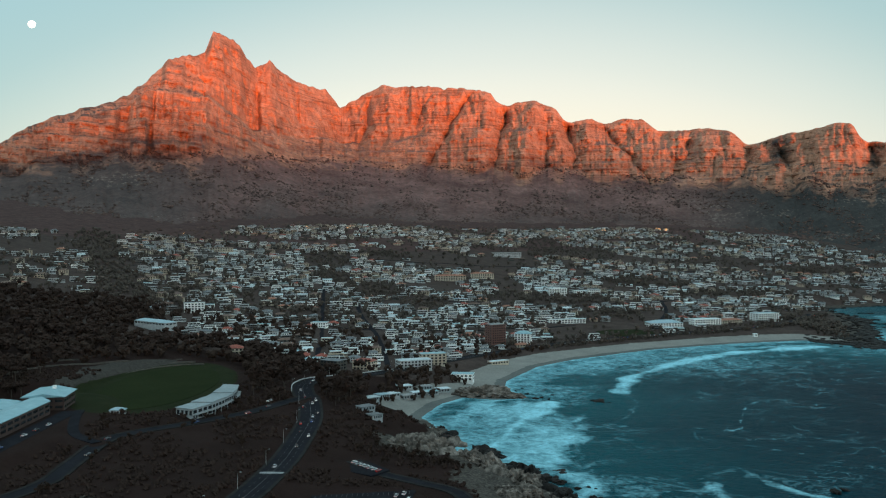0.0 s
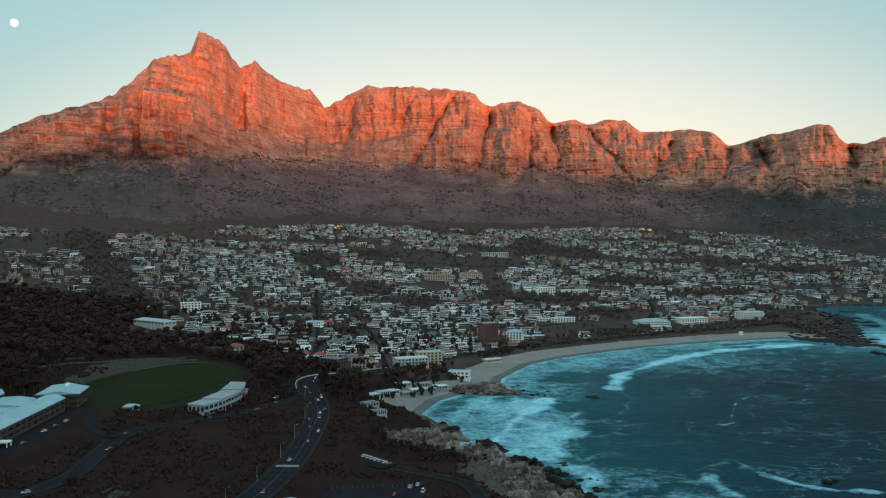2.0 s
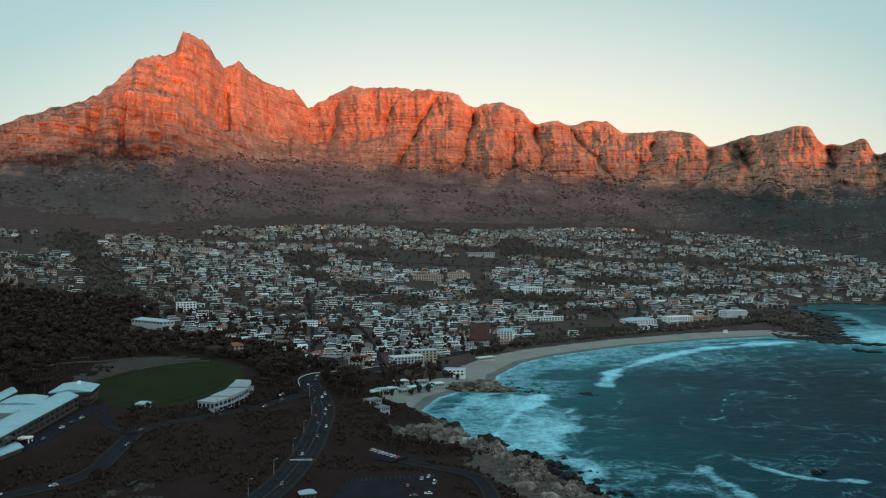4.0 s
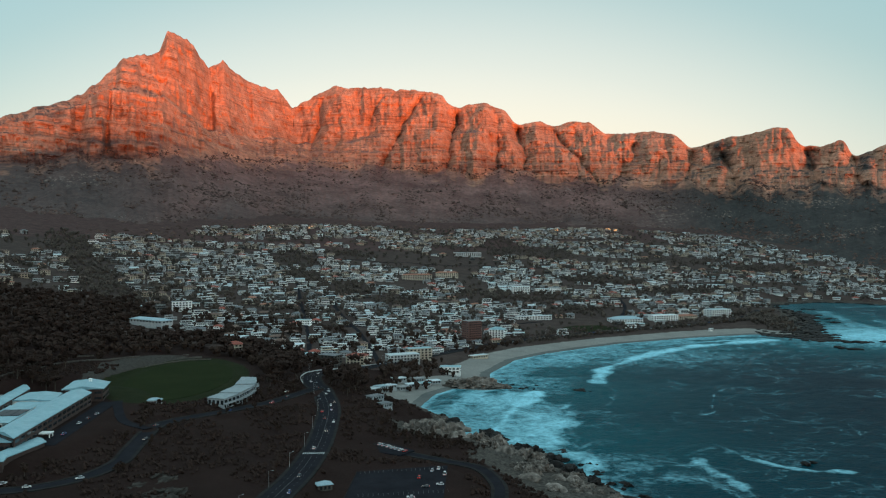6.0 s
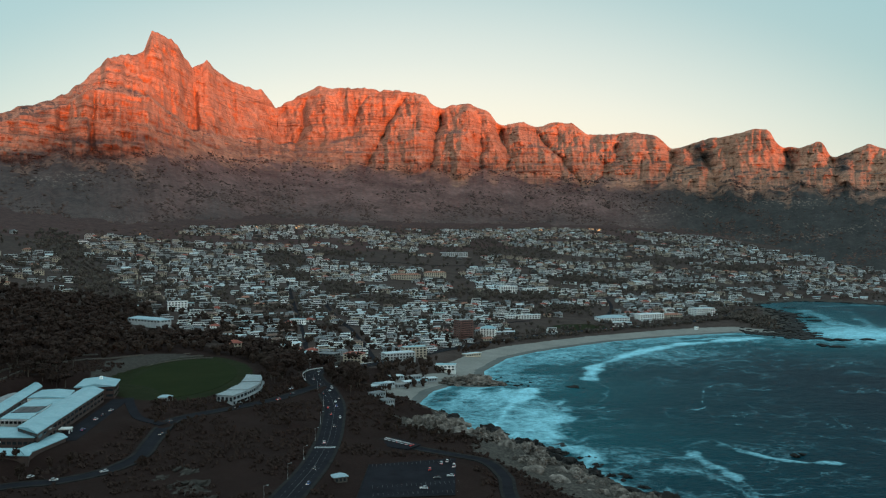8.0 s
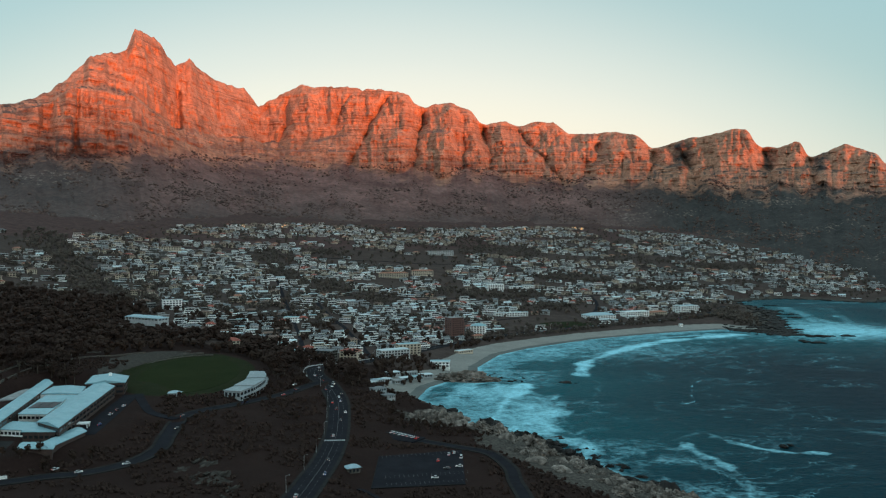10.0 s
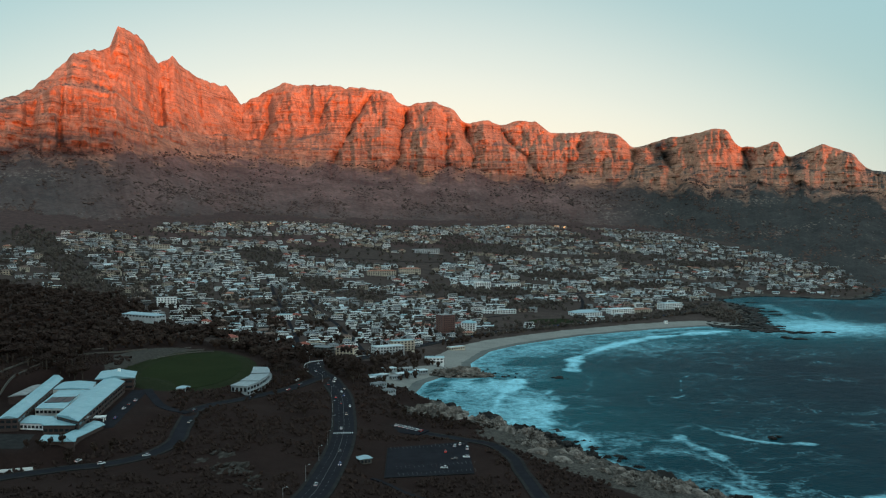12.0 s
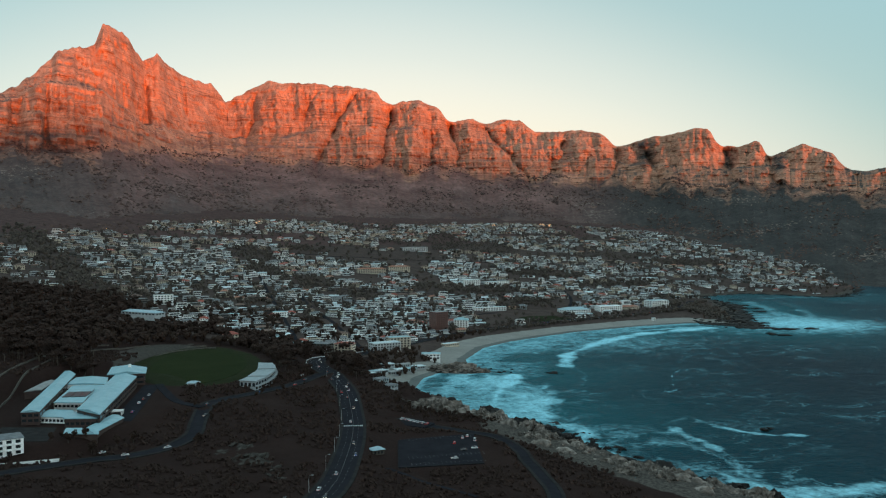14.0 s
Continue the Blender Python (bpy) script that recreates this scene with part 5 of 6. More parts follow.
def flat_house(wall, roof, w, d, floors, back, panes=3, wing=0.0):
    """Boxes stepping back floor by floor, with glazed fronts under deep roof slabs, and balconies."""
    out = []
    y0, z = -d / 2, 0.0
    for k in range(floors):
        x0, x1 = -w / 2 + 1.2 * k, w / 2 - 2.4 * k * (k % 2)
        out.append(("wall", Geo().box(x0, x1, y0, d / 2, z - (4 if k == 0 else 0), z + 2.75, wall)))
        bay = (x1 - x0 - 0.8) / panes
        for q in range(panes):
            out.append(("window", Geo().box(x0 + .4 + bay * q + .2, x0 + .4 + bay * (q + 1) - .2, y0 - .07, y0 + .12, z + .35, z + 2.2, "glass")))
        if k == 0 or floors < 3:
            side_windows(out, x0, y0 + 1, d / 2 - 1, z + .9, 1.2, 2)
        last = k == floors - 1
        out.append(("roof", Geo().box(x0 - .5, x1 + .5, y0 - (1.3 if last else .3), d / 2 + .4, z + 2.75, z + 3.2, wall, roof)))
        if not last:
            out.append(("railing", Geo().box(x0, x1, y0 - .2, y0 - .08, z + 3.2, z + 4.0, "glass" if k % 2 else wall)))
        y0 += back
        z += 3.2
    if wing:
        out.append(("wing", Geo().box(w / 2, w / 2 + wing, -d / 2 + 2.5, d / 2 - 1, -4, 2.5, wall)))
        out.append(("garage_door", Geo().box(w / 2 + .6, w / 2 + wing - .6, -d / 2 + 2.44, -d / 2 + 2.6, 0, 2.0, "dark_wall")))
        out.append(("wing_roof", Geo().box(w / 2 - .1, w / 2 + wing + .4, -d / 2 + 2.0, d / 2 - .8, 2.5, 2.9, wall, roof)))
    return out


def pitched_house(wall, roof, w, d, floors, rise, gable=False, wing=False):
    out = []
    top = 2.8 * floors
    out.append(("wall", Geo().box(-w / 2, w / 2, -d / 2, d / 2, -4, top, wall)))
    out.append(("roof", Geo().hip(-w / 2, w / 2, -d / 2, d / 2, top + .25, rise, roof, over=0.9, gable=gable)))
    if gable:
        g = Geo()
        for s in (-1, 1):
            x = s * (w / 2 - .02)
            g.face([(x, -d / 2, top), (x, d / 2, top), (x, 0, top + rise * .93)] if w >= d else [(-w / 2, s * d / 2, top), (w / 2, s * d / 2, top), (0, s * d / 2, top + rise * .93)], wall)
        out.append(("gable", g))
    for k in range(floors):
        windows_row(out, -w / 2 + .6, w / 2 - .6, -d / 2, 2.8 * k + .6, 1.6, 4)
        side_windows(out, -w / 2, -d / 2 + 1, d / 2 - 1, 2.8 * k + .9, 1.2, 2)
    if wing:
        out.append(("wing", Geo().box(w / 2 - 6, w / 2 - .3, -d / 2 - 4, -d / 2, -4, top - .6, wall)))
        out.append(("wing_roof", Geo().hip(w / 2 - 6, w / 2 - .3, -d / 2 - 4, -d / 2 + 1, top - .4, rise * .6, roof)))
        windows_row(out, w / 2 - 5.6, w / 2 - .8, -d / 2 - 4, .8, 1.5, 2)
    else:
        out.append(("balcony", Geo().box(-w / 2 + 1, w / 2 - 1, -d / 2 - 1.6, -d / 2, 2.8 * (floors - 1) - .25, 2.8 * (floors - 1), wall)))
    out.append(("chimney", Geo().box(w / 4, w / 4 + .8, 0, .8, top, top + rise + .8, wall)))
    return out


# parts, words, width in metres, how many of a hundred low in the town and high on the slope;
# the warm evening light on the upper rows is put into more cream and orange houses
KINDS = [
    (flat_house("white_wall", "pale_roof", 17, 12, 2, 2.5, 4), "white flat-roofed two-storey house with a glazed front", 17, 12, 9),
    (flat_house("white_wall", "felt_roof", 16, 13, 3, 3.2), "white terraced three-storey house stepping back up the slope", 16, 7, 6),
    (flat_house("white_wall", "dark_roof", 20, 11, 2, 3.5, 5), "long white villa under a dark flat roof", 20, 7, 5),
    (flat_house("grey_wall", "felt_roof", 17, 12, 2, 2.0, 4, 6.0), "grey flat-roofed modern house with a garage wing", 23, 8, 6),
    (flat_house("dark_wall", "felt_roof", 16, 12, 2, 2.4, 4), "dark-walled modern house with wide windows", 16, 4, 6),
    (flat_house("grey_wall", "pale_roof", 20, 12, 1, 0.0, 4), "low grey house under a wide pale flat roof", 20, 7, 4),
    (flat_house("cream_wall", "pale_roof", 17, 12, 2, 2.6, 4, 5.0), "cream flat-roofed house with a low wing", 22, 3, 13),
    (flat_house("white_wall", "white_metal", 21, 11, 1, 0.0, 5), "long white bungalow under a pale blue-grey roof", 21, 7, 3),
    (pitched_house("white_wall", "red_tile", 15, 10, 1, 2.5, wing=True), "white cottage with a red tiled roof", 15, 6, 2),
    (pitched_house("white_wall", "slate", 17, 10, 1, 2.4), "white single-storey house with a dark slate roof", 17, 9, 7),
    (pitched_house("cream_wall", "brown_tile", 16, 11, 2, 2.2), "cream two-storey house with a brown tiled roof", 16, 6, 13),
    (pitched_house("white_wall", "pale_roof", 18, 10, 1, 2.1, gable=True), "white bungalow under a pale metal gable roof", 18, 8, 4),
    (pitched_house("grey_wall", "slate", 15, 10, 2, 2.1, wing=True), "grey house with a dark slate roof", 15, 6, 6),
    (pitched_house("dark_wall", "brown_tile", 16, 11, 1, 2.4), "brown house under a low brown tiled roof", 16, 3, 6),
    (pitched_house("cream_wall", "orange_tile", 16, 11, 1, 2.3), "cream bungalow with an orange tiled roof", 16, 2, 8),
]
TOWN = [(-700, 1080), (-548, 1116), (-434, 1184), (-395, 1193), (-345, 1110), (-290, 985), (-240, 972), (-190, 985), (-160, 940), (-128, 880), (-62, 940),
        (48, 1108), (105, 1186), (212, 1276), (300, 1332), (430, 1395), (545, 1480), (625, 1570), (735, 1705), (775, 1818), (896, 1872), (1000, 1805), (1060, 1755),
        (1200, 1915), (1370, 2255), (1240, 2400), (1120, 2640), (1071, 2775), (1000, 2830), (765, 2930), (376, 2890), (290, 2810), (-102, 2580), (-314, 2430), (-502, 2215),
        (-510, 2120), (-561, 1950), (-620, 1910), (-663, 1800), (-829, 1692), (-840, 1400)]
# parks and wooded breaks: centre, half widths, turn
GREENS = [(268, 1345, 48, 42, 0), (-470, 2010, 105, 62, 40), (-290, 2095, 190, 34, 40), (-645, 1690, 40, 170, 24), (-520, 1420, 34, 160, 26), (-430, 1215, 42, 90, 25), (-240, 1870, 42, 85, 10),
          (-203, 1665, 32, 75, 20), (-120, 1590, 45, 70, 5), (-36, 1500, 38, 60, 0), (250, 2370, 44, 190, -7), (348, 2280, 85, 115, 0), (185, 1650, 118, 62, 12), (430, 1910, 90, 55, 5),
          (278, 1505, 50, 52, 0), (560, 1800, 130, 40, 20), (700, 2250, 170, 34, 20), (900, 2200, 120, 52, 20), (620, 2600, 110, 34, 20), (80, 2250, 80, 30, 25), (-130, 2010, 60, 40, 20)]


def inside(poly, x, y):
    hit = False
    for (ax, ay), (bx, by) in zip(poly, poly[1:] + poly[:1]):
        if (ay > y) != (by > y) and x < (bx - ax) * (y - ay) / (by - ay) + ax:
            hit = not hit
    return hit


def in_green(x, y, grow=1.0):
    for cx, cy, ax, ay, turn in GREENS:
        co, si = math.cos(radians(turn)), math.sin(radians(turn))
        u, v = (x - cx) * co + (y - cy) * si, -(x - cx) * si + (y - cy) * co
        if (u / ax) ** 2 + (v / ay) ** 2 < grow:
            return True
    return False


def near_line(lines, x, y, gap):
    return any(np.min(np.hypot(l[:, 0] - x, l[:, 1] - y)) < gap for l in lines)


STREETS = [spline(l, 6) for l in TOWN_STREETS] + [spline(ROAD_MAIN, 6)]
# places kept free for the large buildings that follow: x, y, width, depth
LARGE = [(-353, 2335, 14, 10), (-252, 2412, 14, 10), (495, 2840, 14, 10), (688, 2883, 30, 10), (-327, 1022, 60, 22), (-215, 925, 20, 16), (-326, 1178, 26, 18), (-452, 1805, 60, 16), (10, 1775, 62, 16), (75, 1835, 50, 16), (215, 1712, 34, 18), (258, 1722, 34, 20),
         (146, 2150, 70, 16), (66, 1195, 24, 22), (-28, 985, 52, 50), (-112, 905, 26, 22), (-85, 945, 26, 22), (370, 1415, 110, 34), (520, 1478, 46, 26), (-165, 1190, 30, 18), (105, 1225, 26, 20), (190, 1420, 60, 14),
         (300, 1420, 30, 16), (452, 1440, 46, 18)]
rng = random.Random(11)
plots = []
centre = (150.0, -250.0)
r = 1080.0
while r < 3290:
    a = -42.0
    while a < 40:
        # uphill the mix turns to cream walls, painting in the warm afterglow
        high = min(1.0, max(0.0, (r - 2150) / 350)) * (1.0 if a < 13 else 0.35)
        west, east = min(1.0, max(0.0, (-14.0 - a) / 8)), min(1.0, max(0.0, (a - 8.0) / 10))
        sober = [1 - 0.6 * west - 0.35 * east if "white" in k[1] else 1.0 + 1.5 * west + 0.8 * east * ("dark" in k[1] or "grey" in k[1]) for k in KINDS]
        kind_ = rng.choices(range(len(KINDS)), [(k[3] * (1 - high) + k[4] * high) * f for k, f in zip(KINDS, sober)])[0]
        stretch = rng.uniform(0.72, 1.12)
        half_step = math.degrees((KINDS[kind_][2] * stretch / 2 + rng.uniform(0.8, 3.4)) / r)
        a += half_step
        rr = r + 9 * float(lattice(np.array([a / 2.2]), np.array([r / 140]), 93)[0]) + rng.uniform(-3, 3)
        x, y = centre[0] + rr * math.sin(radians(a)), centre[1] + rr * math.cos(radians(a))
        here = a
        a += half_step
        if not inside(TOWN, x, y) or in_green(x, y) or near_line(STREETS, x, y, 8.5) or rng.random() < 0.11 + 0.22 * west + 0.16 * east or x > 250 and float(shore_distance(np.array([x]), np.array([y]))[0]) < (30 if y < 1690 else 15):
            continue
        if any(abs(x - lx) < lw / 2 + 11 and abs(y - ly) < ld / 2 + 10 for lx, ly, lw, ld in LARGE):
            continue
        if fractal(np.array([x / 120.0]), np.array([y / 170.0]), 91, 3)[0] < -0.55 - 0.3 * (y < 1450 and x < 150) + 0.16 * float(smooth(150, 400, x)):
            continue
        plots.append((x, y, -here + rng.choice((1, 1, 2.4)) * rng.uniform(-12, 12), kind_, stretch, rng.uniform(0.7, 1.0)))
    r += 21.5 + 0.004 * (r - 1000)
heights = ground_at(np.array([p[0] for p in plots]), np.array([p[1] for p in plots]))
order = sorted(range(len(plots)), key=lambda i: plots[i][1] - 0.2 * abs(plots[i][0]))
masters = {}
rest = {}
merged = []
for parts_, *_ in KINDS:
    g = Geo()
    for _, q in parts_:
        g.add(q, Matrix())
    merged.append(g)
for n_th, i in enumerate(order):
    x, y, turn, k, sx_, sy_ = plots[i]
    m = pose(x, y, heights[i] + 0.6, 0, 0, turn) @ Matrix.Diagonal((sx_, sy_, rng.uniform(0.8, 1.0), 1))
    if n_th < 190:
        if k in masters:
            copy_thing(masters[k], m)
        else:
            root = thing("house", m, KINDS[k][1], "house", "houses of the seaside town")
            for nm, q in KINDS[k][0]:
                part(nm, q, root)
            masters[k] = root
    else:
        rest.setdefault(int(y > 1900), Geo()).add(merged[k], m)
for far, g in rest.items():
    tagged(new("town_houses", g.mesh("town_houses")), ("rows of small white and grey houses climbing the hillside", "distant pale houses high on the mountain's lower slope")[far], "houses", kind="stuff")


# houses on the top row; amber emission in some panes stands in for reflected sun
for x, y, turn in ((-353, 2335, 12), (-252, 2412, 8), (495, 2840, -8), (677, 2885, -12), (700, 2880, -12)):
    root = thing("house", pose(x, y, ground1(x, y) + 0.6, 0, 0, turn), "cream house on the top row, sunset glint put in its windows as amber glow", "house", "houses of the seaside town")
    for nm, q in flat_house("cream_wall", "pale_roof", 17, 12, 2, 2.6, 4):
        if nm == "window" and rng.random() < 0.5:
            q.m = ["lamp_glint_amber"] * len(q.m)
        part(nm, q, root)


# ---- large buildings of the town ----
def apartment(x, y, turn, w, d, floors, wall, roof, label, category, bays, balconies=True, pitched=0.0, lift=0.0):
    root = thing(category.replace(" ", "_"), pose(x, y, ground1(x, y) + lift, 0, 0, turn), label, category)
    top = 3.1 * floors
    part("wall", Geo().box(-w / 2, w / 2, -d / 2, d / 2, -6, top, wall), root)
    if pitched:
        part("roof", Geo().hip(-w / 2, w / 2, -d / 2, d / 2, top + .25, pitched, roof), root)
    else:
        part("roof", Geo().box(-w / 2 - .5, w / 2 + .5, -d / 2 - .5, d / 2 + .5, top, top + .5, wall, roof), root)
    for fl in range(floors):
        out = []
        windows_row(out, -w / 2 + .6, w / 2 - .6, -d / 2, 3.1 * fl + .7, 1.8, bays)
        side_windows(out, -w / 2, -d / 2 + 1, d / 2 - 1, 3.1 * fl + .9, 1.5, 3)
        side_windows(out, w / 2, -d / 2 + 1, d / 2 - 1, 3.1 * fl + .9, 1.5, 3)
        for nm, q in out:
            part(nm, q, root)
        if balconies and fl:
            deck = part("balcony", Geo().box(-w / 2 + .5, w / 2 - .5, -d / 2 - 1.6, -d / 2, 3.1 * fl - .2, 3.1 * fl, wall), root)
            part("railing", Geo().box(-w / 2 + .5, w / 2 - .5, -d / 2 - 1.6, -d / 2 - 1.48, 3.1 * fl, 3.1 * fl + .9, wall), deck)
    return root


hall = apartment(-327, 1022, -38, 58, 16, 1, "grey_wall", "blue_roof", "long low hall with a pale blue metal roof among trees", "hall", 10, False, 2.4, 6.0)
apartment(-215, 925, 12, 17, 12, 2, "cream_wall", "red_tile", "cream house with a bright red tiled roof at the wood's edge", "house", 4, True, 3.0)
apartment(-326, 1178, 15, 26, 14, 4, "white_wall", "felt_roof", "white four-storey block of flats with arched balconies", "apartment block", 6)
apartment(-452, 1805, 10, 60, 12, 2, "cream_wall", "orange_tile", "long cream block of flats", "apartment block", 12, False)
apartment(10, 1775, 8, 60, 13, 3, "cream_wall", "orange_tile", "long block of flats with an orange tiled roof", "apartment block", 12, False, 2.5)
apartment(75, 1838, 8, 46, 13, 3, "cream_wall", "orange_tile", "long block of flats with an orange tiled roof", "apartment block", 10, False, 2.5)
apartment(212, 1712, 4, 34, 15, 4, "white_wall", "pale_roof", "bright white four-storey block of flats above the park", "apartment block", 7)
apartment(254, 1724, 4, 20, 15, 3, "white_wall", "pale_roof", "white three-storey block of flats", "apartment block", 5)
apartment(284, 1732, 4, 22, 15, 3, "white_wall", "felt_roof", "white stepped block of flats", "apartment block", 5)
apartment(146, 2150, 8, 68, 12, 3, "grey_wall", "pale_roof", "long pale grey block of flats", "apartment block", 14, False)
apartment(66, 1195, 28, 21, 18, 8, "tower_brick", "felt_roof", "brown brick eight-storey apartment tower near the beach", "apartment tower", 6)
apartment(105, 1222, -14, 22, 16, 4, "white_wall", "white_metal", "white gabled apartment house behind the beach", "apartment house", 5, True, 3.5)
apartment(-165, 1190, -8, 20, 13, 2, "white_wall", "white_metal", "white flat-roofed building beside a street", "building", 6, False)
apartment(-112, 905, -32, 22, 15, 4, "stone_wall", "slate", "stone-faced flats with columns above the road", "apartment block", 5, True, 1.5)
apartment(-84, 945, -22, 22, 14, 3, "cream_wall", "red_tile", "cream house with a red tiled roof above the road", "house", 5, True, 2.2)
apartment(190, 1420, 12, 60, 10, 2, "white_wall", "pale_roof", "long white two-storey row beside the park", "building", 12, False)
apartment(340, 1410, 10, 52, 26, 2, "white_wall", "blue_roof", "low white hotel with a pale green-blue roof", "hotel", 11, True, 4.0)
apartment(408, 1424, 14, 46, 18, 3, "white_wall", "pale_roof", "white terraced hotel wing by the palms", "hotel", 10)
apartment(520, 1478, 20, 40, 22, 4, "white_wall", "blue_roof", "pale four-storey seafront block at the end of the beach", "apartment block", 9)
apartment(452, 1442, 16, 36, 15, 2, "cream_wall", "orange_tile", "cream seafront building with an orange roof", "building", 8, False, 2.2)
apartment(-1155, 2480, 20, 60, 14, 2, "cream_wall", "pale_roof", "lone long building high on the mountain slope", "building", 10, False)
apartment(-34, 972, 20, 36, 17, 3, "grey_wall", "pale_roof", "long grey apartment block with stacked balconies above the road", "apartment block", 9)
apartment(-14, 1004, 14, 28, 14, 4, "cream_wall", "white_metal", "stepped cream apartment block with a pale roof", "apartment block", 6)
# low bungalows behind the small cove beach
for x, y, turn, w, roof in ((-50, 838, 35, 13, "pale_roof"), (-36, 850, 30, 12, "felt_roof"), (-26, 866, 25, 14, "pale_roof"), (-14, 876, 25, 12, "white_metal"), (-3, 890, 20, 13, "pale_roof"), (-58, 822, 40, 11, "blue_roof"),
                            (-20, 888, 20, 12, "felt_roof"), (-40, 872, 28, 13, "pale_roof"), (-62, 700, 40, 12, "slate"), (-54, 685, 40, 9, "slate"), (-66, 800, 45, 12, "pale_roof")):
    apartment(x, y, turn, w, 9, 1, "club_wall", roof, "low pale grey beach bungalow in dark bushes", "bungalow", 4, False, 1.0, 0.4)
villa = apartment(18, 935, -8, 22, 14, 2, "white_wall", "white_metal", "white villa with arches at the edge of the rocks", "villa", 5, True, 0, 2.0)
apartment(62, 1062, 32, 24, 9, 1, "cream_wall", "pale_roof", "low cream pavilion behind the beach", "pavilion", 6, False, 0, 0.5)
apartment(452, 1322, 20, 5, 4, 1, "white_wall", "pale_roof", "small white lifeguard hut on the sand", "hut", 2, False, 0, 0.8)
apartment(-219, 604, 0, 9, 6, 1, "grey_wall", "blue_roof", "small white pavilion by the sports field", "pavilion", 4, False, 1.5)
apartment(-87, 438, 20, 8, 6, 1, "stone_wall", "blue_roof", "small kiosk with a blue hipped roof by the road", "kiosk", 3, False, 1.6)
apartment(-303, 413, 25, 20, 15, 3, "white_wall", "slate", "rounded white house with terraces behind a garden wall", "house", 4, True, 1.8, -1.5)
g = Geo().box(-17, 17, -.2, .2, -3, 1.4, "white_wall")
tagged(new("garden_wall", g.mesh("garden_wall")), "white plastered garden wall below the house", "wall").matrix_world = pose(-287, 402, ground1(-287, 402), 0, 0, 12)


# ---- trees and scrub ----
def clump(rng, size, squash):
    """A small uneven lump of leaves: eight facets with their corners pulled about."""
    v = [Vector(p) * size * rng.uniform(.7, 1.3) for p in ((1, 0, 0), (-1, 0, 0), (0, 1, 0), (0, -1, 0), (0, 0, squash), (0, 0, -squash * .7))]
    return v, ((0, 2, 4), (2, 1, 4), (1, 3, 4), (3, 0, 4), (2, 0, 5), (1, 2, 5), (3, 1, 5), (0, 3, 5))


def crown(rng, mat, n, rx, rz, zc, size, hollow=0.35, squash=0.7):
    g = Geo()
    lobes = [(rng.uniform(-.5, .5) * rx, rng.uniform(-.5, .5) * rx, zc + rng.uniform(-.35, .45) * rz, rng.uniform(.45, .75)) for _ in range(5)]
    for k in range(n):
        lx, ly, lz, ls = lobes[k % 5]
        while True:
            p = Vector((rng.uniform(-1, 1), rng.uniform(-1, 1), rng.uniform(-1, 1)))
            if hollow < p.length < 1:
                break
        p = Vector((lx + p.x * rx * ls, ly + p.y * rx * ls, lz + p.z * rz * ls))
        v, f = clump(rng, size * rng.uniform(.6, 1.3), squash)
        rot = Euler((rng.uniform(0, 6), rng.uniform(0, 6), rng.uniform(0, 6))).to_matrix()
        k0 = len(g.v)
        g.v += [tuple(p + rot @ q) for q in v]
        g.f += [tuple(i + k0 for i in t) for t in f]
        g.m += [mat] * 8
    return g


def trunk(h, r0, limbs, rng):
    g = Geo()
    ring = [(math.cos(a), math.sin(a)) for a in np.arange(6) * math.pi / 3]
    g.solid([(x * r0, y * r0, -1) for x, y in ring], [(x * r0 * .5, y * r0 * .5, h) for x, y in ring], "bark")
    for k in range(limbs):
        a = 6.28 * k / limbs + rng.uniform(-.4, .4)
        e = Vector((math.cos(a) * h * .5, math.sin(a) * h * .5, h * 1.35))
        z = h * rng.uniform(.6, .9)
        g.solid([(x * r0 * .4, y * r0 * .4, z) for x, y in ring], [(e.x + x * r0 * .12, e.y + y * r0 * .12, e.z) for x, y in ring], "bark")
    return g


rng = random.Random(21)
TREES = []
for kind_, (mat, n, rx, rz, zc, size, th, words) in enumerate((("leaf", 110, 4.6, 3.6, 6.6, 1.0, 4.0, "dark leafy garden tree"), ("leaf", 95, 3.4, 3.8, 6.2, .9, 3.5, "small dark evergreen tree"),
                                                               ("pine_leaf", 110, 5.6, 2.3, 10.0, 1.05, 8.5, "flat-topped stone pine with dark needles"), ("pine_leaf", 100, 2.6, 6.5, 9.0, .9, 4.0, "tall narrow dark conifer"))):
    root = thing("tree", pose(0, 0, -400), words, "tree", "trees round the bay")
    part("trunk", trunk(th, .35, 4, rng), root)
    part("crown", crown(rng, mat, n, rx, rz, zc, size), root)
    TREES.append(root)
root = thing("palm_tree", pose(0, 0, -400), "slim palm with a tuft of drooping fronds", "palm tree", "palms along the beach road")
part("trunk", trunk(8, .22, 0, rng), root)
for k in range(13):
    a = 6.28 * k / 13
    g = Geo()
    prev = None
    for s in range(5):
        r_, z_ = 3.4 * s / 4, 8 + 1.1 * math.sin(s / 4 * 2.6) - 1.5 * (s / 4) ** 2
        wv = .38 * (1 - abs(s / 4 - .4))
        row = ((r_ * math.cos(a) - wv * math.sin(a), r_ * math.sin(a) + wv * math.cos(a), z_ - .15), (r_ * math.cos(a), r_ * math.sin(a), z_), (r_ * math.cos(a) + wv * math.sin(a), r_ * math.sin(a) - wv * math.cos(a), z_ - .15))
        if prev:
            g.face((prev[0], prev[1], row[1], row[0]), "leaf")
            g.face((prev[1], prev[2], row[2], row[1]), "leaf")
        prev = row
    part("frond", g, root)
PALM = root

house_xy = np.array([(p[0], p[1]) for p in plots])
spots_t = []


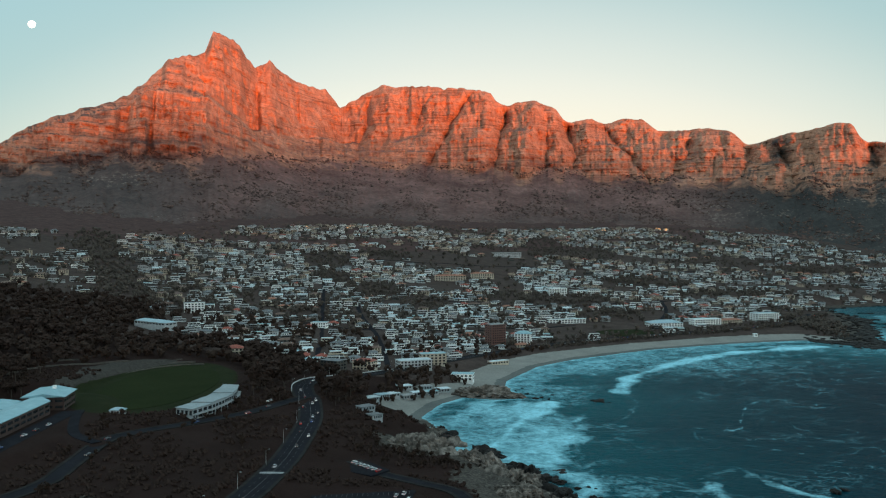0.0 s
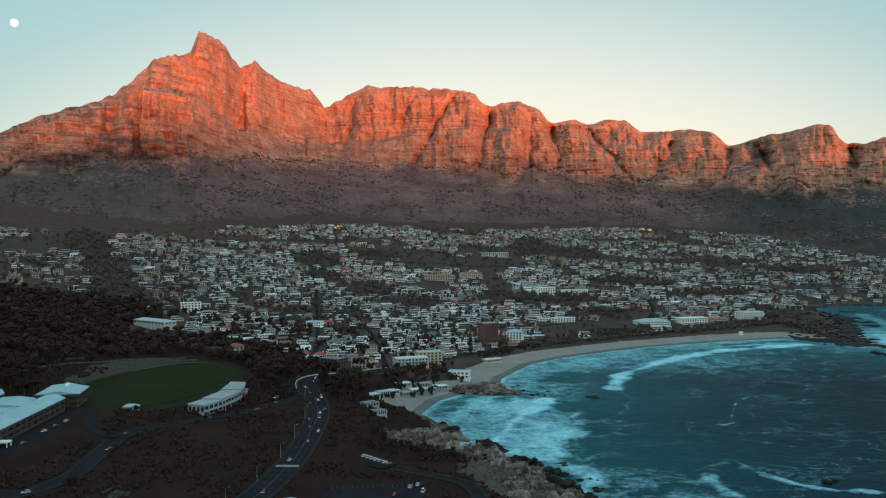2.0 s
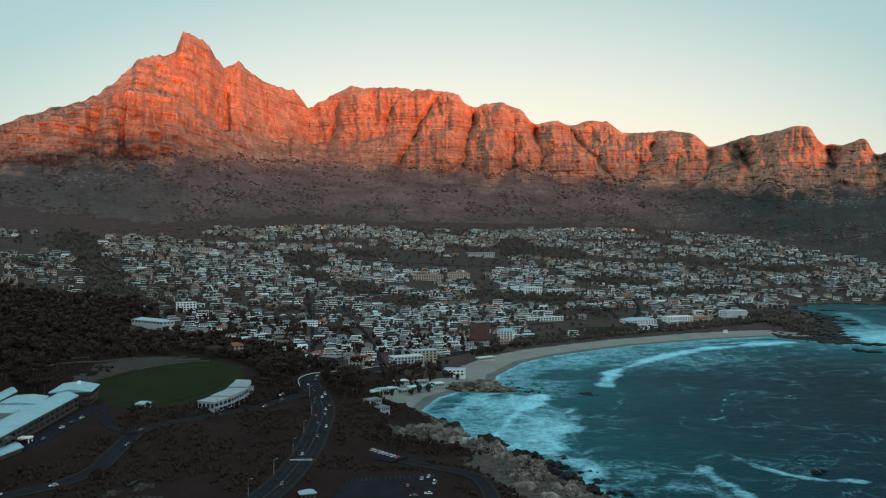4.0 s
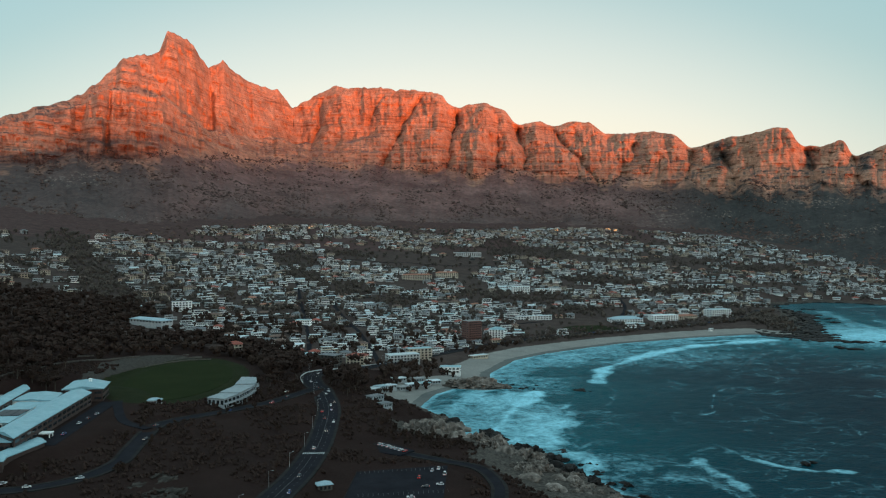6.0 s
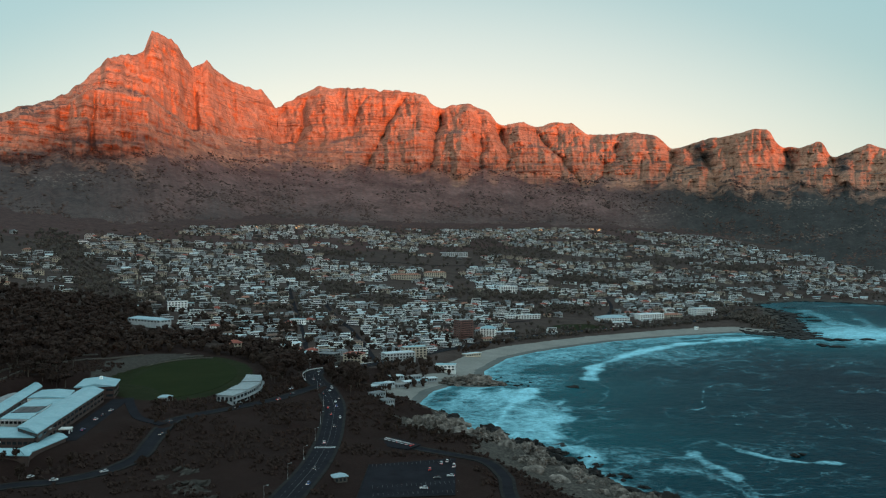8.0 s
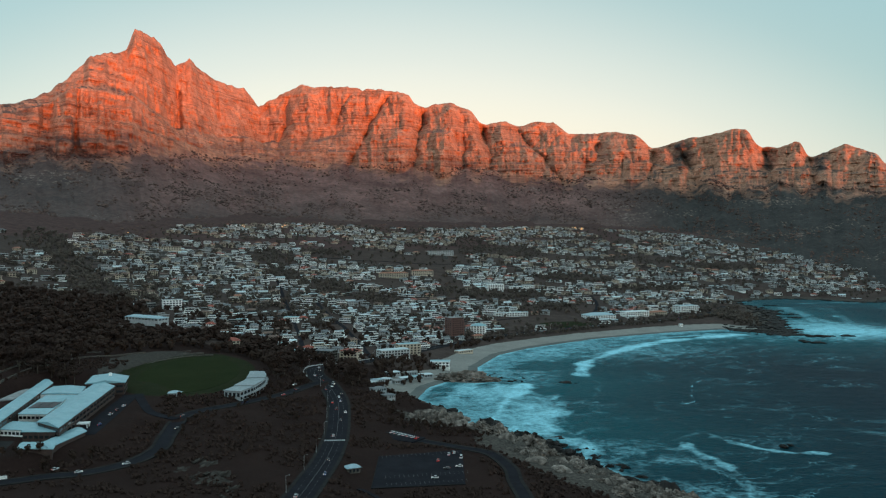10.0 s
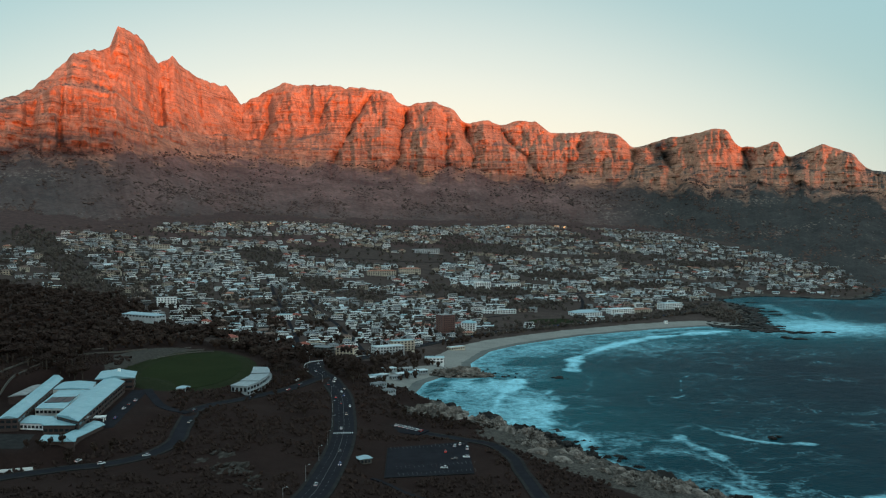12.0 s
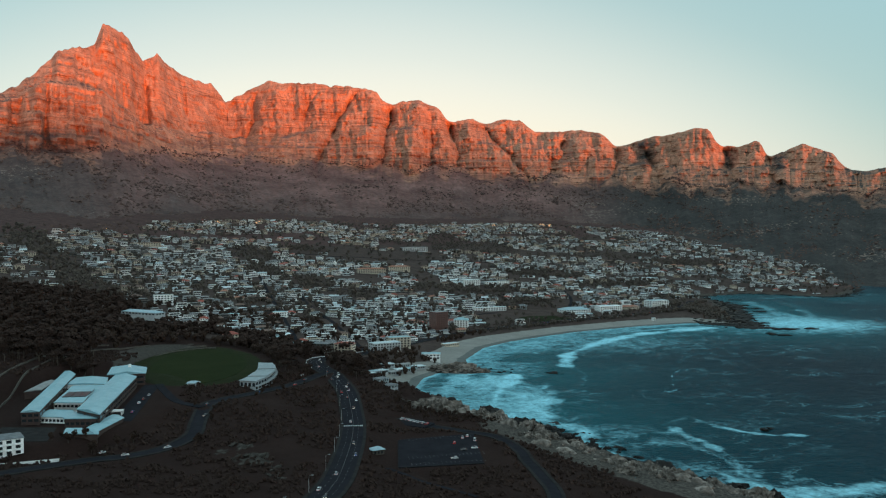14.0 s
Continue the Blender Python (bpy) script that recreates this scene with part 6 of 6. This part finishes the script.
def free(x, y, gap):
    if np.min(np.hypot(house_xy[:, 0] - x, house_xy[:, 1] - y)) < gap:
        return False
    if any(abs(x - lx) < lw / 2 + 3 and abs(y - ly) < ld / 2 + 3 for lx, ly, lw, ld in LARGE):
        return False
    return True


for x, y, turn, pick, _, _ in plots:
    for s in range(3):
        if rng.random() < (0.5 if y < 1700 else 0.36):
            away = rng.uniform(9, 13)
            ang_ = radians(turn) + rng.uniform(-.9, .9)
            spots_t.append((x + away * math.sin(ang_), y - away * math.cos(ang_), rng.choice((0, 0, 1, 1, 1, 3)), rng.uniform(.5, 1.05) * (0.9 if y < 1700 else 0.8)))
for cx, cy, ax, ay, turn in GREENS[3:]:
    for k in range(int(ax * ay * 3.14 / 130)):
        q, a = math.sqrt(rng.random()) * 1.04, rng.uniform(0, 6.283)
        u, v = ax * q * math.cos(a), ay * q * math.sin(a)
        co, si = math.cos(radians(turn)), math.sin(radians(turn))
        x, y = cx + u * co - v * si, cy + u * si + v * co
        if not near_line(STREETS, x, y, 6):
            spots_t.append((x, y, rng.choice((0, 0, 1, 1, 3)), rng.uniform(.5, 1.0) * (0.6 if y > 2200 else 1.0)))
for _ in range(420):
    x, y = rng.uniform(-420, -110), rng.uniform(1080, 1390)
    if free(x, y, 9.0) and not near_line(STREETS, x, y, 6):
        spots_t.append((x, y, rng.choice((0, 0, 1, 1, 3)), rng.uniform(.5, 1.0)))
SIDE_LINE, TRACK_LINE = [spline(ROAD_SIDE, 6)], [spline(TRACK, 6)]
tries = 0
while tries < 8200:
    tries += 1
    u = rng.random()
    if u < 0.5:
        x, y = rng.uniform(-850, 1350), rng.uniform(880, 2850)
        green = in_green(x, y)
        if not inside(TOWN, x, y) or (not green and not free(x, y, 8.0)) or near_line(STREETS, x, y, 4.5 if not green else 6):
            continue
        if (x - 268) ** 2 / 45 ** 2 + (y - 1335) ** 2 / 36 ** 2 < 1:
            continue
        spots_t.append((x, y, rng.choice((0, 0, 1, 1, 3)), rng.uniform(.55, 1.0)))
    elif u < 0.9:
        # woods between the sports field and the town
        x, y = rng.uniform(-700, -70), rng.uniform(640, 1180)
        if inside(TOWN, x, y) or math.hypot((x + 222) / 62, (y - 725) / 125) < 1 or near_line(STREETS, x, y, 11) or math.hypot((x + 165) / 22, (y - 640) / 58) < 1 or not free(x, y, 8):
            continue
        if near_line(SIDE_LINE, x, y, 9) or (x > -300 and y < 690) or math.hypot((x + 318) / 46, (y - 992) / 34) < 1 or math.hypot((x + 222) / 95, (y - 725) / 140) < 1 and x < -222:
            continue
        spots_t.append((x, y, rng.choice((0, 1, 2, 2, 3)), rng.uniform(.7, 1.25)))
    else:
        x, y = rng.uniform(-60, 40), rng.uniform(560, 960)
        if float(shore_distance(np.array([x]), np.array([y]))[0]) < 42 or near_line(STREETS, x, y, 12) or near_line(TRACK_LINE, x, y, 8) or not free(x, y, 8):
            continue
        spots_t.append((x, y, rng.choice((0, 1, 1)), rng.uniform(.4, .7)))
for _ in range(150):
    x, y = rng.gauss(590, 32), rng.gauss(1430, 62)
    if float(shore_distance(np.array([x]), np.array([y]))[0]) > 28 and not near_line(STREETS, x, y, 9):
        spots_t.append((x, y, rng.choice((0, 1, 3)), rng.uniform(.6, 1.1)))
for x, y in ((-236, 440), (-262, 432), (-270, 424), (-244, 432), (-256, 420), (-214, 600), (-210, 560), (-218, 575), (-190, 600), (-140, 600), (-130, 570), (-152, 660), (-146, 672), (-125, 555), (-280, 428), (-310, 428), (-268, 430), (-275, 432), (-250, 428), (-42, 860), (-30, 845), (-8, 880), (-52, 850), (-22, 858), (-48, 826), (-58, 835), (-60, 845), (-12, 862), (-48, 952), (-36, 950), (-20, 960), (-8, 972), (2, 985), (-60, 930), (12, 1000)):
    spots_t.append((x, y, rng.choice((0, 1)), rng.uniform(.6, .95)))
for x, y in SIDE_LINE[0]:
    for _ in range(2):
        a = rng.uniform(0, 6.283)
        x_, y_ = x + 10 * math.cos(a), y + 10 * math.sin(a)
        if rng.random() < 0.5 and not near_line(SIDE_LINE, x_, y_, 7) and not near_line(STREETS, x_, y_, 11) and y > 440 and not (x_ < -242 and y_ < 660):
            spots_t.append((x_, y_, rng.choice((0, 1, 1)), rng.uniform(.35, .65)))
for k in range(len(c)):
    if c[k, 1] > 1090:
        d = c[min(k + 1, len(c) - 1)] - c[k - 1]
        d = d / np.hypot(*d)
        for _ in range(2):
            x, y = c[k] + np.array([d[1], -d[0]]) * rng.choice((-1, 1, 1)) * rng.uniform(11, 24) + d * rng.uniform(-3, 3)
            if 44 < float(shore_distance(np.array([x]), np.array([y]))[0]) and free(x, y, 8):
                spots_t.append((x, y, rng.choice((0, 1, 1)), rng.uniform(.35, .75)))
tz = ground_at(np.array([s[0] for s in spots_t]), np.array([s[1] for s in spots_t]))
near_first = sorted(range(len(spots_t)), key=lambda i: math.hypot(spots_t[i][0] + 100, spots_t[i][1]))
first = set()
small = []
for words in range(4):
    mat = ("leaf", "leaf", "pine_leaf", "pine_leaf")[words]
    g = crown(rng, mat, 8, (4.6, 3.4, 5.6, 2.6)[words], (3.6, 3.8, 2.3, 6.0)[words], (5.6, 5.2, 10.0, 7.0)[words], 2.75)
    g.solid([(.3 * x, .3 * y, -1) for x, y in ((1, 0), (0, 1), (-1, 0), (0, -1))], [(.15 * x, .15 * y, 7) for x, y in ((1, 0), (0, 1), (-1, 0), (0, -1))], "bark")
    small.append((np.array(g.v), np.array([f for f in g.f if len(f) == 3]), mat))
far_v, far_f, far_m, base = [], [], [], 0
for n_th, i in enumerate(near_first):
    x, y, k, s = spots_t[i]
    turn = rng.uniform(0, 360)
    if n_th < 240:
        m = pose(x, y, tz[i] - .3, 0, 0, turn) @ Matrix.Diagonal((s, s, s * rng.uniform(.85, 1.15), 1))
        if k in first:
            copy_thing(TREES[k], m)
        else:
            first.add(k)
            TREES[k].matrix_world = m
    else:
        v, f, mat = small[k]
        co, si = math.cos(turn), math.sin(turn)
        w = np.stack([x + s * (v[:, 0] * co - v[:, 1] * si), y + s * (v[:, 0] * si + v[:, 1] * co), tz[i] - .3 + s * v[:, 2]], -1)
        far_v.append(w)
        far_f.append(f + base)
        # beyond y 1180 the haze-paled leaf colour takes over
        far_m.append(np.full(len(f), 2 if y > 1180 else int(mat == "pine_leaf")))
        base += len(w)
tagged(new("woodland", sheet_mesh("woodland", np.concatenate(far_v), np.concatenate(far_f), [M["leaf"], M["pine_leaf"], M["haze_leaf"]], np.concatenate(far_m), False)),
       "dark garden trees and woods among the houses", "trees", kind="stuff")
for k, i in enumerate(range(1180, 1420, 9)):
    j = int(np.argmin(np.abs(c[:, 1] - i)))
    x, y = c[j, 0] + rng.uniform(8, 14), c[j, 1] - rng.uniform(8, 13)
    m = pose(x, y, ground1(x, y), 0, 0, rng.uniform(0, 360)) @ Matrix.Scale(rng.uniform(.8, 1.3), 4)
    if k:
        copy_thing(PALM, m)
    else:
        PALM.matrix_world = m

# low scrub on the slopes in front
g = crown(rng, "scrub_leaf", 5, 1.6, .9, .6, .9, 0.1)
bv, bf = np.array(g.v), np.array(g.f)
rs = np.random.RandomState(7)
bx, by = rs.uniform(-420, 60, 16000), rs.uniform(180, 760, 16000)
keep = (shore_distance(bx, by) > 42 - 26 * smooth(640, 660, by) * smooth(745, 735, by) + 20 * smooth(585, 535, by) * smooth(250, 330, by)) & (np.hypot((bx + 228) / 52, (by - 724) / 108) > 1.15) & (np.hypot((bx + 288) / 62, (by - 545) / 130) > 1.05)
keep &= ~((bx > -88) & (bx < -8) & (by > 396) & (by < 490)) & ~((bx > -68) & (bx < -30) & (by > 525) & (by < 578))
for line, gap in ((ROAD_MAIN, 11), (ROAD_SIDE, 8.5), (ROAD_SCHOOL, 5), (TRACK, 6.5), (LOT_WAY, 3.5)):
    l = spline(line, 5)
    for k in range(len(l)):
        keep &= np.hypot(bx - l[k, 0], by - l[k, 1]) > gap
keep &= fractal(bx / 22, by / 22, 97, 3) > -0.35
bx, by = bx[keep], by[keep]
bz = ground_at(bx, by)
sc, tu = rs.uniform(.5, 1.4, len(bx)), rs.uniform(0, 6.28, len(bx))
X = bx[:, None] + sc[:, None] * (bv[None, :, 0] * np.cos(tu)[:, None] - bv[None, :, 1] * np.sin(tu)[:, None])
Y = by[:, None] + sc[:, None] * (bv[None, :, 0] * np.sin(tu)[:, None] + bv[None, :, 1] * np.cos(tu)[:, None])
Zb = bz[:, None] + sc[:, None] * bv[None, :, 2]
F = (np.arange(len(bx)) * len(bv))[:, None, None] + bf[None]
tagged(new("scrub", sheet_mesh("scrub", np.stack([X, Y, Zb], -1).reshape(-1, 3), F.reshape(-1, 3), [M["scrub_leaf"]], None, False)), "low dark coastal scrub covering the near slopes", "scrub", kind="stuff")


# ---- rocks ----
def boulder_mesh(seed, mat, sub=3, rough=0.28):
    bm = bmesh.new()
    bmesh.ops.create_icosphere(bm, subdivisions=sub, radius=1.0)
    off = Vector((seed * 7.1, seed * 3.3, seed * 1.7))
    for v in bm.verts:
        n1 = noise.noise(v.co * 1.1 + off)
        n2 = noise.noise(v.co * 2.6 + off)
        crack = min(1.0, abs(noise.noise(v.co * 1.7 - off)) * 6)
        v.co *= 1 + rough * n1 + 0.12 * n2 - 0.14 * (1 - crack)
        v.co.z *= 0.8
    me = bpy.data.meshes.new("boulder")
    bm.to_mesh(me)
    bm.free()
    me.polygons.foreach_set("use_smooth", [sub > 2] * len(me.polygons))
    me.materials.append(M[mat])
    return me


def crag_mesh(seed, mat="granite", sub=4):
    """A broken outcrop: slabs cut by upright joints, with clefts between and chipped edges."""
    bm = bmesh.new()
    bmesh.ops.create_icosphere(bm, subdivisions=sub, radius=1.0)
    off = Vector((seed * 5.7, seed * 2.9, seed * 4.1))
    for v in bm.verts:
        p = v.co.copy()
        q = Vector((p.x * 1.9 + 0.5 * p.z, p.y * 2.6 + 0.3 * p.x, p.z * 1.1)) + off
        near, _ = noise.voronoi(q)
        cleft = min(1.0, (near[1] - near[0]) * 4.5)
        block = noise.cell(q * 1.0) * 0.22 + noise.cell(p * 3.9 - off) * 0.12
        v.co *= 0.74 + block + 0.28 * cleft + 0.10 * noise.noise(p * 6 + off)
        v.co.z *= 0.85
    me = bpy.data.meshes.new("crag")
    bm.to_mesh(me)
    bm.free()
    me.materials.append(M[mat])
    return me


dry = [boulder_mesh(k, "granite") for k in range(3)] + [crag_mesh(k) for k in range(6)]
crags = dry[3:]
wet = [boulder_mesh(k + 10, "wet_rock", 3, 0.35) for k in range(2)] + [crag_mesh(k + 20, "wet_rock", 3) for k in range(3)]
rng = random.Random(33)


def rock(x, y, s, z=None, w=False, flat=1.0, turn=None, pick=None):
    z = (ground1(x, y) if z is None else z) - 0.15 * s
    ob = new("rock", rng.choice(pick or (wet if w else dry)))
    ob.matrix_world = pose(x, y, z, rng.uniform(-15, 15), rng.uniform(-15, 15), rng.uniform(0, 360) if turn is None else turn) @ Matrix.Diagonal((s * rng.uniform(.9, 1.5), s * rng.uniform(.75, 1.1), s * flat * rng.uniform(.7, 1.1), 1))
    return tagged(ob, "dark sea-wet boulder in the surf" if w else "rounded pale granite boulder on the shore", "rock", "shore rocks")


# the big outcrops: the point between the two beaches, the stacks by the cove, the headland
for x, y, s, f in ((28, 880, 15, .5), (44, 876, 14, .5), (58, 872, 11, .45), (69, 868, 7, .4), (36, 890, 12, .5), (50, 884, 11, .5), (20, 893, 10, .5)):
    rock(x, y, s, 1.5, flat=f * 1.4, turn=-10, pick=crags)
for x, y, s in ((-22, 642, 8), (-14, 648, 10), (-10, 634, 9), (-19, 656, 8), (-5, 655, 7), (-28, 630, 8), (-8, 664, 7), (-20, 622, 8), (-31, 644, 6), (-14, 618, 7), (-2, 640, 6)):
    rock(x, y, s * 1.25, flat=1.35, pick=crags)
for x, y, s in ((6, 676, 6.5), (12, 672, 4), (2, 682, 3)):
    rock(x, y, s, 1.0, flat=1.2)
for x, y, s, f in ((72, 598, 5.5, .35), (78, 594, 3, .5), (73, 574, 3.4, .8), (69, 580, 3, .8), (83, 590, 1.6, .6), (88, 563, 1.8, .6), (93, 560, 1.3, .6), (106, 470, 2.6, .9), (112, 464, 2, .7), (143, 843, 3.6, .7), (138, 848, 2, .5),
                   (152, 838, 1.5, .5), (85, 862, 1.6, .5), (92, 866, 1.3, .5), (98, 858, 1.2, .5), (104, 880, 1.1, .5), (30, 646, 3, .7), (36, 650, 2.6, .8), (26, 652, 2, .7), (40, 640, 2.2, .7), (238, 552, 3, .5), (246, 556, 2, .5)):
    rock(x, y, s * 1.35, 0.5, w=True, flat=f)
for k in range(60):
    p = rng.choice(((28, 650), (40, 640), (55, 605), (70, 570), (82, 540), (96, 500), (108, 470), (125, 432), (150, 396), (8, 660), (60, 900), (78, 866)))
    x, y = p[0] + rng.gauss(6, 7), p[1] + rng.gauss(4, 9)
    if -16 < float(shore_distance(np.array([x]), np.array([y]))[0]) < 2:
        rock(x, y, rng.uniform(1.0, 3.2), 0.5, w=True, flat=rng.uniform(.5, .9))
made = 0
shore_line = spline([p for p in SHORE_NEAR if 200 < p[1] < 740], 2.5)
while made < 250:
    k = rng.randrange(len(shore_line))
    p = shore_line[k]
    inland = rng.uniform(-4, 66 if 330 < p[1] < 550 else 46)
    x, y = p[0] - inland * rng.uniform(.75, 1.0), p[1] + rng.uniform(-4, 4)
    d = float(shore_distance(np.array([x]), np.array([y]))[0])
    if not -5 < d < (64 if 330 < y < 550 else 44 if y < 640 else 12) or near_line(TRACK_LINE, x, y, 7):
        continue
    rock(x, y, rng.choice((1.6, 2.4, 3.4, 4.6, 6.0, 7.6)) * rng.uniform(.8, 1.2), w=d < 6.0, flat=rng.uniform(.75, 1.25))
    made += 1
# the far headlands: ledges of dark low rock, joined
g_v, g_f, base = [], [], 0
bmr = boulder_mesh(40, "wet_rock", 2)
rv = np.array([tuple(v.co) for v in bmr.vertices])
rf = np.array([tuple(p.vertices) for p in bmr.polygons])
far_line = spline([(530, 1280), (552, 1250), (584, 1212), (608, 1295), (654, 1413), (715, 1545), (728, 1640), (712, 1690), (757, 1801), (896, 1859), (976, 1797), (1051, 1738), (1204, 1897), (1386, 2252)], 3)
rs = np.random.RandomState(3)
for p in np.concatenate([far_line, far_line[:200]]):
    x, y, s = p[0] + rs.normal(0, 9), p[1] + rs.normal(0, 9), rs.uniform(1.5, 6.5)
    a = rs.uniform(0, 6.28)
    w = rv * (s * rs.uniform(.9, 2), s, s * rs.uniform(.25, .5))
    g_v.append(np.stack([x + w[:, 0] * np.cos(a) - w[:, 1] * np.sin(a), y + w[:, 0] * np.sin(a) + w[:, 1] * np.cos(a), w[:, 2] + 0.3], -1))
    g_f.append(rf + base)
    base += len(rv)
made = 0
while made < 420:
    x, y = rs.uniform(520, 740), rs.uniform(1200, 1680)
    d = float(shore_distance(np.array([x]), np.array([y]))[0])
    if not -6 < d < 50 or rs.uniform(0, 55) < d:
        continue
    s, a = rs.uniform(1.5, 5.5), rs.uniform(0, 6.28)
    w = rv * (s * rs.uniform(.9, 2), s, s * rs.uniform(.3, .6))
    g_v.append(np.stack([x + w[:, 0] * np.cos(a) - w[:, 1] * np.sin(a), y + w[:, 0] * np.sin(a) + w[:, 1] * np.cos(a), w[:, 2] + max(0.2, float(ground1(x, y)))], -1))
    g_f.append(rf + base)
    base += len(rv)
    made += 1
REEFS = ((790, 1696, 24), (738, 1572, 27), (732, 1509, 32), (714, 1453, 18), (655, 1395, 22), (636, 1347, 18), (621, 1271, 16), (598, 1204, 18), (612, 1189, 27), (626, 1187, 18), (657, 1185, 18), (563, 1133, 9), (578, 1119, 11), (577, 1226, 40))
for rx_, ry_, wide_ in REEFS:
    for k in range(14):
        x, y, s = rx_ + rs.uniform(-.5, .5) * wide_, ry_ + rs.normal(0, 4), rs.uniform(1.5, 4.5)
        w = rv * (s * rs.uniform(1.2, 2.4), s, s * rs.uniform(.3, .6))
        g_v.append(np.stack([x + w[:, 0], y + w[:, 1], w[:, 2] + 0.4], -1))
        g_f.append(rf + base)
        base += len(rv)
tagged(new("headland_rocks", sheet_mesh("headland_rocks", np.concatenate(g_v), np.concatenate(g_f), [M["wet_rock"]], None, True)), "low dark rock ledges round the far headlands", "rocks", kind="stuff")
# bare granite slabs on the scrub slope
M["old_granite"] = material("lichened_granite", [(0.020, 0.017, 0.015), (0.046, 0.039, 0.034), (0.075, 0.065, 0.057)], 4, 0.95, 0.8, fine=0.6, spec=0.03)
slabs = [crag_mesh(k + 30, "old_granite") for k in range(3)]
for x, y, s in ((-176, 432, 8), (-171, 420, 9), (-166, 408, 9), (-161, 397, 10), (-156, 384, 9), (-151, 371, 9), (-147, 358, 8), (-180, 416, 6), (-172, 402, 6), (-143, 345, 7), (-165, 386, 6)):
    ob = rock(x, y, s, ground1(x, y) - s * .1, flat=.38, turn=70, pick=slabs)
    tagged(ob, "bare grey granite slab in the dark scrub", "rock", "shore rocks")
# tidal pool between the rocks
pool = Geo()
o = [(44, 376), (62, 382), (74, 408), (52, 396)]
pz = min(ground1(*p) for p in o) + 0.4
pool.solid([(*p, pz - 3) for p in o], [(*p, pz) for p in o], "water_pool")
tagged(new("tidal_pool", pool.mesh("tidal_pool")), "still grey-green tidal pool among boulders", "pool", kind="structure")

# an amber lamp burning at the top of the town
beacon = street_lamp(pose(-556, 1925, ground1(-556, 1925)))
tagged(beacon, "street lamp with a lit amber head above the houses")
part("lit_bulb", Geo().box(1.2, 2.6, -.8, .8, 8.2, 9.4, "lamp_glint_amber"), beacon, "glowing amber lamp")
